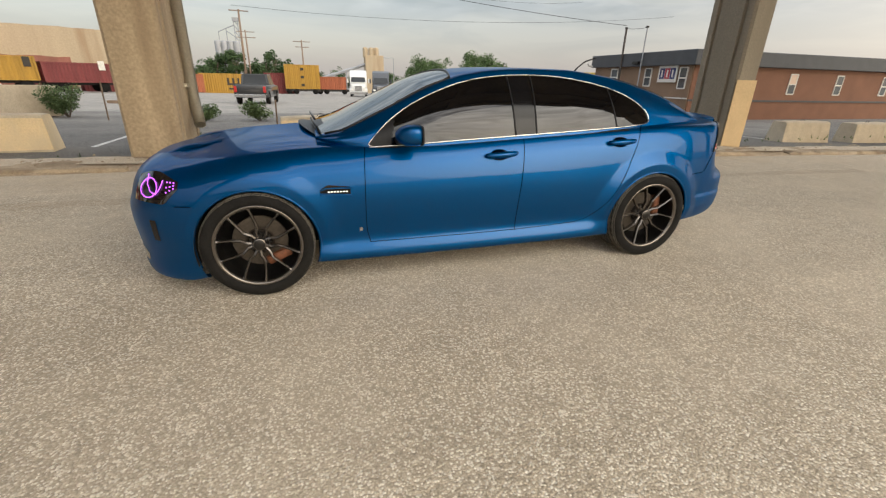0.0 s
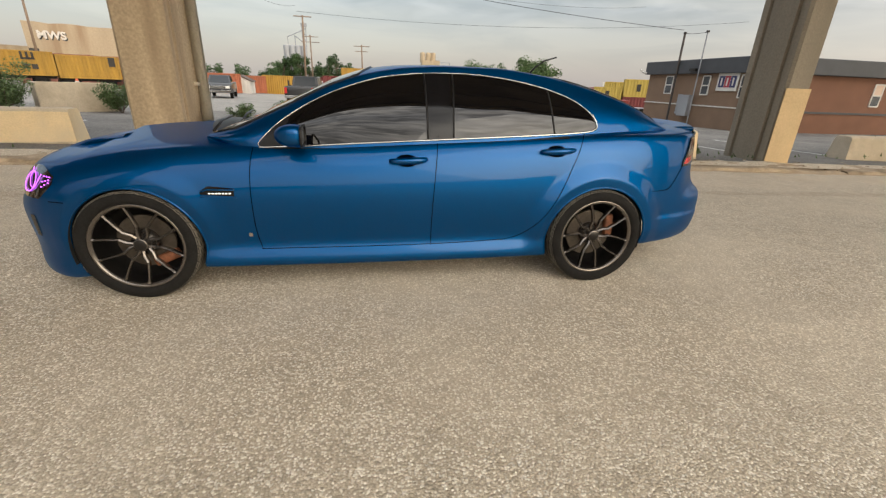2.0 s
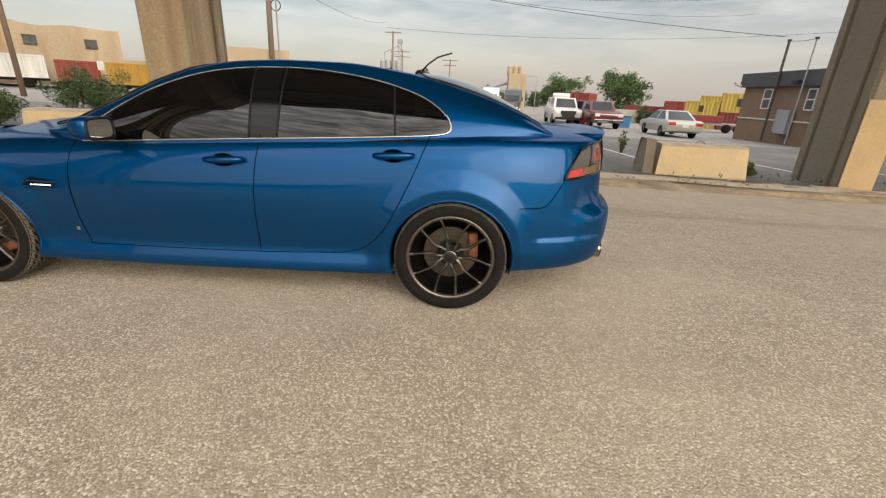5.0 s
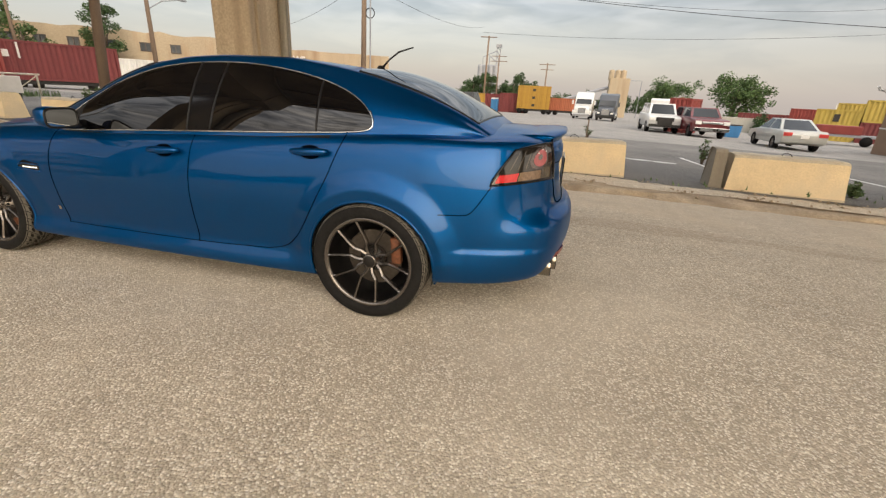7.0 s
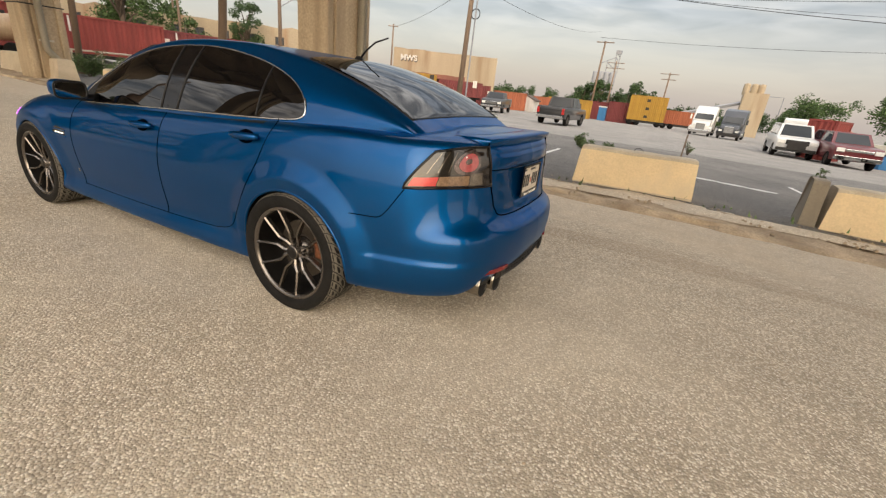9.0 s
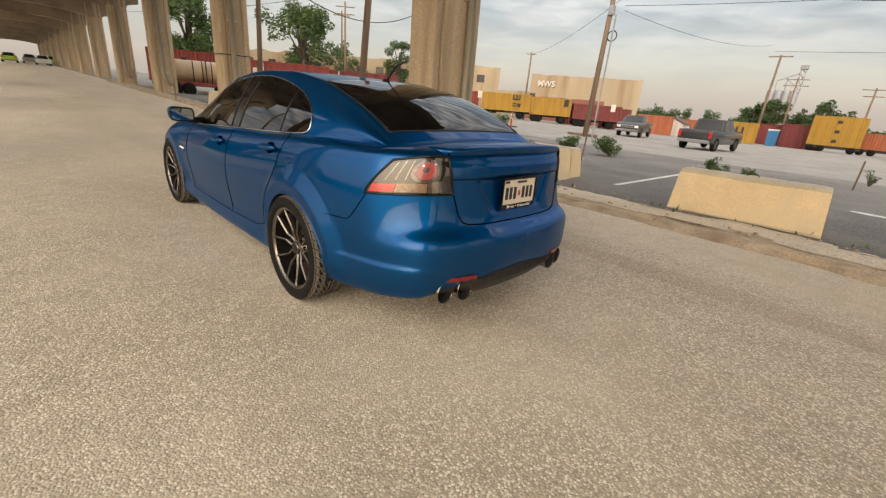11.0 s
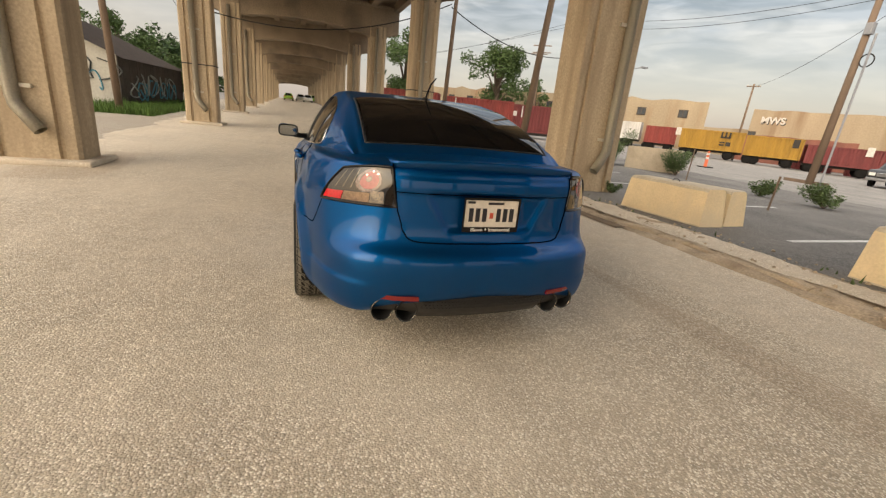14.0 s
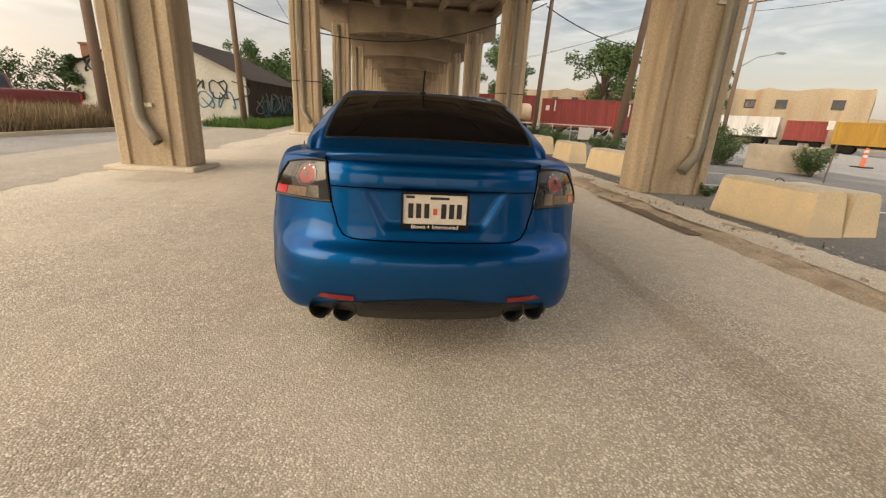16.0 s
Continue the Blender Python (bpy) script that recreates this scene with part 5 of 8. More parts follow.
    mir = part("side_mirror", bm, M["paint"], car, "blue door mirror with a dark glass", True)
    bm = bmesh.new()
    pts = [(math.copysign(abs(math.cos(t))**0.5, math.cos(t)) * 0.084, math.copysign(abs(math.sin(t))**0.5, math.sin(t)) * 0.050) for t in np.linspace(0, 2 * math.pi, 40, endpoint=False)]
    bm.faces.new([bm.verts.new((-0.4545, sg * 0.995 + a, 1.006 + b + 0.008 * a * sg)) for a, b in pts])
    part("mirror_glass", bm, M["mirror"], mir, "mirror glass")
    bm = bmesh.new()
    tube(bm, [(-0.454, sg * 0.995 + a * 1.08, 1.006 + b * 1.08) for a, b in pts], 0.007, 6, closed=True)
    part("mirror_rim", bm, M["trim"], mir, "", True)
    part("mirror_arm", tube(bmesh.new(), [(-0.55, sg * 0.80, 0.955), (-0.52, sg * 0.87, 0.955), (-0.50, sg * 0.94, 0.965)], [0.03, 0.026, 0.03], 10), M["trim"], mir, "black mirror foot", True)


# boot lid: its gap, the spoiler lip, the plate and its frame
def lid(y, z, lift=0.0):
    s = station(1, abs(y), z, S_TAIL + 0.2, gs[-1]) if abs(y) > 0.004 else gs[-1]
    p, n = surf(s, z, lift)
    return (p[0], math.copysign(p[1], y) if y else 0.0, p[2])


lid_line = soft([(0.512, 1.03), (0.50, 0.95), (0.488, 0.82), (0.455, 0.70), (0.43, 0.668), (0.39, 0.655), (0.2, 0.653), (0.0, 0.652)], 2)
full = [lid(-a, b, 0.0005) for a, b in lid_line] + [lid(a, b, 0.0005) for a, b in lid_line[::-1][1:]]
part("panel_gap", tube(bmesh.new(), full, 0.0038, 5), M["gap"], car)
# no gap here: a black line paints the shade along the lid's crease
part("panel_gap", tube(bmesh.new(), [lid(y, 0.897, 0.0) for y in np.linspace(-0.495, 0.495, 30)], 0.003, 5), M["gap"], car)

bm = bmesh.new()  # spoiler lip along the lid's trailing edge
rows = []
for y in np.linspace(-0.512, 0.512, 41):
    e = 1 - abs(y / 0.512)**3
    p = lid(y, 1.02)
    x0 = p[0]
    rows.append([bm.verts.new(q) for q in ((x0 - 0.20, y, 1.050), (x0 - 0.10, y, 1.050 + 0.010 * e), (x0 - 0.01, y, 1.044 + 0.022 * e), (x0 + 0.022 * e + 0.002, y, 1.038 + 0.026 * e), (x0 + 0.020 * e + 0.001, y, 1.030 + 0.018 * e), (x0 - 0.012, y, 1.010))])
for A, B in zip(rows, rows[1:]):
    for i in range(5):
        bm.faces.new((A[i], A[i + 1], B[i + 1], B[i]))
for R in (rows[0][::-1], rows[-1]):
    bm.faces.new(R)
bmesh.ops.recalc_face_normals(bm, faces=bm.faces)
part("spoiler_lip", bm, M["paint"], car, "low blue spoiler lip", True)

px0 = max(lid(0.0, 0.805)[0], lid(0.15, 0.715)[0] - 0.012, lid(0.0, 0.715)[0] - 0.012)
plate = part("license_plate", one_box(px0 + 0.020, 0, 0.806, 0.004, 0.302, 0.150, bevel=0.0015), M["plate_white"], car, "white plate with dark characters")
for k, yy in enumerate((-0.115, -0.078, -0.040, 0.040, 0.078, 0.115)):
    part("character", one_box(px0 + 0.0226, yy, 0.803, 0.002, 0.024, 0.070), M["plate_ink"], plate)
part("sticker", one_box(px0 + 0.0226, 0.0, 0.800, 0.002, 0.020, 0.030), M["plate_red"], plate, "small red sticker")
part("sticker", one_box(px0 + 0.0226, -0.118, 0.868, 0.002, 0.04, 0.012), M["plate_ink"], plate)
part("character", one_box(px0 + 0.0226, 0.02, 0.864, 0.002, 0.09, 0.012), M["plate_ink"], plate)
fr = bmesh.new()
for c in ((0, 0.887, 0.318, 0.012), (0, 0.727, 0.318, 0.026)):
    box(fr, px0 + 0.024, c[0], c[1], 0.008, c[2], c[3])
for yy in (-0.1555, 0.1555):
    box(fr, px0 + 0.024, yy, 0.810, 0.0078, 0.008, 0.15)
frame_ob = part("plate_frame", fr, M["gloss_black"], plate, "black frame with white lettering")
cu = bpy.data.curves.new("lettering", "FONT")
cu.body, cu.size, cu.align_x, cu.align_y, cu.extrude = "Blown + Intercooled", 0.027, "CENTER", "CENTER", 0.0006
tmp = new("lettering_curve", cu)
dg = bpy.context.evaluated_depsgraph_get()
me = bpy.data.meshes.new_from_object(tmp.evaluated_get(dg))
bpy.data.objects.remove(tmp)
me.materials.append(M["frame_letters"])
let = new("lettering", me)
let.parent = frame_ob
let.matrix_basis = Matrix.Translation((px0 + 0.0286, 0, 0.727)) @ Matrix(((0, 0, 1, 0), (1, 0, 0, 0), (0, 1, 0, 0), (0, 0, 0, 1)))

# lower rear: insert, reflectors and four tail pipes
M["mesh_black"] = mat("black_grille", (0.02, 0.018, 0.016), 0.55, vary=0.2, scale=40)
bm = bmesh.new()
prof = [(2.485, 0.41), (2.50, 0.37), (2.49, 0.315), (2.44, 0.262), (2.25, 0.25)]
rows = []
for y in np.linspace(-0.60, 0.60, 31):
    inset = 0.09 * (abs(y) / 0.6)**2.2
    lift = 0.0 if abs(y) < 0.36 else 0.05 * min(1, (abs(y) - 0.36) / 0.06)
    rows.append([bm.verts.new((x - inset, y, max(z, 0.255 + lift) if k > 1 else z)) for k, (x, z) in enumerate(prof)])
for A, B in zip(rows, rows[1:]):
    for i in range(len(prof) - 1):
        bm.faces.new((A[i], A[i + 1], B[i + 1], B[i]))
bmesh.ops.recalc_face_normals(bm, faces=bm.faces)
dif = part("rear_diffuser", bm, M["mesh_black"], car, "black lower rear insert with a honeycomb grille", True)
bm = bmesh.new()
for i in range(34):
    for j in range(3):
        y = -0.34 + 0.0205 * i + (0.01 if j % 2 else 0)
        x = 2.502 - 0.09 * (abs(y) / 0.6)**2.2 - 0.008 * (j == 0)
        tube(bm, [(x, y + 0.009 * math.cos(t), 0.338 + 0.019 * j + 0.009 * math.sin(t)) for t in np.linspace(0, 2 * math.pi, 6, endpoint=False)], 0.0018, 4, closed=True)
tagged(part("honeycomb", bm, M["trim"], dif), kind="stuff")
for sg in (-1, 1):
    bm = bmesh.new()
    pts = [(0.375, 2.484), (0.43, 2.474), (0.50, 2.455), (0.575, 2.42)]
    rows = [[bm.verts.new((x + 0.012, sg * y, z)) for z in (0.380, 0.402)] + [bm.verts.new((x - 0.02, sg * y, z)) for z in (0.402, 0.380)] for y, x in pts]
    for A, B in zip(rows, rows[1:]):
        for i in range(4):
            bm.faces.new((A[i], A[(i + 1) % 4], B[(i + 1) % 4], B[i]))
    bm.faces.new(rows[0])
    bm.faces.new(rows[-1][::-1])
    bmesh.ops.recalc_face_normals(bm, faces=bm.faces)
    part("reflector", bm, M["reflector_dark"], car, "dark red rear reflector")
    for yy in (0.425, 0.545):
        t = part("tail_pipe", lathe(bmesh.new(), [(0.0559, -0.28), (0.0576, -0.02), (0.0576, -0.002), (0.0559, 0.001), (0.0527, 0.0), (0.0519, -0.01)], 32, "x", (2.462 - 0.03 * (yy > 0.5), sg * yy, 0.318)), M["pipe_steel"], car, "bright round tail pipe", True)
        part("pipe_bore", lathe(bmesh.new(), [(0.0576, 0.0012), (0.0559, 0.0035), (0.0507, -0.004), (0.0490, -0.14), (0.0, -0.145)], 24, "x", (2.462 - 0.03 * (yy > 0.5), sg * yy, 0.318)), M["well"], t, "sooty black bore", True)

# roof aerial, scuttle, wipers and bonnet scoops
az = crown_z(1.17, 0.0)
ant = part("antenna_base", lathe(bmesh.new(), [(0.0, 0.040), (0.018, 0.036), (0.030, 0.020), (0.036, 0.0)], 20, "z", (1.17, -0.02, az - 0.002)), M["trim"], car, "black roof aerial with a bent whip", True)
part("antenna_whip", tube(bmesh.new(), [(1.18, -0.02, az + 0.02), (1.23, -0.02, az + 0.075), (1.30, -0.02, az + 0.125), (1.40, -0.02, az + 0.155)], [0.008, 0.006, 0.006, 0.005], 8), M["trim"], ant, "", True)
bm = bmesh.new()
rows = []
for y in np.linspace(-0.70, 0.70, 25):
    k = (y / 0.7)**2
    rows.append([bm.verts.new(p) for p in ((-1.17 + 0.20 * k, y, 1.004 - 0.075 * k), (-1.08 + 0.18 * k, y, 0.998 - 0.068 * k), (-1.0 + 0.16 * k, y, 1.012 - 0.06 * k))])
for A, B in zip(rows, rows[1:]):
    for i in range(2):
        bm.faces.new((A[i], A[i + 1], B[i + 1], B[i]))
sc = part("scuttle", bm, M["trim"], car, "black scuttle panel below the windscreen", True)
for y0, y1 in ((-0.62, -0.05), (0.02, 0.58)):
    part("wiper", tube(bmesh.new(), [(-1.03, y0, 0.985), (-1.06, (y0 + y1) / 2, 1.022), (-1.075, y1, 1.03)], 0.009, 6), M["trim"], sc, "black wiper", True)
for sg in (-1, 1):
    bm = bmesh.new()
    rows = []
    for u in np.linspace(0, 1, 8):
        x = -2.02 + 0.36 * u
        zc = float(np.interp(x, [-2.05, -1.9, -1.7, -1.6], [0.835, 0.885, 0.928, 0.945])) - 0.012
        hgt = 0.014 * math.sin(math.pi * min(1, 0.25 + u))
        rows.append([bm.verts.new((x, sg * (0.30 + dy), zc + (hgt if abs(dy) < 0.06 else -0.015))) for dy in (-0.085, -0.055, 0.055, 0.085)])
    for A, B in zip(rows, rows[1:]):
        for i in range(3):
            bm.faces.new((A[i], A[i + 1], B[i + 1], B[i]))
    bmesh.ops.recalc_face_normals(bm, faces=bm.faces)
    part("hood_scoop", bm, M["paint"], car, "", True)

# draw the tail out to its full overhang and the nose in
for ob in list(car.children_recursive):
    if ob.type != "MESH":
        continue
    top = ob
    while top.parent is not car:
        top = top.parent
    if top.name.split(".")[0] == "wheel":
        continue
    if ob.name.startswith("lettering"):
        ob.matrix_basis = Matrix.Translation((0.032 * min(1, (px0 + 0.028 - 1.6) / 0.9) + 0.0008, 0, 0.017)) @ ob.matrix_basis
        continue
    co = np.empty(len(ob.data.vertices) * 3)
    ob.data.vertices.foreach_get("co", co)
    co = co.reshape(-1, 3)
    w = np.clip((co[:, 0] - 1.6) / 0.9, 0, 1)
    z_up = 0.017 * np.clip((co[:, 0] - 2.0) / 0.35, 0, 1) * np.clip((co[:, 2] - 0.35) / 0.25, -0.3, 1)
    co[:, 0] += 0.032 * w + 0.062 * np.clip((-1.78 - co[:, 0]) / 0.57, 0, 1)
    co[:, 2] += z_up
    ob.data.vertices.foreach_set("co", co.ravel())
    ob.data.update()



# ---- building blocks for the yard ----
def corrugated(bm, L, W, H, z0, pitch=0.28, deep=0.05):
    """A ribbed steel box along x."""
    def run(a, b, nrm):
        a, b = Vector(a), Vector(b)
        n = max(2, int((b - a).length / pitch))
        out = []
        for i in range(n):
            for u, d in ((0.0, 0), (0.25, 0), (0.5, deep), (0.75, deep)):
                out.append(a + (b - a) * ((i + u) / n) - Vector(nrm) * d)
        return out
    pl = run((-L / 2, -W / 2), (L / 2, -W / 2), (0, -1)) + run((L / 2, -W / 2), (L / 2, W / 2), (1, 0)) + run((L / 2, W / 2), (-L / 2, W / 2), (0, 1)) + run((-L / 2, W / 2), (-L / 2, -W / 2), (-1, 0))
    prism(bm, [(p.x, p.y) for p in pl], z0 + 0.12, z0 + H - 0.10)
    return bm


PAINTS = {"yellow": (0.36, 0.205, 0.025), "red": (0.24, 0.04, 0.032), "maroon": (0.16, 0.03, 0.03), "white": (0.62, 0.61, 0.58), "rust": (0.33, 0.10, 0.045), "olive": (0.42, 0.31, 0.06), "blue": (0.03, 0.16, 0.36)}
for k, c in PAINTS.items():
    M["c_" + k] = mat("container_" + k, c, 0.6, vary=0.2, scale=1.5, fine=20, second=tuple(q * 0.5 for q in c), patch=0.5, patch_scale=1.2, streak=True)
M["black_steel"] = mat("black_steel", (0.03, 0.028, 0.026), 0.6, metal=0.4, vary=0.3, scale=6)
M["dark_mark"] = mat("dark_marking", (0.03, 0.025, 0.02), 0.7, vary=0.2)
M["pale_mark"] = mat("pale_marking", (0.6, 0.58, 0.54), 0.7, vary=0.2)


def make_container(x, y, rot, L, col, z=0.09, W=2.4, H=2.4, mark=None, wheels=False, lab=""):
    ob = thing("container", pose(x, y, z, 0, 0, rot), lab or f"{col} ribbed steel shipping container" + (" on a road trailer" if wheels else ""), "container", "shipping containers")
    z0 = 0.85 if wheels else 0.0
    shell = part("shell", corrugated(bmesh.new(), L, W, H, z0), M["c_" + col], ob)
    fb = bmesh.new()
    for sy in (-1, 1):
        for zz in (z0 + 0.06, z0 + H - 0.05):
            box(fb, 0, sy * (W / 2 - 0.04), zz, L, 0.12, 0.12)
        for sx in (-1, 1):
            box(fb, sx * (L / 2 - 0.06), sy * (W / 2 - 0.05), z0 + H / 2, 0.14, 0.14, H - 0.02)
    for sx in (-1, 1):
        for zz in (z0 + 0.06, z0 + H - 0.05):
            box(fb, sx * (L / 2 - 0.05), 0, zz, 0.12, W - 0.1, 0.12)
    box(fb, 0, 0, z0 + H - 0.06, L - 0.1, W - 0.1, 0.05)
    part("frame", fb, M["c_" + col], ob)
    if mark:
        mk = bmesh.new()
        for a, b, c, d in mark:
            box(mk, a, -W / 2 - 0.03, z0 + b, c, 0.012, d)
        part("marking", mk, M["dark_mark"] if col in ("yellow", "white", "olive") else M["pale_mark"], shell, "plain dark marking")
    if wheels:
        ch = part("chassis", one_box(0, 0, 0.72, L, 0.9, 0.22), M["black_steel"], ob, "black trailer chassis")
        for wx in (-L * 0.40, -L * 0.28, L * 0.30):
            for wy in (-0.95, 0.95):
                part("wheel", lathe(bmesh.new(), [(0.0, -0.13), (0.26, -0.13), (0.45, -0.11), (0.48, 0.0), (0.45, 0.11), (0.0, 0.13)], 18, "y", (wx, wy, 0.48)), M["rubber"], ch, "", True)
        for wy in (-0.5, 0.5):
            part("landing_leg", one_box(L * 0.40, wy, 0.35, 0.12, 0.12, 0.7), M["black_steel"], ch)
    return ob


MARK = [(1.2, 1.35, 0.9, 0.16), (0.85, 1.6, 0.16, 0.55), (1.2, 1.6, 0.16, 0.55), (1.55, 1.6, 0.16, 0.55), (1.0, 0.85, 0.45, 0.14), (1.0, 0.6, 0.45, 0.14), (1.55, 0.72, 0.4, 0.4)]
TAG = [(1.7, 1.5, 0.5, 0.8)]
# trailers in front of the warehouses
make_container(-31.15, 40.6, 37.7, 5.8, "yellow", wheels=True, H=1.95, mark=MARK)
make_container(-26.95, 43.85, 37.7, 4.6, "yellow", wheels=True, H=1.95, mark=TAG)
make_container(-22.75, 47.1, 37.7, 5.4, "maroon", wheels=True, H=1.7, mark=TAG)
make_container(-35.6, 38.0, 44, 3.2, "red", wheels=True, H=1.8, mark=TAG)
make_container(-40.2, 34.3, 42, 7.4, "white", wheels=True, H=1.9)
make_container(-45.0, 30.0, 42, 5.0, "yellow", wheels=True, H=2.0)
make_container(-26.8, 50.0, 30, 3.6, "maroon", H=2.5, mark=TAG)
make_container(-22.9, 52.4, 30, 3.6, "maroon", H=2.5, mark=TAG)
make_container(-19.0, 55.0, 28, 4.2, "rust", H=2.2)
make_container(-18.5, 62.0, 20, 6.0, "rust", H=2.2)
# row across the yard
make_container(-13.4, 66.0, 9, 6.4, "yellow", H=2.55, mark=[(1.0, 1.2, 1.6, 0.25), (0.35, 1.65, 0.25, 0.7), (1.0, 1.65, 0.25, 0.7), (1.65, 1.65, 0.25, 0.7), (0.7, 0.6, 0.7, 0.22), (1.6, 0.6, 0.6, 0.22)])
make_container(-15.5, 76.0, 5, 5.0, "rust", H=2.6)
make_container(-10.6, 77.4, 5, 4.6, "maroon", H=2.9)
make_container(-7.0, 76.6, 4, 4.6, "maroon", z=0.09, H=3.2)
for zz in (0.9, 2.1, 3.3):
    make_container(-3.3, 75.0, 3, 5.4, "yellow", z=zz, H=1.25, mark=[(0, 0.6, 0.5, 0.4)])
part_base = thing("flat_trailer", pose(-3.3, 75.0, 0.09, 0, 0, 3), "dark low trailer under yellow containers", "trailer")
part("bed", one_box(0, 0, 0.62, 5.6, 2.3, 0.36), M["black_steel"], part_base)
for wx in (-2.2, -1.1, 1.9):
    part("wheel", lathe(bmesh.new(), [(0.0, -0.13), (0.3, -0.13), (0.46, 0.0), (0.3, 0.13), (0.0, 0.13)], 16, "y", (wx, -1.1, 0.46)), M["rubber"], part_base, "", True)
make_container(1.6, 77.2, 0, 4.4, "rust", z=0.9, H=2.0)
tr2 = copy_thing(part_base, pose(1.6, 77.2, 0.09, 0, 0, 0))
# stacks by the brown building
make_container(23.6, 53.6, -20, 5.0, "maroon", H=2.0)
make_container(27.4, 52.0, -22, 4.4, "red", H=1.4)
make_container(27.3, 52.0, -22, 4.0, "red", z=1.5, H=1.25, mark=TAG)
make_container(24.6, 42.3, -26, 2.8, "olive", H=1.25)
make_container(24.6, 42.3, -26, 2.8, "olive", z=1.35, H=1.25, mark=[(0, 0.6, 0.4, 0.6)])
make_container(27.3, 41.0, -26, 2.8, "maroon", H=1.6)
make_container(27.3, 41.0, -26, 2.8, "olive", z=1.7, H=1.7, mark=[(0, 0.9, 0.4, 0.7)])
make_container(30.5, 39.6, -26, 3.0, "red", H=1.8)
make_container(29.0, 46.0, -26, 5.0, "olive", H=3.2)
# red row beyond the viaduct's far side
for k, (xx, yy, c) in enumerate(((-35.6, 8.0, "red"), (-32.9, 14.2, "red"), (-30.6, 19.6, "maroon"))):
    make_container(xx, yy, 66, 6.2, c, z=0.55, H=2.25, W=2.3, mark=[(-2.6, 1.5, 0.3, 0.4), (-2.0, 1.7, 0.1, 0.9)])
    fl = thing("rail_flat", pose(xx, yy, 0.0, 0, 0, 66), "dark rail wagon carrying a red container", "rail wagon", "rail wagons")
    part("bed", one_box(0, 0, 0.45, 6.0, 2.2, 0.2), M["black_steel"], fl)
    for wx in (-2.2, -1.4, 1.4, 2.2):
        part("wheel", lathe(bmesh.new(), [(0.0, -0.1), (0.2, -0.1), (0.30, 0.0), (0.2, 0.1), (0.0, 0.1)], 16, "y", (wx, -0.8, 0.30)), M["black_steel"], fl, "", True)

# ---- tank trailer ----
M["tank"] = mat("cream_tank", (0.56, 0.43, 0.28), 0.45, vary=0.2, scale=2, fine=20, second=(0.30, 0.17, 0.09), patch=0.7, patch_scale=1.0, streak=True)
tk = thing("tank_trailer", pose(-27.3, 6.1, 0, 0, 0, 78), "cream tank trailer with a red chassis and black bands", "trailer")
part("tank", lathe(bmesh.new(), [(0.0, -2.3), (0.4, -2.28), (0.58, -2.15), (0.62, -1.9), (0.62, 1.9), (0.58, 2.15), (0.4, 2.28), (0.0, 2.3)], 36, "x", (0, 0, 1.42)), M["tank"], tk, "", True)
for wx in (-1.6, -0.5, 0.0, 0.5, 1.5):
    part("band", lathe(bmesh.new(), [(0.622, -0.03), (0.64, -0.03), (0.64, 0.03), (0.622, 0.03)], 36, "x", (wx, 0, 1.42), True), M["black_steel"], tk)
part("chassis", one_box(0, 0, 0.66, 4.4, 1.2, 0.16), M["c_red"], tk, "red chassis")
for wx in (-1.5, -0.8, 1.0, 1.7):
    for wy in (-0.75, 0.75):
        part("wheel", lathe(bmesh.new(), [(0.0, -0.12), (0.2, -0.12), (0.36, -0.1), (0.38, 0), (0.36, 0.1), (0.0, 0.12)], 20, "y", (wx, wy, 0.38)), M["rubber"], tk, "", True)
part("ladder", tube(bmesh.new(), [(0.2, -0.66, 0.8), (0.2, -0.66, 1.7), (0.2, -0.3, 2.08), (0.2, 0.3, 2.08)], 0.03, 6), M["black_steel"], tk)
for wx in (-0.9, 0.9):
    part("hatch", lathe(bmesh.new(), [(0.0, 0.16), (0.16, 0.16), (0.18, 0.0)], 16, "z", (wx, 0, 2.0)), M["black_steel"], tk)


# ---- vehicles in the yard ----
M["v_glass"] = mat("vehicle_glass", (0.02, 0.024, 0.028), 0.05, vary=0)
for nm, c in (("black", (0.018, 0.019, 0.021)), ("green", (0.02, 0.035, 0.032)), ("white", (0.62, 0.62, 0.60)), ("red", (0.12, 0.015, 0.018)), ("silver", (0.42, 0.42, 0.39)), ("grey", (0.05, 0.055, 0.065)), ("lime", (0.25, 0.45, 0.06))):
    M["v_" + nm] = mat("vehicle_" + nm, c, 0.35, metal=0.3 if nm in ("silver", "grey") else 0.0, vary=0.08, scale=3, coat=0.5)
M["v_tail"] = mat("tail_light", (0.45, 0.02, 0.02), 0.3, vary=0.1)
M["v_head"] = mat("head_light", (0.75, 0.74, 0.70), 0.2, vary=0.1)


def slab(poly, w, bevel=0.05):
    """A side outline (x, z) given a width across y, with rounded edges."""
    bm = bmesh.new()
    A = [bm.verts.new((x, -w / 2, z)) for x, z in poly]
    B = [bm.verts.new((x, w / 2, z)) for x, z in poly]
    for i in range(len(poly)):
        j = (i + 1) % len(poly)
        bm.faces.new((A[i], A[j], B[j], B[i]))
    bm.faces.new(A[::-1])
    bm.faces.new(B)
    bmesh.ops.recalc_face_normals(bm, faces=bm.faces)
    if bevel:
        bmesh.ops.bevel(bm, geom=bm.edges[:], offset=bevel, segments=2, affect="EDGES", profile=0.5)
    return bm


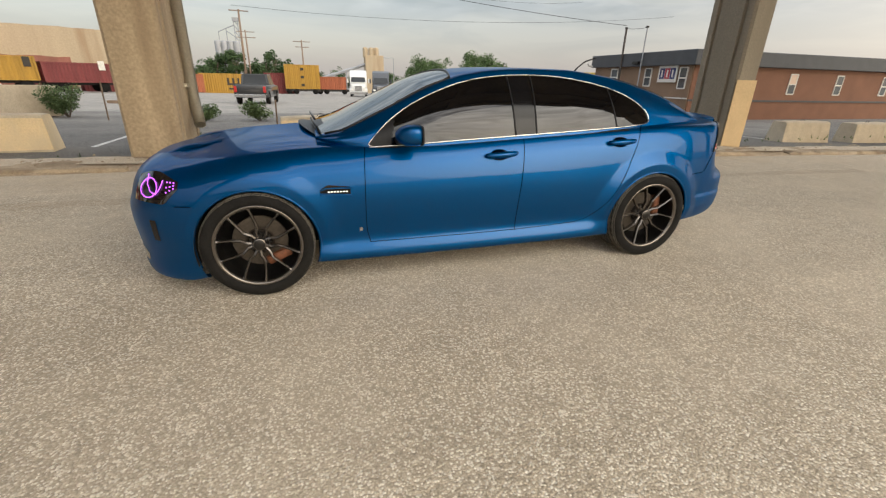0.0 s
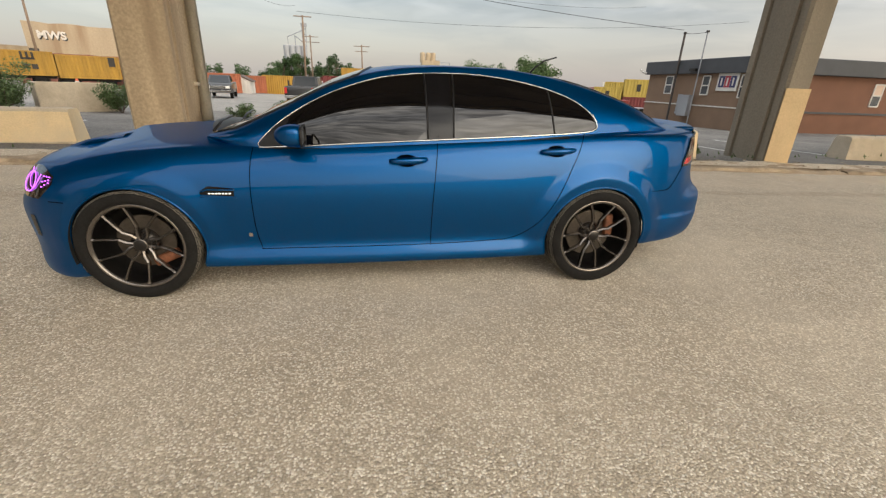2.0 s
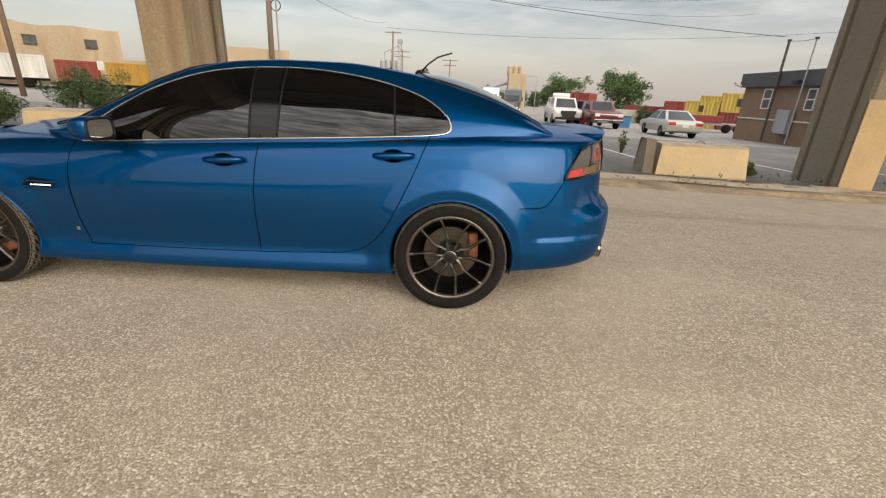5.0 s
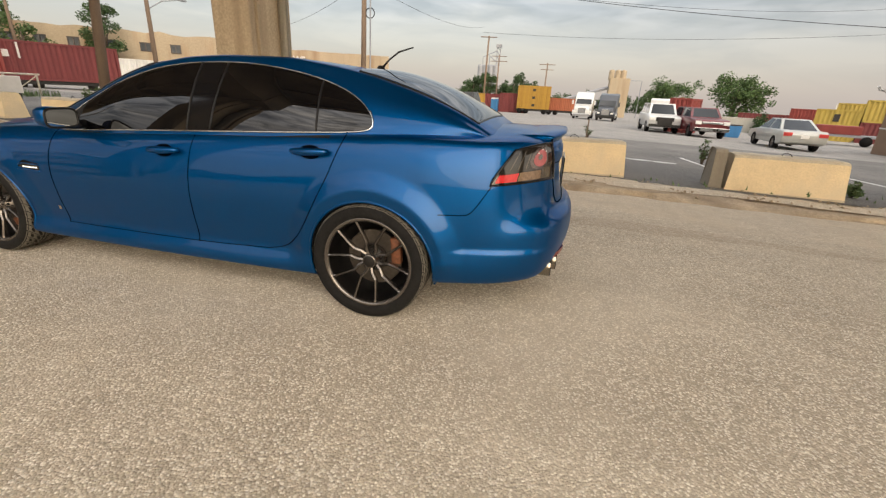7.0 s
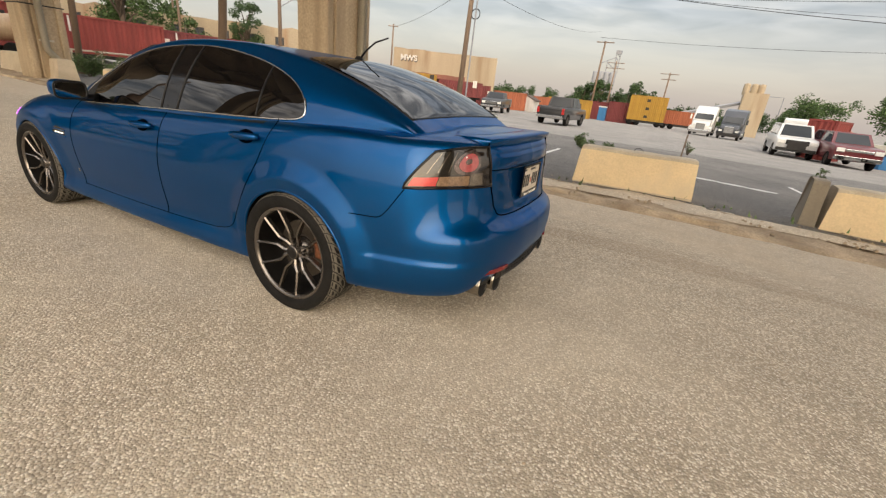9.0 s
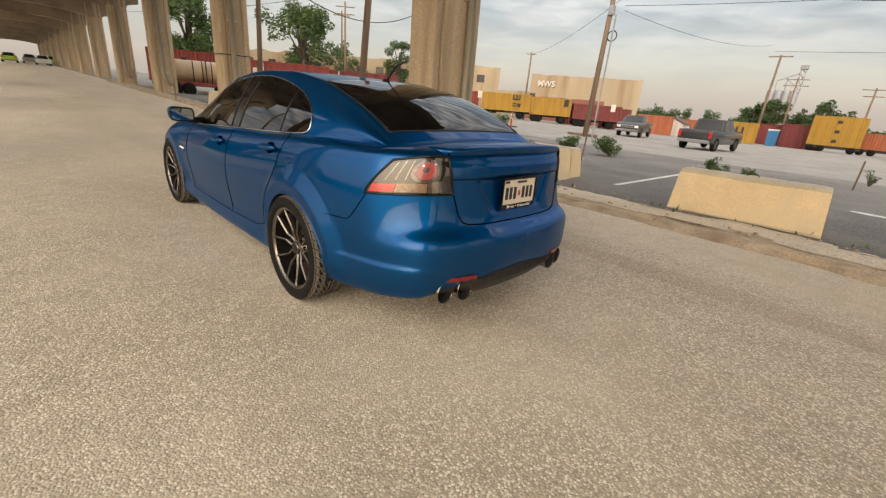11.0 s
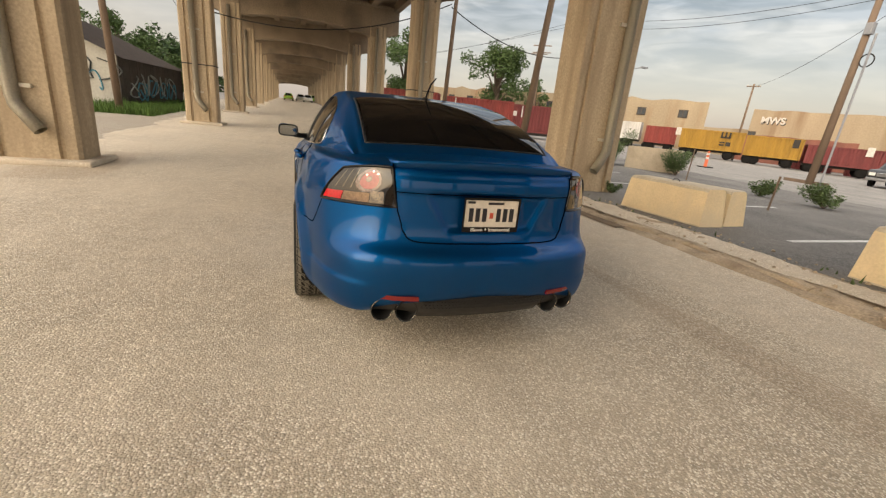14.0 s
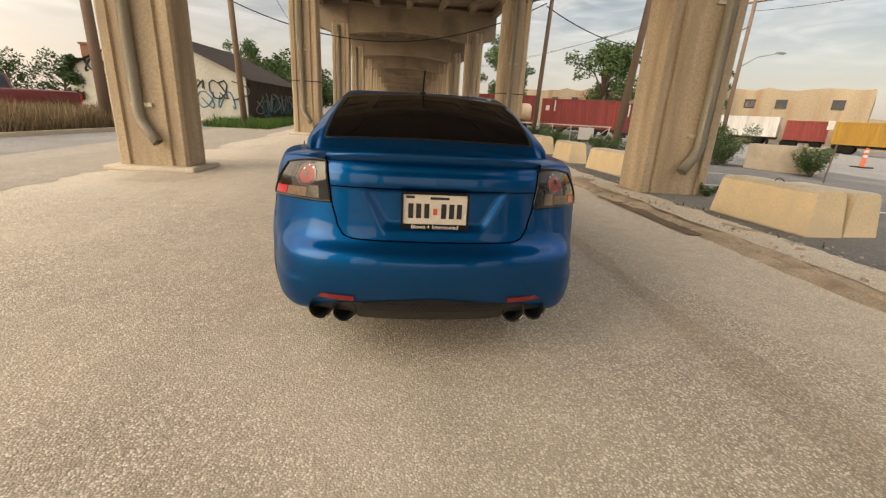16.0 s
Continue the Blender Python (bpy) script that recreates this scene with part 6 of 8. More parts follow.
def house_slab(bm, lo, hi, wl, wh, z0, z1):
    """A cab's upper part: tapering from (x0, x1) at z0 to (x0, x1) at z1."""
    vs = [bm.verts.new(p) for p in ((lo[0], -wl / 2, z0), (lo[1], -wl / 2, z0), (lo[1], wl / 2, z0), (lo[0], wl / 2, z0), (hi[0], -wh / 2, z1), (hi[1], -wh / 2, z1), (hi[1], wh / 2, z1), (hi[0], wh / 2, z1))]
    for f in ((0, 1, 5, 4), (1, 2, 6, 5), (2, 3, 7, 6), (3, 0, 4, 7), (4, 5, 6, 7)):
        bm.faces.new([vs[i] for i in f])
    bmesh.ops.recalc_face_normals(bm, faces=bm.faces)
    return bm


def make_vehicle(name, m, paint, body, width, cab, wheels, wr, label, category, glass=0.10, heads=None, tails=None, extra=()):
    """A road vehicle: outlined body, tapered cab with panes, wheels and lamps; it faces -x."""
    v = thing(name, m, label, category, "vehicles in the yard")
    part("body", slab(body, width), M[paint], v, "", True)
    lo, hi, wl, wh, z0, z1 = cab
    c = part("cab", house_slab(bmesh.new(), lo, hi, wl, wh, z0, z1), M[paint], v)
    e, s = 0.012, 0.84
    def pane(a, b, cc, d):
        bm = bmesh.new()
        q = [Vector(p) for p in (a, b, cc, d)]
        mid = sum(q, Vector()) / 4
        bm.faces.new([bm.verts.new(mid + (p - mid) * s) for p in q])
        part("window", bm, M["v_glass"], c, "dark window")
    pane((lo[0] - e, -wl / 2, z0), (lo[0] - e, wl / 2, z0), (hi[0] - e, wh / 2, z1), (hi[0] - e, -wh / 2, z1))
    pane((lo[1] + e, -wl / 2, z0), (lo[1] + e, wl / 2, z0), (hi[1] + e, wh / 2, z1), (hi[1] + e, -wh / 2, z1))
    for sg in (-1, 1):
        xm, xh = (lo[0] + lo[1]) / 2, (hi[0] + hi[1]) / 2
        pane((lo[0], sg * (wl / 2 + e), z0), (xm, sg * (wl / 2 + e), z0), (xh, sg * (wh / 2 + e), z1), (hi[0], sg * (wh / 2 + e), z1))
        pane((xm, sg * (wl / 2 + e), z0), (lo[1], sg * (wl / 2 + e), z0), (hi[1], sg * (wh / 2 + e), z1), (xh, sg * (wh / 2 + e), z1))
    for wx in wheels:
        for sg in (-1, 1):
            w = part("wheel", lathe(bmesh.new(), [(wr * 0.6, -0.11), (wr * 0.92, -0.11), (wr, -0.08), (wr, 0.08), (wr * 0.92, 0.11), (wr * 0.6, 0.11)], 22, "y", (wx, sg * (width / 2 - 0.09), wr), True), M["rubber"], v, "", True)
            part("rim", lathe(bmesh.new(), [(0.0, -0.07 * sg * -1), (wr * 0.3, sg * 0.10), (wr * 0.62, sg * 0.09)], 18, "y", (wx, sg * (width / 2 - 0.09), wr)), M["disc"], w, "", True)
    xs = [p[0] for p in body]
    for lst, mt, x, nm in ((heads, "v_head", min(xs), "headlight"), (tails, "v_tail", max(xs), "tail_light")):
        if lst:
            for sg in (-1, 1):
                part(nm, one_box(x, sg * lst[0], lst[1], 0.07, lst[2], lst[3], bevel=0.01), M[mt], v)
    for nm, mt, bx in extra:
        part(nm, one_box(*bx, bevel=0.015), M[mt], v)
    return v


PICKUP = [(-2.75, 0.50), (-2.75, 0.95), (-2.55, 1.12), (-1.35, 1.18), (0.75, 1.18), (0.75, 1.20), (2.65, 1.20), (2.70, 0.55), (2.1, 0.42), (-2.2, 0.42)]
make_vehicle("pickup_truck", pose(-5.0, 29.6, 0.09, 0, 0, -93), "v_black", PICKUP, 1.95, ((-1.35, 0.80), (-0.75, 0.62), 1.80, 1.55, 1.16, 1.86), (-1.75, 1.75), 0.42, "black crew-cab pickup truck parked in the yard", "truck",
             heads=(0.75, 0.88, 0.34, 0.2), tails=(0.86, 0.95, 0.16, 0.36), extra=(("bumper", "chrome", (2.74, 0, 0.56, 0.14, 1.85, 0.18)), ("bumper", "chrome", (-2.78, 0, 0.56, 0.12, 1.85, 0.2)), ("tailgate_sill", "black_steel", (1.7, 0, 1.21, 1.7, 1.7, 0.02))))
make_vehicle("pickup_truck", pose(-12.8, 36.0, 0.09, 0, 0, 102), "v_black", PICKUP, 1.85, ((-1.35, 0.40), (-0.70, 0.25), 1.70, 1.45, 1.15, 1.72), (-1.7, 1.7), 0.38, "dark older pickup truck with a chrome grille parked in the yard", "truck",
             heads=(0.68, 0.85, 0.3, 0.18), tails=(0.8, 0.9, 0.14, 0.3), extra=(("grille", "chrome", (-2.76, 0, 0.84, 0.05, 0.95, 0.2)), ("bumper", "chrome", (-2.8, 0, 0.55, 0.1, 1.8, 0.16))))
SUV = [(-2.55, 0.45), (-2.58, 0.95), (-2.40, 1.12), (-1.25, 1.20), (2.50, 1.22), (2.52, 0.5), (2.1, 0.38), (-2.1, 0.38)]
make_vehicle("white_suv", pose(8.85, 32.0, 0.09, 0, 0, 89), "v_white", SUV, 2.0, ((-1.35, 2.45), (-0.7, 2.2), 1.82, 1.55, 1.18, 1.92), (-1.65, 1.6), 0.40, "white pickup with a black front guard parked in the yard", "truck",
             heads=(0.78, 0.93, 0.32, 0.2), tails=(0.9, 1.0, 0.12, 0.4), extra=(("grille", "black_steel", (-2.58, 0, 0.92, 0.06, 1.1, 0.26)), ("front_guard", "black_steel", (-2.66, 0, 0.75, 0.08, 0.9, 0.5)), ("bumper", "black_steel", (-2.62, 0, 0.52, 0.1, 1.9, 0.16))))
make_vehicle("box_van", pose(10.3, 38.6, 0.09, 0, 0, 80), "v_white", [(-2.0, 0.6), (-2.0, 2.3), (-1.8, 2.45), (3.0, 2.45), (3.0, 0.6)], 2.1, ((-2.6, -1.9), (-2.4, -1.9), 1.9, 1.8, 1.2, 2.1), (-1.6, 2.0), 0.40, "white box van parked behind the pickup", "van")
make_vehicle("red_suv", pose(10.85, 29.6, 0.09, 0, 0, 93), "v_red", SUV, 2.0, ((-1.30, 2.45), (-0.65, 2.25), 1.82, 1.55, 1.18, 1.78), (-1.65, 1.6), 0.39, "dark red sport utility vehicle with a silver grille", "car",
             heads=(0.78, 0.93, 0.34, 0.2), tails=(0.9, 1.0, 0.12, 0.4), extra=(("grille", "chrome", (-2.58, 0, 0.93, 0.06, 1.15, 0.12)), ("bumper", "chrome", (-2.62, 0, 0.55, 0.12, 1.95, 0.2))))
make_container(11.0, 34.5, 60, 2.4, "red", z=0.09, H=2.45, W=1.5, lab="small red steel box standing behind the vehicles")
SEDAN = [(-2.4, 0.35), (-2.42, 0.62), (-2.2, 0.76), (-1.0, 0.88), (1.5, 0.94), (2.25, 0.92), (2.38, 0.75), (2.36, 0.38), (1.9, 0.28), (-1.9, 0.28)]
make_vehicle("silver_sedan", pose(13.1, 22.8, 0.09, 0, 0, -94), "v_silver", SEDAN, 1.78, ((-1.20, 1.72), (-0.35, 0.85), 1.62, 1.16, 0.88, 1.40), (-1.42, 1.40), 0.32, "silver four-door sedan parked facing the yard", "car",
             heads=(0.6, 0.66, 0.34, 0.12), tails=(0.68, 0.76, 0.34, 0.16), extra=(("license_plate", "v_head", (2.40, 0, 0.66, 0.02, 0.32, 0.14)),))
for k, (xx, yy, pn) in enumerate(((-92, -3.5, "v_lime"), (-90, 0.2, "v_white"), (-96, 1.6, "v_lime"), (-98, -1.2, "v_silver"))):
    make_vehicle("far_sedan", pose(xx, yy, 0.0, 0, 0, 180 if k % 2 else 0), pn, SEDAN, 1.78, ((-1.20, 1.72), (-0.35, 0.85), 1.62, 1.16, 0.88, 1.40), (-1.42, 1.40), 0.32, "small sedan on the road past the viaduct", "car", heads=(0.6, 0.66, 0.34, 0.12), tails=(0.68, 0.76, 0.34, 0.16))
make_vehicle("red_pickup", pose(-15.5, -17.4, 0.0, 0, 0, 128), "v_red", PICKUP, 1.9, ((-1.35, 0.60), (-0.75, 0.45), 1.75, 1.5, 1.16, 1.75), (-1.75, 1.75), 0.40, "red pickup truck behind the dry grass", "truck", heads=(0.75, 0.88, 0.34, 0.2), tails=(0.86, 0.95, 0.16, 0.36))
make_vehicle("white_suv", pose(-18.9, -22.4, -0.35, 0, 0, 128), "v_white", SUV, 1.95, ((-1.35, 2.45), (-0.7, 2.2), 1.78, 1.5, 1.16, 1.8), (-1.65, 1.6), 0.40, "white estate car behind the red pickup truck", "car")


def make_semi(x, y, rot, paint, lab):
    """A conventional road tractor with a raised sleeper roof; it faces -x."""
    v = thing("semi_truck", pose(x, y, 0.09, 0, 0, rot), lab, "truck", "road tractors")
    part("hood", slab([(-3.6, 0.55), (-3.7, 1.25), (-3.5, 1.6), (-1.9, 1.85), (-1.9, 0.55)], 1.9, 0.10), M[paint], v, "", True)
    part("cab", slab([(-1.9, 0.6), (-1.9, 1.85), (-1.35, 2.55), (-0.7, 3.25), (0.4, 3.45), (1.9, 3.45), (1.9, 0.6)], 2.3, 0.10), M[paint], v, "", True)
    bm = bmesh.new()
    bm.faces.new([bm.verts.new(p) for p in ((-1.91, -1.0, 1.92), (-1.91, 1.0, 1.92), (-1.40, 0.92, 2.55), (-1.40, -0.92, 2.55))])
    part("windshield", bm, M["v_glass"], v, "dark windscreen")
    for sg in (-1, 1):
        part("window", one_box(-1.0, sg * 1.155, 2.1, 0.8, 0.02, 0.55), M["v_glass"], v)
        part("fender", slab([(-3.5, 0.6), (-3.55, 0.95), (-3.2, 1.15), (-2.5, 1.12), (-2.2, 0.85), (-2.2, 0.6)], 0.45, 0.06), M[paint], v).location = (0, sg * 0.98, 0)
        part("headlight", one_box(-3.62, sg * 0.82, 1.0, 0.12, 0.34, 0.22, bevel=0.03), M["v_head"], v)
        part("mirror", one_box(-1.75, sg * 1.42, 2.1, 0.1, 0.2, 0.55, bevel=0.02), M[paint], v)
        part("fuel_tank", lathe(bmesh.new(), [(0, -0.6), (0.32, -0.6), (0.32, 0.6), (0, 0.6)], 18, "x", (0.2, sg * 0.95, 0.62)), M["chrome"], v, "", True)
        for wx in (-2.85, 2.4, 3.6):
            part("wheel", lathe(bmesh.new(), [(0, -0.15), (0.3, -0.15), (0.48, -0.12), (0.5, 0), (0.48, 0.12), (0, 0.15)], 20, "y", (wx, sg * 0.98, 0.5)), M["rubber"], v, "", True)
    part("grille", one_box(-3.68, 0, 1.12, 0.06, 0.95, 0.72, bevel=0.02), M["chrome"], v, "chrome grille")
    part("bumper", one_box(-3.72, 0, 0.56, 0.2, 2.2, 0.34, bevel=0.05), M["chrome"] if paint == "v_white" else M["black_steel"], v)
    part("chassis", one_box(2.6, 0, 0.85, 3.4, 0.8, 0.25), M["black_steel"], v)
    return v


make_semi(4.65, 61.5, 84, "v_white", "white road tractor with a raised sleeper cab")
make_semi(7.75, 61.0, 81, "v_grey", "dark grey road tractor with a raised sleeper cab")



# ---- buildings ----
M["brown_wall"] = mat("brown_render", (0.20, 0.13, 0.085), 0.85, vary=0.12, scale=1.2, fine=25, bump=0.15, bump_scale=30)
M["red_wall"] = mat("red_brown_block", (0.185, 0.088, 0.052), 0.85, vary=0.14, scale=1.2, fine=25, bump=0.15, bump_scale=30)
M["fascia"] = mat("dark_fascia", (0.055, 0.058, 0.065), 0.6, vary=0.15, scale=2, fine=30)
M["white_frame"] = mat("white_frame", (0.60, 0.58, 0.54), 0.6, vary=0.08)
M["pane"] = mat("dull_pane", (0.06, 0.07, 0.08), 0.12, vary=0.3, scale=3)
M["pale_blind"] = mat("pale_blind", (0.62, 0.47, 0.36), 0.7, vary=0.06)
M["tan_wall"] = mat("tan_brick", (0.39, 0.315, 0.215), 0.9, vary=0.16, scale=0.5, fine=6, second=(0.30, 0.175, 0.095), patch=0.8, patch_scale=0.7, streak=True)
M["tan_wall2"] = mat("buff_wall", (0.38, 0.31, 0.215), 0.9, vary=0.14, scale=0.5, fine=6, second=(0.26, 0.18, 0.11), patch=0.75, patch_scale=0.6, streak=True)
M["pale_wall"] = mat("pale_block_wall", (0.43, 0.415, 0.36), 0.85, vary=0.15, scale=1.0, fine=12, second=(0.36, 0.33, 0.27), patch=0.6, patch_scale=0.8, streak=True)
M["dark_boards"] = mat("dark_boards", (0.065, 0.055, 0.05), 0.8, vary=0.3, scale=2, fine=20)
M["shingle"] = mat("brown_shingle", (0.085, 0.062, 0.05), 0.85, vary=0.25, scale=3, fine=30)
M["spray_dark"] = mat("spray_paint", (0.03, 0.035, 0.035), 0.6, vary=0.2)
M["spray_blue"] = mat("spray_blue", (0.06, 0.22, 0.30), 0.6, vary=0.2)
M["spray_grey"] = mat("spray_grey", (0.30, 0.33, 0.32), 0.6, vary=0.2)
M["roof_rust"] = mat("rust_roof", (0.22, 0.085, 0.06), 0.75, vary=0.25, scale=1.0, fine=10, streak=True)
M["grey_steel"] = mat("grey_steel", (0.30, 0.31, 0.33), 0.6, metal=0.3, vary=0.15, scale=0.3)


def wall_window(parent, x, y, z, w, h, axis, shade=None, name="window"):
    """A window set in a wall: axis 'x' for walls that face -x or +x, 'y' for those that face -y."""
    sx, sy = (0.06, w) if axis == "x" else (w, 0.06)
    fr = bmesh.new()
    t = 0.06
    for dz in (-h / 2, h / 2, 0):
        box(fr, x, y, z + dz, sx, sy, t)
    for dd in (-w / 2, w / 2):
        if axis == "x":
            box(fr, x, y + dd, z, 0.058, t, h)
        else:
            box(fr, x + dd, y, z, t, 0.058, h)
    wn_ = part(name, fr, M["white_frame"], parent, "white-framed window")
    part("pane", one_box(x, y, z - h / 4, *((0.02, w, h / 2) if axis == "x" else (w, 0.02, h / 2))), M["pane"], wn_)
    part("pane", one_box(x, y, z + h / 4, *((0.02, w, h / 2) if axis == "x" else (w, 0.02, h / 2))), shade or M["pane"], wn_)
    return wn_


bb = thing("brown_building", Matrix.Translation((2.0, 1.45, -0.32)), "low brown building with a dark flat-roof fascia and white windows", "building")
part("wall", one_box(25.3, 18.15, 1.15, 18.0, 8.3, 3.3), M["brown_wall"], bb, "brown rendered wall")
part("wall", one_box(25.32, 13.985, 1.15, 17.9, 0.05, 3.28), M["red_wall"], bb, "red-brown block wall")
part("roof", one_box(25.3, 18.1, 3.02, 18.5, 8.8, 0.74, bevel=0.03), M["fascia"], bb, "dark grey fascia and flat roof")
part("band", one_box(16.28, 18.15, 1.0, 0.05, 8.3, 0.06), M["pale_mark"], bb)
part("band", one_box(25.3, 13.95, 0.92, 17.9, 0.06, 0.10), M["fascia"], bb)
wall_window(bb, 16.28, 20.2, 2.05, 0.62, 0.98, "x")
wall_window(bb, 16.28, 17.15, 2.05, 0.52, 0.95, "x")
wall_window(bb, 16.28, 14.55, 2.02, 0.50, 1.05, "x")
for wx in (23.6, 27.4, 31.5):
    wall_window(bb, wx, 13.95, 1.83, 0.55, 1.05, "y", M["pale_blind"] if wx < 24 else None)
sign = part("sign", one_box(16.25, 15.62, 2.25, 0.06, 1.35, 0.92, bevel=0.01), M["white_frame"], bb, "white sign with dark blue and red bars")
M["sign_blue"], M["sign_red"] = mat("sign_blue", (0.03, 0.035, 0.12), 0.5, vary=0.05), mat("sign_red", (0.35, 0.03, 0.05), 0.5, vary=0.05)
for k, (yy, c) in enumerate(((16.0, "sign_blue"), (15.62, "sign_red"), (15.24, "sign_blue"))):
    part("letter_bar", one_box(16.207, yy, 2.24, 0.008, 0.10, 0.38), M["white_frame"], sign)
    part("bar", one_box(16.215, yy, 2.24, 0.012, 0.35, 0.55), M[c], sign)
part("meter_box", one_box(16.1, 18.2, 0.95, 0.3, 0.75, 1.15, bevel=0.02), M["grey_steel"], bb, "grey electrical cabinet")
part("door", one_box(16.27, 18.95, 1.0, 0.05, 0.35, 1.1), M["grey_steel"], bb)
part("floodlight", one_box(16.05, 18.0, 2.85, 0.3, 0.5, 0.16, bevel=0.02), M["black_steel"], bb)
part("camera_arm", tube(bmesh.new(), [(16.2, 22.3, 2.7), (15.8, 22.5, 2.8), (15.7, 22.5, 2.95)], 0.06, 8), M["white_frame"], bb)
for pxx, pyy, ph, r in ((18.0, 20.8, 4.9, 0.06), (17.95, 18.95, 4.8, 0.035)):
    p = thing("service_pole", Matrix.Translation((pxx, pyy, -0.40)), "thin pole beside the brown building", "pole", "service poles")
    part("shaft", tube(bmesh.new(), [(0, 0, 0), (0, 0.02, ph)], r, 8), M["grey_steel"] if r < 0.05 else M["dark_boards"], p)
    part("cap", one_box(0, 0.02, ph, 0.12, 0.12, 0.1), M["black_steel"], p)


def make_hall(name, a, b, depth, h, mt, label, wins=(), z0=0.0, parapet=0.3, rust=False):
    """A long flat-roofed hall whose front runs from a to b; wins: (share along it, height, width, height)."""
    a, b = Vector((*a, 0)), Vector((*b, 0))
    d = (b - a)
    L = d.length
    rot = math.degrees(math.atan2(d.y, d.x))
    ob = thing(name, Matrix.Translation(a) @ pose(0, 0, 0, 0, 0, rot), label, "building")
    part("wall", one_box(L / 2, depth / 2, h / 2, L, depth, h), M[mt], ob)
    bm = bmesh.new()
    n = int(L / 1.2)
    rows = []
    for i in range(n + 1):
        hh = parapet * (0.6 + 0.5 * noise.noise((i * 0.7, h, 2)))
        rows.append([bm.verts.new((L * i / n, yy, zz)) for yy, zz in ((-0.003, h), (-0.003, h + hh), (0.36, h + hh), (0.36, h))])
    for A, B in zip(rows, rows[1:]):
        for k in range(3):
            bm.faces.new((A[k], B[k], B[k + 1], A[k + 1]))
    bm.faces.new(rows[0])
    bm.faces.new(rows[-1][::-1])
    part("parapet", bm, M[mt], ob)
    if rust:
        part("stain_band", one_box(L / 2, -0.006, h - 0.45, L, 0.02, 0.7), M["roof_rust"], ob, "rust-stained upper band")
    for u, z, w, wh in wins:
        fr = bmesh.new()
        for dz in (-wh / 2, wh / 2):
            box(fr, L * u, -0.03, z + dz, w + 0.14, 0.10, 0.10)
        for dx in (-w / 2, w / 2, 0):
            box(fr, L * u + dx, -0.03, z, 0.10, 0.098, wh)
        wnd = part("window", fr, M["dark_boards"], ob, "dark broken window")
        part("pane", one_box(L * u, -0.012, z, w, 0.02, wh), M["pane"], wnd)
    return ob


make_hall("tan_warehouse", (-71.0, 12.5), (-35.6, 44.0), 14, 5.0, "tan_wall", "long tan two-storey warehouse with broken windows and rust stains",
          [(0.25 + 0.75 * u, 4.0, 0.9, 0.8) for u in (-0.2, -0.08, 0.03, 0.12, 0.2, 0.3, 0.40, 0.47, 0.545, 0.63, 0.72, 0.80, 0.93)], parapet=0.8)
wh1 = make_hall("buff_warehouse", (-41.2, 58.5), (-26.8, 67.3), 12, 6.75, "tan_wall2", "square buff warehouse with spray paint near its roof", [(0.03, 3.6, 0.8, 0.8)])
make_hall("rust_shed", (-38.0, 51.5), (-28.0, 58.8), 6, 3.2, "roof_rust", "low rust-red shed between the warehouses", [])
make_hall("far_shed", (-62, 60), (-45, 70), 8, 4.2, "tan_wall2", "distant buff shed with a flat roof", [])
make_hall("low_hall", (-80, 22.0), (-66.0, 40.0), 10, 5.0, "tan_wall", "distant tan hall with a flat roof", [])

# spray paint strokes
def scrawl(parent, origin, along, size, n, mt, seed, up=0.75, r=0.06):
    """Looping spray-paint strokes on a wall; no letters."""
    q = random.Random(seed)
    a, o = Vector(along).normalized(), Vector(origin)
    for i in range(n):
        c = o + a * (size * (i + 0.5)) + Vector((0, 0, size * up * q.uniform(-0.12, 0.12)))
        pts, ph = [], q.uniform(0, 6)
        k1, k2 = q.choice((1, 1.5, 2)), q.choice((1, 2, 2.5))
        for t in np.linspace(0, 4.6, 14):
            pts.append(c + a * (0.40 * size * math.cos(k1 * t + ph)) + Vector((0, 0, up * 0.48 * size * math.sin(k2 * t + ph * 0.7))))
        part("paint_stroke", tube(bmesh.new(), pts, r, 4), M[mt], parent)


for col, dx, dz, yy in (("spray_dark", 0.10, -0.12, -0.02), ("pale_mark", 0.0, 0.0, -0.05)):
    cu = bpy.data.curves.new("spray_letters", "FONT")
    cu.body, cu.size, cu.extrude, cu.offset = "MWS", 1.2, 0.01, 0.04
    tmp = new("spray_curve", cu)
    me = bpy.data.meshes.new_from_object(tmp.evaluated_get(bpy.context.evaluated_depsgraph_get()))
    bpy.data.objects.remove(tmp)
    me.materials.append(M[col])
    sl = new("spray_letters", me)
    sl.parent = wh1
    sl.matrix_local = Matrix.Translation((1.1 + dx, yy, 5.2 + dz)) @ pose(0, 0, 0, 90, 0, 0)

gh = thing("gabled_house", pose(-20.3, -8.4, 0.30, 0, 0, -6) @ Matrix.Diagonal((1.06, 1.1, 1, 1)) @ Matrix.Translation((18.7, 8.7, 0)), "old pale gabled house with graffiti and a dark boarded side", "house")
bm = bmesh.new()
gy0, gy1, gx0, gx1 = -17.2, -8.7, -18.7, -26.5
ze, zp = 2.35, 4.35
prof = [(gy0, 0.0), (gy1, 0.0), (gy1, ze), ((gy0 + gy1) / 2, zp), (gy0, ze)]
A = [bm.verts.new((gx0, y, z)) for y, z in prof]
B = [bm.verts.new((gx1, y, z)) for y, z in prof]
for i in range(5):
    bm.faces.new((A[i], A[(i + 1) % 5], B[(i + 1) % 5], B[i]))
bm.faces.new(A[::-1])
bm.faces.new(B)
bmesh.ops.recalc_face_normals(bm, faces=bm.faces)
part("wall", bm, M["pale_wall"], gh, "pale weathered wall")
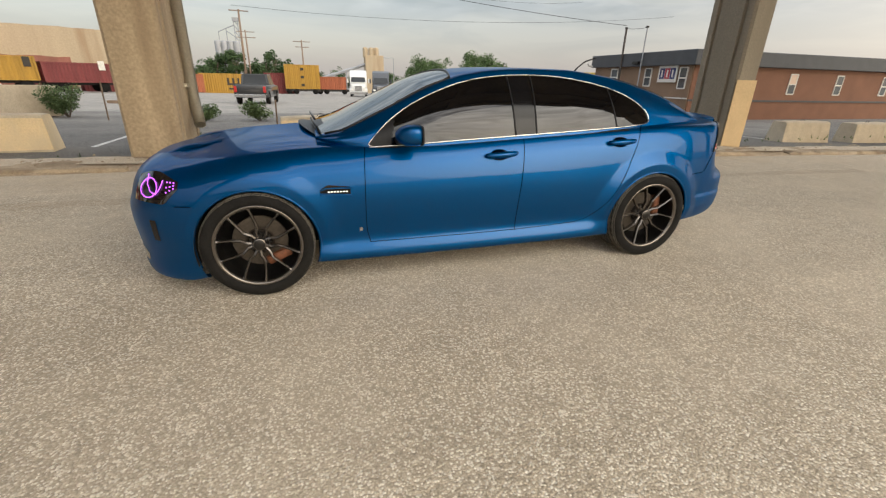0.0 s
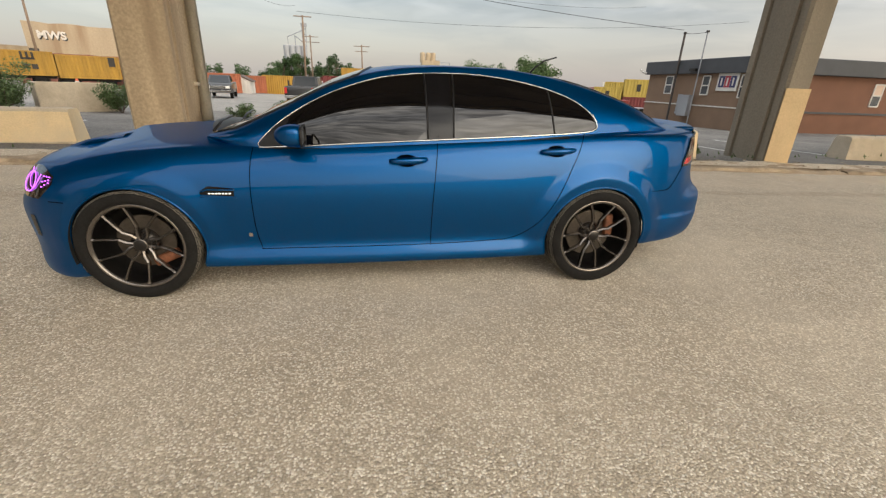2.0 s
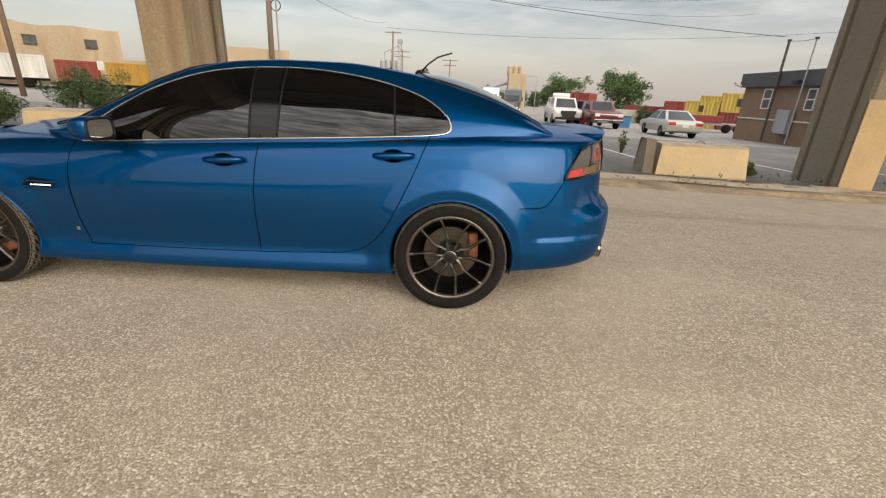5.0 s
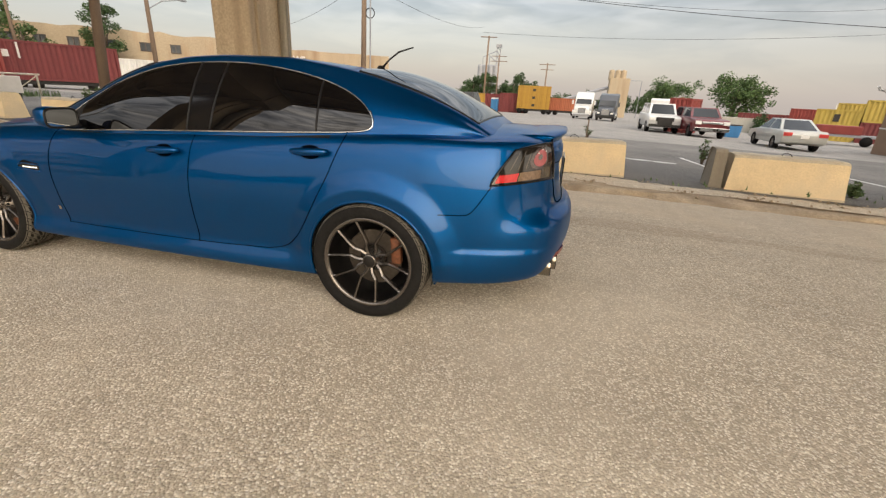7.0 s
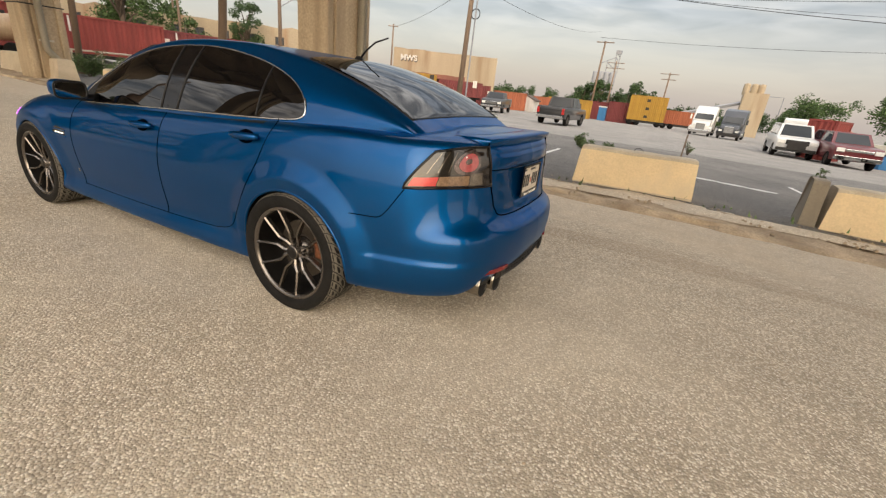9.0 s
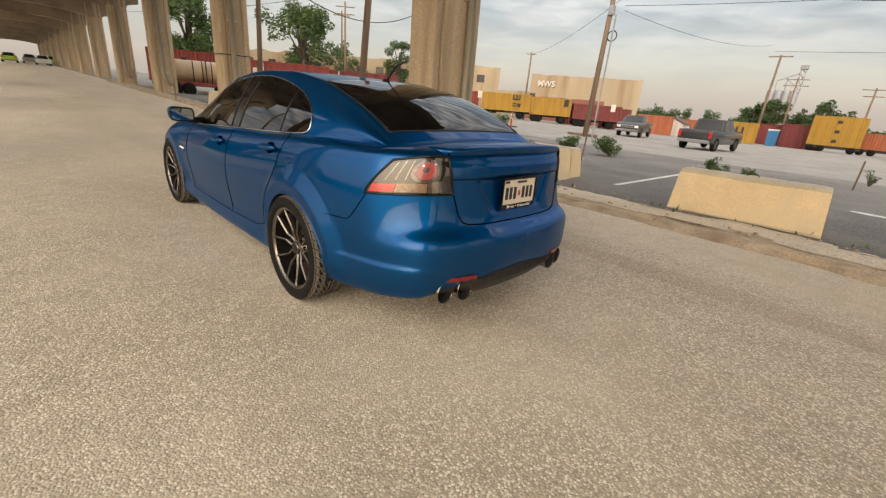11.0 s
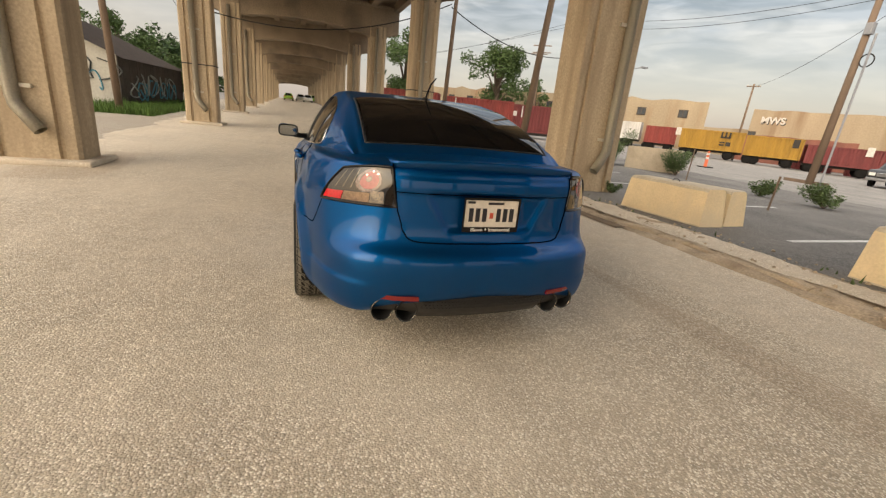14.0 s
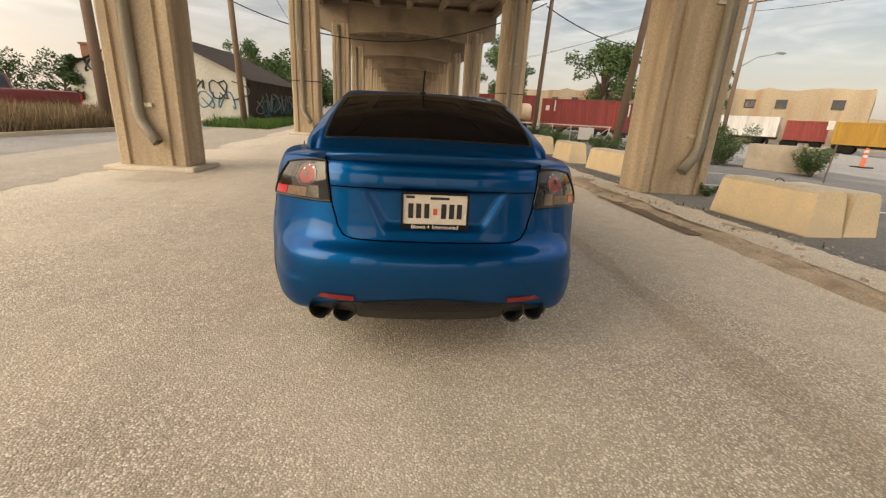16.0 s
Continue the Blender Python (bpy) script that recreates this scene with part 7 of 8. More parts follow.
for sgn in (0, 1):
    bm = bmesh.new()
    ya, yb = (gy1 + 0.35, (gy0 + gy1) / 2) if sgn else (gy0 - 0.35, (gy0 + gy1) / 2)
    za = ze - 0.16
    v = [bm.verts.new(p) for p in ((gx0 + 0.25, ya, za), (gx1 - 0.25, ya, za), (gx1 - 0.25, yb, zp + 0.03), (gx0 + 0.25, yb, zp + 0.03))]
    bm.faces.new(v)
    bmesh.ops.solidify(bm, geom=bm.faces[:], thickness=0.12)
    part("roof", bm, M["shingle"], gh, "brown shingle roof slope")
for k in range(30):
    part("board", one_box(gx0 - 0.13 - 0.26 * k, gy1 + 0.02, 1.15, 0.245, 0.05 + 0.012 * (k % 3), 2.3), M["dark_boards"], gh)
chm = part("chimney", one_box(-19.4, -16.5, 2.95, 0.5, 0.5, 1.2), M["red_wall"], gh, "brick chimney")
part("cap", one_box(-19.4, -16.5, 3.6, 0.6, 0.6, 0.1), M["red_wall"], chm)
wv = part("window", one_box(gx0 + 0.02, -15.2, 1.65, 0.05, 1.1, 0.9), M["spray_dark"], gh, "dark boarded window")
for k in range(4):
    part("slat", one_box(gx0 + 0.05, -15.2, 1.3 + 0.23 * k, 0.02, 1.1, 0.05), M["pale_mark"], wv)
scrawl(gh, (gx0 + 0.03, -16.4, 2.55), (0, 1, 0), 0.85, 5, "spray_dark", 11, 0.8, 0.05)
scrawl(gh, (gx0 + 0.03, -12.8, 1.7), (0, 1, 0), 1.1, 4, "spray_dark", 12, 0.9, 0.035)
scrawl(gh, (gx0 + 0.03, -12.2, 1.2), (0, 1, 0), 1.0, 3, "spray_blue", 17, 0.9, 0.03)
scrawl(gh, (-19.4, gy1 + 0.07, 1.1), (-1, 0, 0), 1.2, 5, "spray_grey", 13, 0.9, 0.035)
scrawl(gh, (-20.2, gy1 + 0.07, 0.9), (-1, 0, 0), 1.3, 4, "spray_blue", 14, 0.7, 0.04)

gr = thing("green_gabled_shed", Matrix.Translation((15.0, 54.0, 0.09)) @ pose(0, 0, 0, 0, 0, -12), "pale green gabled shed with an orange roof edge", "building")
M["pale_green"] = mat("pale_green_wall", (0.40, 0.50, 0.42), 0.8, vary=0.1, scale=1)
bm = slab([(-2.4, 0), (2.4, 0), (2.4, 1.9), (0, 3.1), (-2.4, 1.9)], 5.0, 0)
part("wall", bm, M["pale_green"], gr)
for sg in (-1, 1):
    part("roof_edge", tube(bmesh.new(), [(sg * 2.6, -2.55, 1.85), (0, -2.55, 3.18)], 0.09, 6), M["c_rust"], gr, "orange roof edge")
# the wall is unbroken; a dark slab gives the shade of the doorway
part("door", one_box(0.9, -2.52, 0.9, 1.9, 0.06, 1.8), M["dark_boards"], gr, "dark slab for the shade inside the open doorway")
make_hall("white_annex", (17.3, 51.4), (21.8, 50.2), 4, 1.55, "pale_wall", "low white wall beside the green shed", [], parapet=0.05)

# concrete plant and grain elevator in the distance
cp = thing("concrete_plant", Matrix.Translation((14.2, 128, 0)), "tan concrete plant tower with an inclined conveyor", "building")
part("tower", one_box(0.8, 0, 5.0, 5.0, 5.0, 10.0), M["tan_wall2"], cp)
for k in (-1.4, 0.2, 1.6):
    part("silo", lathe(bmesh.new(), [(0.0, 12.2), (0.7, 12.0), (0.75, 11.6), (0.75, 9.5)], 14, "z", (k, 0, 0)), M["tan_wall2"], cp, "", True)
part("conveyor", tube(bmesh.new(), [(-17, 0, 2.8), (-1.7, 0, 7.6)], 0.45, 6), M["grey_steel"], cp, "inclined conveyor")
for k in (-12, -7):
    part("strut", tube(bmesh.new(), [(k, 0, 0), (k, 0, 2.8 + (k + 17) * 0.31)], 0.15, 6), M["grey_steel"], cp)
part("lamp_arm", tube(bmesh.new(), [(6.5, 0, 0), (6.5, 0, 9.6), (3.0, 0, 9.6)], 0.12, 6), M["grey_steel"], cp)
ge = thing("grain_elevator", Matrix.Translation((-37.0, 216, 0)) @ Matrix.Diagonal((0.9, 0.9, 0.93, 1)), "grey grain elevator with silos and a headhouse frame", "building")
for k in (-4.0, -1.2, 1.6, 4.4):
    part("silo", lathe(bmesh.new(), [(0, 20.5), (1.5, 20.2), (1.55, 19.5), (1.55, 0)], 20, "z", (k, 0, 0)), M["grey_steel"], ge, "", True)
for (x0, z0, x1, z1) in ((0.5, 20, 0.5, 25), (4.2, 20, 4.2, 29), (6.0, 20, 6.0, 29), (4.2, 24.5, 6.0, 22), (4.2, 27, 6.0, 24.5), (4.2, 22, 6.0, 20), (4.2, 29, 6.0, 27), (0.5, 24.5, 4.2, 22), (-3, 20, -3, 24), (-3, 24, 4.2, 27)):
    part("frame_bar", tube(bmesh.new(), [(x0, 0, z0), (x1, 0, z1)], 0.22, 5), M["grey_steel"], ge)
part("headhouse", one_box(5.1, 0, 29.3, 2.6, 2.2, 1.5), M["grey_steel"], ge)

pt = thing("portable_toilet", Matrix.Translation((-9.5, 72, 0.09)), "blue portable toilet with a white roof", "portable toilet")
part("cabin", one_box(0, 0, 1.0, 1.1, 1.1, 2.0, bevel=0.03), M["c_blue"], pt)
part("roof", one_box(0, 0, 2.08, 1.15, 1.15, 0.2, bevel=0.06), M["c_white"], pt)
wb = thing("small_white_shed", Matrix.Translation((-17.5, 58.5, 0.09)), "small white shed beside the containers", "shed")
part("cabin", slab([(-1.3, 0), (1.3, 0), (1.3, 1.5), (0, 2.1), (-1.3, 1.5)], 2.2, 0), M["c_white"], wb)
part("roof", slab([(-1.5, 1.45), (0, 2.14), (1.5, 1.45), (1.5, 1.53), (0, 2.24), (-1.5, 1.53)], 2.4, 0), M["shingle"], wb)
db = thing("blue_skip", pose(13.9, 33.0, 0.09, 0, 0, 20) @ Matrix.Diagonal((0.65, 0.65, 0.8, 1)), "blue steel skip with a dark lid", "skip")
part("bin", slab([(-0.8, 0.0), (0.8, 0.0), (0.95, 1.0), (-0.95, 1.0)], 1.2, 0.03), M["c_blue"], db)
part("lid", one_box(0, 0, 1.05, 1.9, 1.25, 0.08), M["black_steel"], db)
fb_ = thing("flatbed_trailer", pose(21.0, 33.0, 0.09, 0, 0, -20), "small flatbed trailer with a red box", "trailer")
part("bed", one_box(0, 0, 0.62, 4.4, 1.6, 0.14), M["grey_steel"], fb_)
part("load", one_box(-0.6, 0, 0.98, 2.4, 1.3, 0.56, bevel=0.04), M["c_red"], fb_)
for wx in (0.9, 1.7):
    part("wheel", lathe(bmesh.new(), [(0, -0.1), (0.3, -0.1), (0.33, 0), (0.3, 0.1), (0, 0.1)], 18, "y", (wx, -0.85, 0.33)), M["rubber"], fb_, "", True)

# ---- poles and wires ----
M["wood"] = mat("weathered_pole", (0.19, 0.135, 0.095), 0.9, vary=0.25, scale=3, fine=40, streak=True)
M["cable"] = mat("black_cable", (0.012, 0.012, 0.013), 0.6, vary=0)


def make_pole(x, y, h, r=0.13, lean=(0, 0), arms=(), lab="weathered wooden utility pole", mt="wood", extra=None, z=0.0):
    p = thing("utility_pole", Matrix.Translation((x, y, z)), lab, "pole", "utility poles")
    top = (lean[0], lean[1], h)
    part("shaft", tube(bmesh.new(), [(0, 0, 0), (lean[0] * .5, lean[1] * .5, h * .5), top], [r, r * .88, r * .72], 10), M[mt], p, "", True)
    for u, w, a in arms:
        c = Vector((lean[0] * u, lean[1] * u, h * u))
        d = Vector((math.cos(a), math.sin(a), 0)) * (w / 2)
        arm = part("crossarm", tube(bmesh.new(), [c - d, c + d], max(0.05, r * 0.42), 6), M[mt], p)
        for s in (-0.9, -0.45, 0.45, 0.9):
            q = c + d * s
            part("insulator", lathe(bmesh.new(), [(0, 0.16), (0.05, 0.14), (0.035, 0.07), (0.05, 0.0)], 8, "z", q), M["pale_mark"], arm)
    return p


mp = make_pole(-9.85, 24.0, 10.2, 0.18, (0.25, 0.1), ((0.86, 2.2, 0.4),), "tall weathered utility pole with a cable coil")
part("cable_coil", tube(bmesh.new(), [(0.55 + 0.28 * math.cos(t), 0.05, 5.9 + 0.28 * math.sin(t)) for t in np.linspace(0, 6.28, 20, endpoint=False)], 0.03, 6, closed=True), M["cable"], mp, "hanging cable coil", True)
part("conduit", tube(bmesh.new(), [(0.55, -0.1, 0.1), (0.62, -0.05, 7.0)], 0.05, 6), M["grey_steel"], mp)
part("junction_box", one_box(0.28, 0, 7.25, 0.3, 0.3, 0.5, bevel=0.03), M["grey_steel"], mp)
part("base_rail", one_box(-0.3, 0.2, 0.16, 2.0, 0.25, 0.18), M["wood"], mp)
make_pole(-10.9, 7.2, 8.5, 0.14, (0.25, 0.55), (), "leaning weathered utility pole beside the viaduct")
lampost = make_pole(-23.3, 20.4, 9.5, 0.14, (0.1, 0.0), ((0.93, 1.8, 0.5),), "weathered utility pole with a cobra-head street lamp")
part("lamp_arm", tube(bmesh.new(), [(0.05, 0.05, 5.2), (0.5, 0.7, 5.75), (1.1, 1.45, 5.95)], 0.035, 6), M["grey_steel"], lampost)
part("lamp_head", one_box(1.2, 1.6, 5.95, 0.22, 0.5, 0.12, Matrix.Identity(4), bevel=0.03), M["grey_steel"], lampost)
make_pole(-18.0, 6.15, 8.4, 0.12, (0.1, 0.25), (), "slim weathered utility pole behind the viaduct")
make_pole(-11.3, 70.8, 11.4, 0.17, (0.2, 0), ((0.985, 2.6, 0.1),))
make_pole(-3.9, 117, 12.0, 0.2, (0, 0), ((0.97, 4.0, 0.0), (0.87, 3.2, 0.0)))
make_pole(-16.6, 118, 13.6, 0.2, (0, 0), ((0.97, 4.0, 0.0), (0.88, 4.4, 0.0)))
make_pole(-31.0, 44.0, 8.0, 0.12, (0.1, 0), ((0.97, 1.2, 0.5),))
make_pole(-17.2, -8.05, 9.5, 0.14, (0.1, -0.3), ((0.62, 0.4, 1.2),), "weathered utility pole by the graffitied house")
make_pole(-12.3, -11.04, 10.0, 0.18, (-0.2, -0.2), (), "thick leaning wooden utility pole by the grass")
make_pole(-24.5, -7.0, 5.2, 0.10, (0.1, 0), ((0.97, 0.5, 0.3),))
make_pole(-46.0, 27.0, 11.0, 0.14, (0, 0), ((0.95, 2.2, 0.9), (0.88, 2.2, 0.9)))
make_pole(-52.0, 30.0, 11.0, 0.14, (0, 0), ((0.95, 2.2, 0.9),))
def make_wire(a, b, sag, r=0.012, lab="thin black overhead wire", name="overhead_wire"):
    a, b = Vector(a), Vector(b)
    n = 24
    pts = [a + (b - a) * (k / n) - Vector((0, 0, sag * 4 * (k / n) * (1 - k / n))) for k in range(n + 1)]
    ob = part(name, tube(bmesh.new(), pts, r, 5), M["cable"])
    return tagged(ob, lab, "cable", "overhead wires")


make_wire((-17.4, -9.5, 5.9), (-18.0, 6.15, 6.4), 1.95, 0.026, "thick black cable hanging under the viaduct")
make_wire((-18.0, 6.15, 6.4), (-23.2, 20.4, 7.4), 1.62, 0.026, "thick black cable hanging beside the viaduct")
for k, (bx, by, bz, sg) in enumerate(((38, 60, 13.5, 1.2), (16.0, 19.35, 4.75, 0.45), (40, 48, 14.0, 1.3), (-12.0, 70.8, 12.2, 0.8), (-23.2, 20.4, 9.0, 0.4), (-23.2, 20.4, 8.5, 0.4), (-31, 44, 7.7, 0.5))):
    make_wire((-9.65, 24.1, 8.8 - 0.35 * (k % 4)), (bx, by, bz), sg, 0.013)
make_wire((-12.0, 70.8, 12.2), (60, 66, 14), 1.5, 0.02)
make_wire((18.0, 20.82, 4.48), (17.95, 18.97, 4.38), 0.05, 0.012, name="service_wire")
make_wire((-17.1, -8.3, 9.2), (-24.4, -7.0, 5.0), 0.3, 0.012)
make_wire((-17.1, -8.3, 9.0), (-12.5, -11.2, 9.6), 0.2, 0.012)
make_wire((-60, 6, 7.2), (-23.2, 20.4, 8.8), 0.6, 0.013)
make_wire((-60, 9, 7.6), (-23.2, 20.4, 9.2), 0.6, 0.013)

# ---- delineators, posts and planter ----
M["orange"] = mat("orange_plastic", (0.62, 0.12, 0.035), 0.5, vary=0.15, scale=5)
for k, (xx, yy) in enumerate((((-14.6, 22.4)),)):
    c = thing("delineator", Matrix.Translation((xx, yy, 0.09)), "orange and white delineator post on a black base", "traffic cone", "delineators")
    part("base", one_box(0, 0, 0.03, 0.62, 0.62, 0.06, bevel=0.01), M["black_steel"], c)
    part("post", lathe(bmesh.new(), [(0.0, 0.95), (0.05, 0.95), (0.075, 0.85), (0.10, 0.06), (0.16, 0.06)], 16, "z"), M["orange"], c, "", True)
    for zz in (0.55, 0.78):
        part("band", lathe(bmesh.new(), [(0.092, -0.06), (0.096, -0.06), (0.086, 0.06), (0.082, 0.06)], 16, "z", (0, 0, zz)), M["pale_mark"], c)
pln = thing("concrete_planter", pose(-9.8, 13.5, 0.088, 0, 0, 38) @ Matrix.Diagonal((1.0, 1.1, 1.35, 1)), "weathered grey concrete trough with shrubs growing round it", "planter")
bm = bmesh.new()
for s_ in ((0, -0.55, 0.33, 2.0, 0.12, 0.66), (0, 0.55, 0.33, 2.0, 0.12, 0.66), (-0.95, 0, 0.33, 0.12, 0.98, 0.66), (0.95, 0, 0.33, 0.12, 0.98, 0.66), (0, 0, 0.2, 1.8, 1.0, 0.4)):
    box(bm, *s_)
part("trough", bm, M["block"], pln)
for xx, yy, h in ((-1.9, 9.0, 0.75), (3.55, 13.2, 0.75), (-6.9, 12.2, 1.1), (-20.3, 3.6, 0.8)):
    p = thing("steel_post", Matrix.Translation((xx, yy, 0.088)), "thin rusty steel post", "post", "steel posts")
    part("shaft", tube(bmesh.new(), [(0, 0, 0), (0.02, 0.03, h)], 0.022, 8), M["wood"], p)

# guard frame and white cabinet by the rail wagons
ra = thing("steel_railing", pose(-19.6, 8.2, 0.0, 0, 0, 70), "rusty steel railing with cross braces", "railing")
for k in range(6):
    part("post", tube(bmesh.new(), [(-2.5 + k, 0, 0), (-2.5 + k, 0, 0.95)], 0.035, 6), M["steel_pipe"], ra)
    if k < 5:
        part("brace", tube(bmesh.new(), [(-2.5 + k, 0, 0.1), (-1.5 + k, 0, 0.9)], 0.022, 6), M["steel_pipe"], ra)
part("rail", tube(bmesh.new(), [(-2.6, 0, 0.95), (2.6, 0, 0.95)], 0.035, 6), M["steel_pipe"], ra)
cab = thing("white_cabinet", pose(-17.8, 8.9, 0.0, 0, 0, 70), "small white equipment cabinet on legs", "cabinet")
part("case", one_box(0, 0, 0.62, 0.75, 0.4, 0.6, bevel=0.02), M["white_frame"], cab)
for wx in (-0.3, 0.3):
    part("leg", one_box(wx, 0, 0.16, 0.06, 0.06, 0.32), M["black_steel"], cab)


# ---- plants ----
def leaf_mat(name, c):
    return mat(name, c, 0.7, vary=0.25, scale=0.8, fine=4, island=0.45, spec=0.2)


M["leaf"] = leaf_mat("leaves", (0.075, 0.120, 0.042))
M["leaf_dark"] = leaf_mat("dark_leaves", (0.050, 0.085, 0.032))
M["weed"] = leaf_mat("weed_leaves", (0.10, 0.145, 0.060))
M["dry"] = leaf_mat("dry_grass", (0.22, 0.16, 0.088))
M["grass"] = leaf_mat("green_grass", (0.085, 0.15, 0.035))
M["bark"] = mat("bark", (0.10, 0.075, 0.055), 0.95, vary=0.3, scale=8, fine=60, streak=True)


def leaves(clumps, size, n, q, flat=0.35):
    """Many small bent leaves scattered through round clumps (x, y, z, radius)."""
    V, F = [], []
    wsum = sum(c[3]**2 for c in clumps)
    for cx, cy, cz, r in clumps:
        for _ in range(max(6, int(n * r * r / wsum))):
            d = Vector((q.gauss(0, 1), q.gauss(0, 1), q.gauss(0, 1) * 0.8))
            d = d.normalized() * r * (q.random()**0.4)
            p = Vector((cx, cy, cz)) + d
            a = Vector((q.uniform(-1, 1), q.uniform(-1, 1), q.uniform(-0.6, 0.6))).normalized()
            b = a.cross(Vector((q.uniform(-1, 1), q.uniform(-1, 1), q.uniform(-1, 1)))).normalized()
            s = size * q.uniform(0.5, 1.3)
            i = len(V)
            V += [p - a * s, p + b * s * 0.45, p + a * s, p - b * s * 0.45]
            F.append((i, i + 1, i + 2, i + 3))
    return V, F


def leaf_part(name, V, F, mt, parent, label=""):
    me = bpy.data.meshes.new(name)
    me.from_pydata([tuple(v) for v in V], [], F)
    me.materials.append(M[mt])
    ob = new(name, me)
    ob.parent = parent
    return tagged(ob, label, kind="stuff")


def make_tree(x, y, h, r, seed, base=0.25, n=5200, size=0.22, mt="leaf", lab="broad green tree with an uneven crown", z=0.0, tall=1.0):
    q = random.Random(seed)
    t = thing("tree", Matrix.Translation((x, y, z)), lab, "tree", "trees")
    bm = bmesh.new()
    tube(bm, [(0, 0, 0), (0.02 * h, 0, h * 0.25), (0.0, 0.03 * h, h * 0.5), (0.03 * h, 0, h * 0.8)], [0.035 * h, 0.028 * h, 0.02 * h, 0.006 * h], 8)
    clumps = []
    for k in range(15):
        a, u = q.uniform(0, 6.28), q.random()
        zz = h * (base + (0.93 - base) * u)
        reach = r * (0.35 + 0.65 * math.sin(math.pi * (0.12 + 0.8 * u))) * q.uniform(0.45, 0.85)
        e = Vector((math.cos(a) * reach, math.sin(a) * reach, zz))
        tube(bm, [(0, 0, zz * 0.55), e * 0.5 + Vector((0, 0, zz * 0.36)), e], [0.014 * h, 0.008 * h, 0.003 * h], 5)
        clumps.append((e.x, e.y, e.z, r * q.uniform(0.24, 0.42)))
        for _ in range(2):
            clumps.append((e.x + q.gauss(0, r * 0.22), e.y + q.gauss(0, r * 0.22), e.z + q.gauss(0, r * 0.20), r * q.uniform(0.13, 0.26)))
    part("trunk", bm, M["bark"], t, "", True)
    leaf_part("crown", *leaves(clumps, size * 0.72, int(n * 1.7), q), mt, t, "dense green leaves")
    return t


make_tree(22.0, 59.5, 6.4, 3.5, 1, 0.30)
make_tree(17.2, 72.0, 6.0, 3.6, 2, 0.30)
make_tree(22.3, 49.6, 1.7, 1.5, 3, 0.12, 2200, 0.16, "leaf_dark", "low dark bush beside the containers")
for k in range(9):
    make_tree(-31 + 2.9 * k, 155 + 3 * math.sin(k * 2.1), 9.5 + 2.2 * math.sin(k * 1.3), 4.0, 30 + k, 0.15, 2200, 0.45, "leaf_dark", "distant green tree in a row")
for k in range(16):
    make_tree(-150 + 13.5 * k, 330 + 12 * math.sin(k * 1.9), 9 + 2.5 * math.sin(k * 2.3), 9.0, 50 + k, 0.1, 1400, 0.9, "leaf_dark", "far tree on the horizon")
make_tree(-54.5, 12.0, 11.5, 3.6, 4, 0.28, 6500, 0.26)
make_tree(-50.5, 23.6, 10.2, 4.0, 5, 0.28, 6500, 0.26)
make_tree(-46.5, 27.8, 5.4, 2.4, 7, 0.25, 3500, 0.2)
make_tree(-44.0, 33.5, 8.0, 1.9, 9, 0.35, 3000, 0.18, "leaf_dark", "narrow dark tree before the warehouse")
make_tree(-38.3, -14.5, 5.8, 2.6, 10, 0.35, 4500, 0.2)
make_tree(-21.5, -18.1, 3.0, 1.0, 12, 0.1, 2200, 0.16, "leaf_dark", "dark ivy-like tree beside the house")
make_tree(-30.0, -8.0, 3.4, 1.5, 13, 0.15, 2600, 0.14, "leaf", "small green tree beside the road")
make_tree(-57.0, 31.5, 7.5, 3.2, 14, 0.2, 3500, 0.24)
for k in range(7):
    make_tree(-62 - 9 * k, -22 + 2 * math.sin(k), 6.5 + math.sin(k * 2), 4.5, 80 + k, 0.1, 1500, 0.5, "leaf_dark", "far green tree beside the road")


for k, (xx, yy) in enumerate(((-36.0, -34.0), (-40.0, -32.5), (-33.0, -33.5), (-45.0, -30.0))):
    make_tree(xx, yy, 3.4 + 0.5 * (k % 2), 2.6, 120 + k, 0.05, 1400, 0.2, "leaf_dark", "dense green bush behind the grass bank")


def make_shrub(x, y, h, r, seed, n=900, size=0.036, mt="weed", lab="leafy green weed growing from the ground", z=0.088):
    q = random.Random(seed)
    s = thing("shrub", Matrix.Translation((x, y, z)), lab, "shrub", "weeds and shrubs")
    bm = bmesh.new()
    clumps = []
    for k in range(9):
        a = q.uniform(0, 6.28)
        e = Vector((math.cos(a) * r * q.uniform(0.2, 0.9), math.sin(a) * r * q.uniform(0.2, 0.9), h * q.uniform(0.45, 1.0)))
        tube(bm, [(0.02 * math.cos(a), 0.02 * math.sin(a), 0), e * 0.55, e], [0.012, 0.008, 0.004], 5)
        for u in (0.45, 0.7, 0.95):
            clumps.append((e.x * u, e.y * u, e.z * u, r * q.uniform(0.16, 0.32)))
    part("stems", bm, M["bark"], s)
    leaf_part("leaves", *leaves(clumps, size, int(n * 2.4), q), mt, s)
    return s


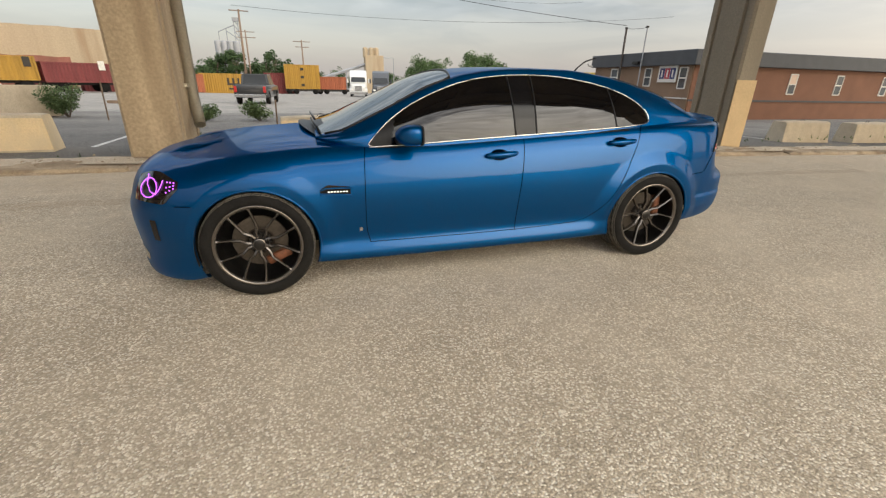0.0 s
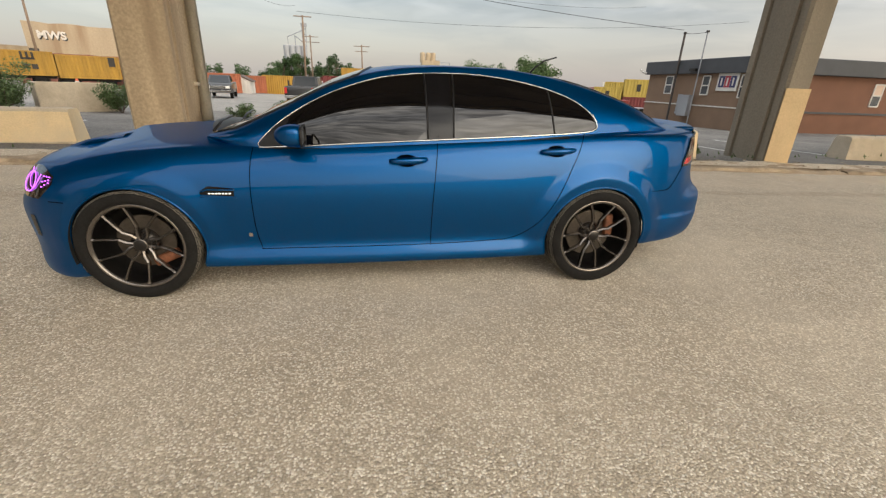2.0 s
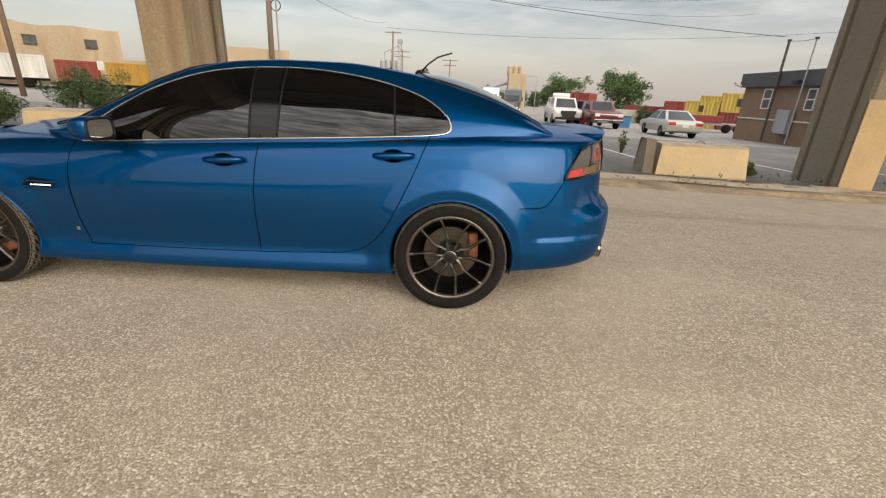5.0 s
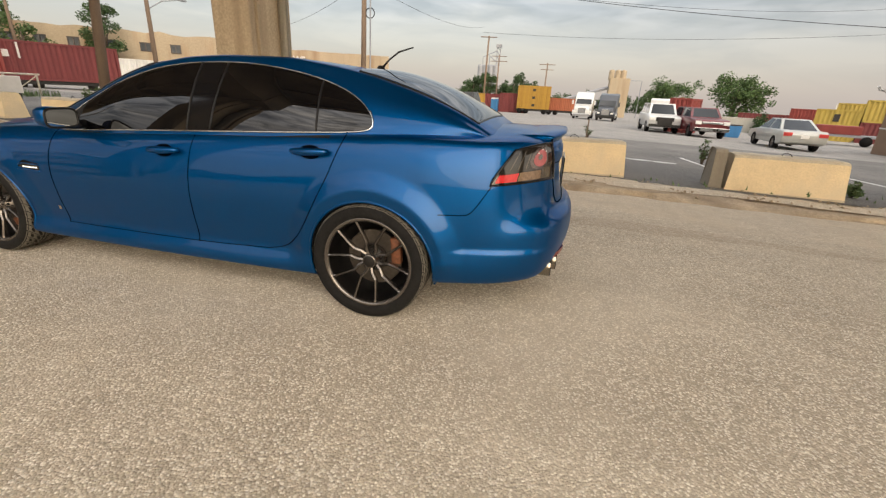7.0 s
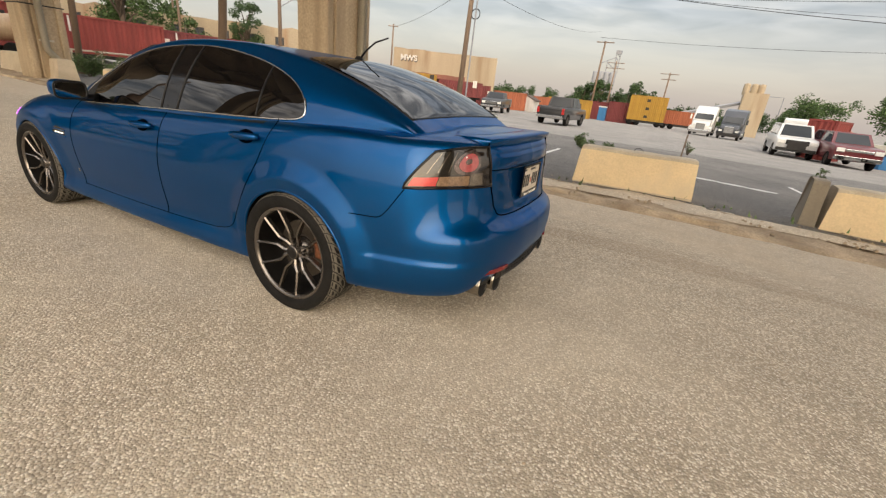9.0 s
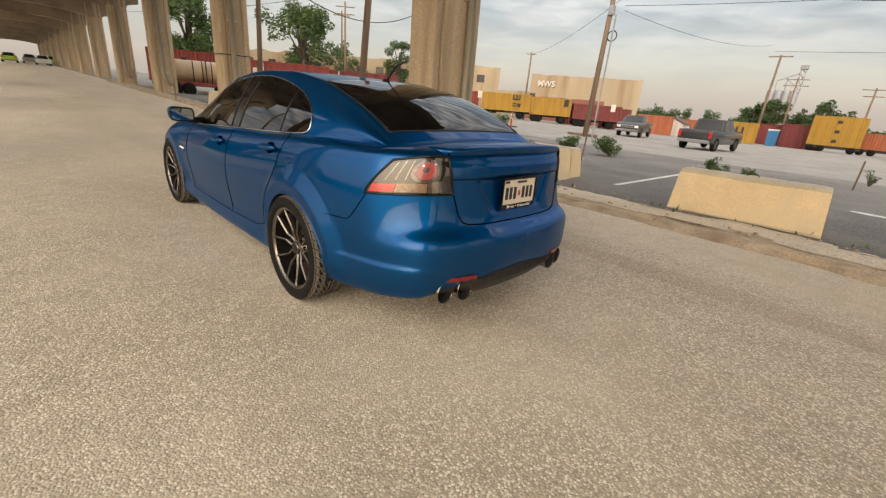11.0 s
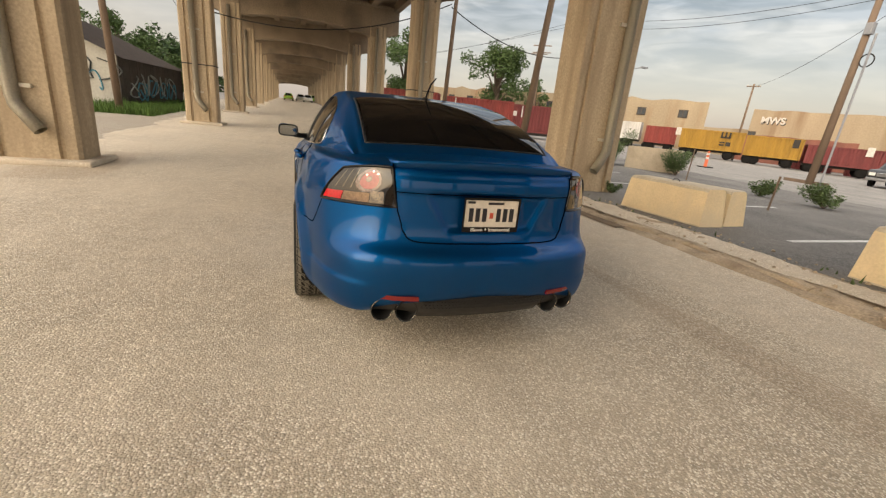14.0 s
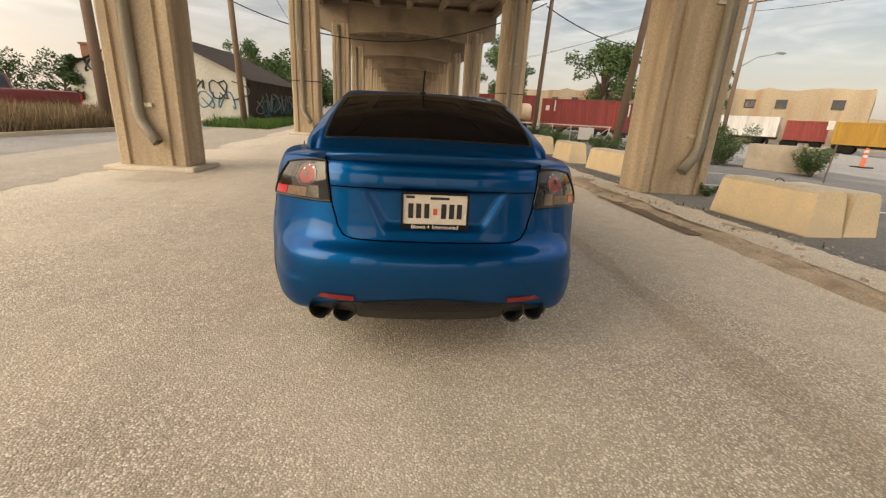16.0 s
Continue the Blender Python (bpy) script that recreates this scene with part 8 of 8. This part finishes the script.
for k, (xx, yy, h, r, n) in enumerate(((-11.2, 12.3, 1.6, 1.15, 3000), (-10.6, 11.6, 1.2, 0.9, 2200), (-8.3, 13.2, 0.95, 0.75, 1800), (-11.9, 11.8, 1.4, 1.0, 2400), (-4.3, 12.2, 0.55, 0.55, 1000), (-2.65, 12.3, 0.6, 0.6, 1100),
                                       (5.95, 8.5, 0.6, 0.22, 110), (2.3, 6.2, 0.40, 0.3, 350), (3.1, 5.6, 0.62, 0.16, 260), (2.7, 5.5, 0.28, 0.25, 300), (3.8, 15.8, 0.5, 0.2, 80), (-9.2, 6.6, 0.8, 0.7, 1700), (-8.0, 7.0, 0.55, 0.5, 1000),
                                       (10.2, 6.4, 0.35, 0.45, 600), (13.9, 6.2, 0.4, 0.4, 600), (-3.0, 5.6, 0.22, 0.2, 250), (0.8, 11.2, 0.45, 0.4, 500), (1.5, 11.6, 0.25, 0.3, 260), (7.2, 5.2, 0.25, 0.22, 260), (-13.5, 6.0, 0.8, 0.8, 1500), (-16.5, 6.3, 0.9, 0.9, 1600))):
    make_shrub(xx, yy, h, r, 100 + k, n)


def bank_edge(x):
    """The line of the kerb along the grass bank."""
    return -10.92 - 0.2 * (x + 8.46)


def grass_patch(name, poly_x, poly_y, n, h, mt, seed, lab, z=0.0, edge=None):
    """Blades of grass; with an edge, the depths are counted from that line."""
    q = random.Random(seed)
    V, F = [], []
    for _ in range(n):
        x, y = q.uniform(*poly_x), q.uniform(*poly_y)
        zz = z
        if edge:
            y = edge(x) - (y if y > 0.5 else 0.15 + 0.5 * y)
        if edge or name == "green_grass":
            zz = z + rise(x, y)
        a, w, hh = q.uniform(0, 6.28), 0.018, h * q.uniform(0.4, 1.2) * (0.6 + 0.6 * abs(noise.noise((x * 0.7, y * 0.7, seed))))
        dx, dy = math.cos(a) * w, math.sin(a) * w
        lx, ly = q.gauss(0, 0.25) * hh, q.gauss(0, 0.25) * hh
        i = len(V)
        V += [(x - dx, y - dy, zz), (x + dx, y + dy, zz), (x + lx, y + ly, zz + hh)]
        F.append((i, i + 1, i + 2))
    me = bpy.data.meshes.new(name)
    me.from_pydata(V, [], F)
    me.materials.append(M[mt])
    return tagged(new(name, me), lab, "grass", "", "stuff")


grass_patch("dry_grass", (-16.5, -3.0), (0, 6), 30000, 0.95, "dry", 1, "tall dry brown grass bank beside the road", 0.06, bank_edge)
grass_patch("weedy_grass", (-16.5, -3.5), (0, 5), 5000, 0.5, "weed", 5, "green weeds among the dry grass", 0.06, bank_edge)
grass_patch("green_grass", (-32, -16.3), (-9.2, -6.2), 14000, 0.5, "grass", 2, "strip of green grass along the house wall", 0.0)
grass_patch("verge_weeds", (-14, 16), (4.2, 4.7), 160, 0.10, "weed", 3, "sparse green weeds along the verge", 0.085)
grass_patch("rail_weeds", (-34, -18), (5.8, 11.0), 7000, 0.35, "weed", 4, "rough green weeds by the rail wagons", 0.0)
for name, lo, hi, z, mt, lab, cat in (("grass_bank", 0.16, 60.0, 0.06, "dirt", "brown earth of the grass bank", "ground"), ("grass_kerb", 0.0, 0.18, 0.11, "block", "grey concrete kerb along the grass bank", "kerb")):
    bm = bmesh.new()
    rows = []
    for x in range(-60, 1, 3):
        e = bank_edge(max(x, -16)) + (0.0 if x >= -16 else 0.28 * (x + 16))
        rows.append([bm.verts.new((x, e - d, z + rise(x, -20) - 0.25 * low)) for d, low in ((lo, 1), (lo, 0), (hi, 0))])
    for A, B in zip(rows, rows[1:]):
        for k in range(2):
            bm.faces.new((A[k], B[k], B[k + 1], A[k + 1]))
    bmesh.ops.recalc_face_normals(bm, faces=bm.faces)
    tagged(part(name, bm, M[mt]), lab, cat, "", "structure")

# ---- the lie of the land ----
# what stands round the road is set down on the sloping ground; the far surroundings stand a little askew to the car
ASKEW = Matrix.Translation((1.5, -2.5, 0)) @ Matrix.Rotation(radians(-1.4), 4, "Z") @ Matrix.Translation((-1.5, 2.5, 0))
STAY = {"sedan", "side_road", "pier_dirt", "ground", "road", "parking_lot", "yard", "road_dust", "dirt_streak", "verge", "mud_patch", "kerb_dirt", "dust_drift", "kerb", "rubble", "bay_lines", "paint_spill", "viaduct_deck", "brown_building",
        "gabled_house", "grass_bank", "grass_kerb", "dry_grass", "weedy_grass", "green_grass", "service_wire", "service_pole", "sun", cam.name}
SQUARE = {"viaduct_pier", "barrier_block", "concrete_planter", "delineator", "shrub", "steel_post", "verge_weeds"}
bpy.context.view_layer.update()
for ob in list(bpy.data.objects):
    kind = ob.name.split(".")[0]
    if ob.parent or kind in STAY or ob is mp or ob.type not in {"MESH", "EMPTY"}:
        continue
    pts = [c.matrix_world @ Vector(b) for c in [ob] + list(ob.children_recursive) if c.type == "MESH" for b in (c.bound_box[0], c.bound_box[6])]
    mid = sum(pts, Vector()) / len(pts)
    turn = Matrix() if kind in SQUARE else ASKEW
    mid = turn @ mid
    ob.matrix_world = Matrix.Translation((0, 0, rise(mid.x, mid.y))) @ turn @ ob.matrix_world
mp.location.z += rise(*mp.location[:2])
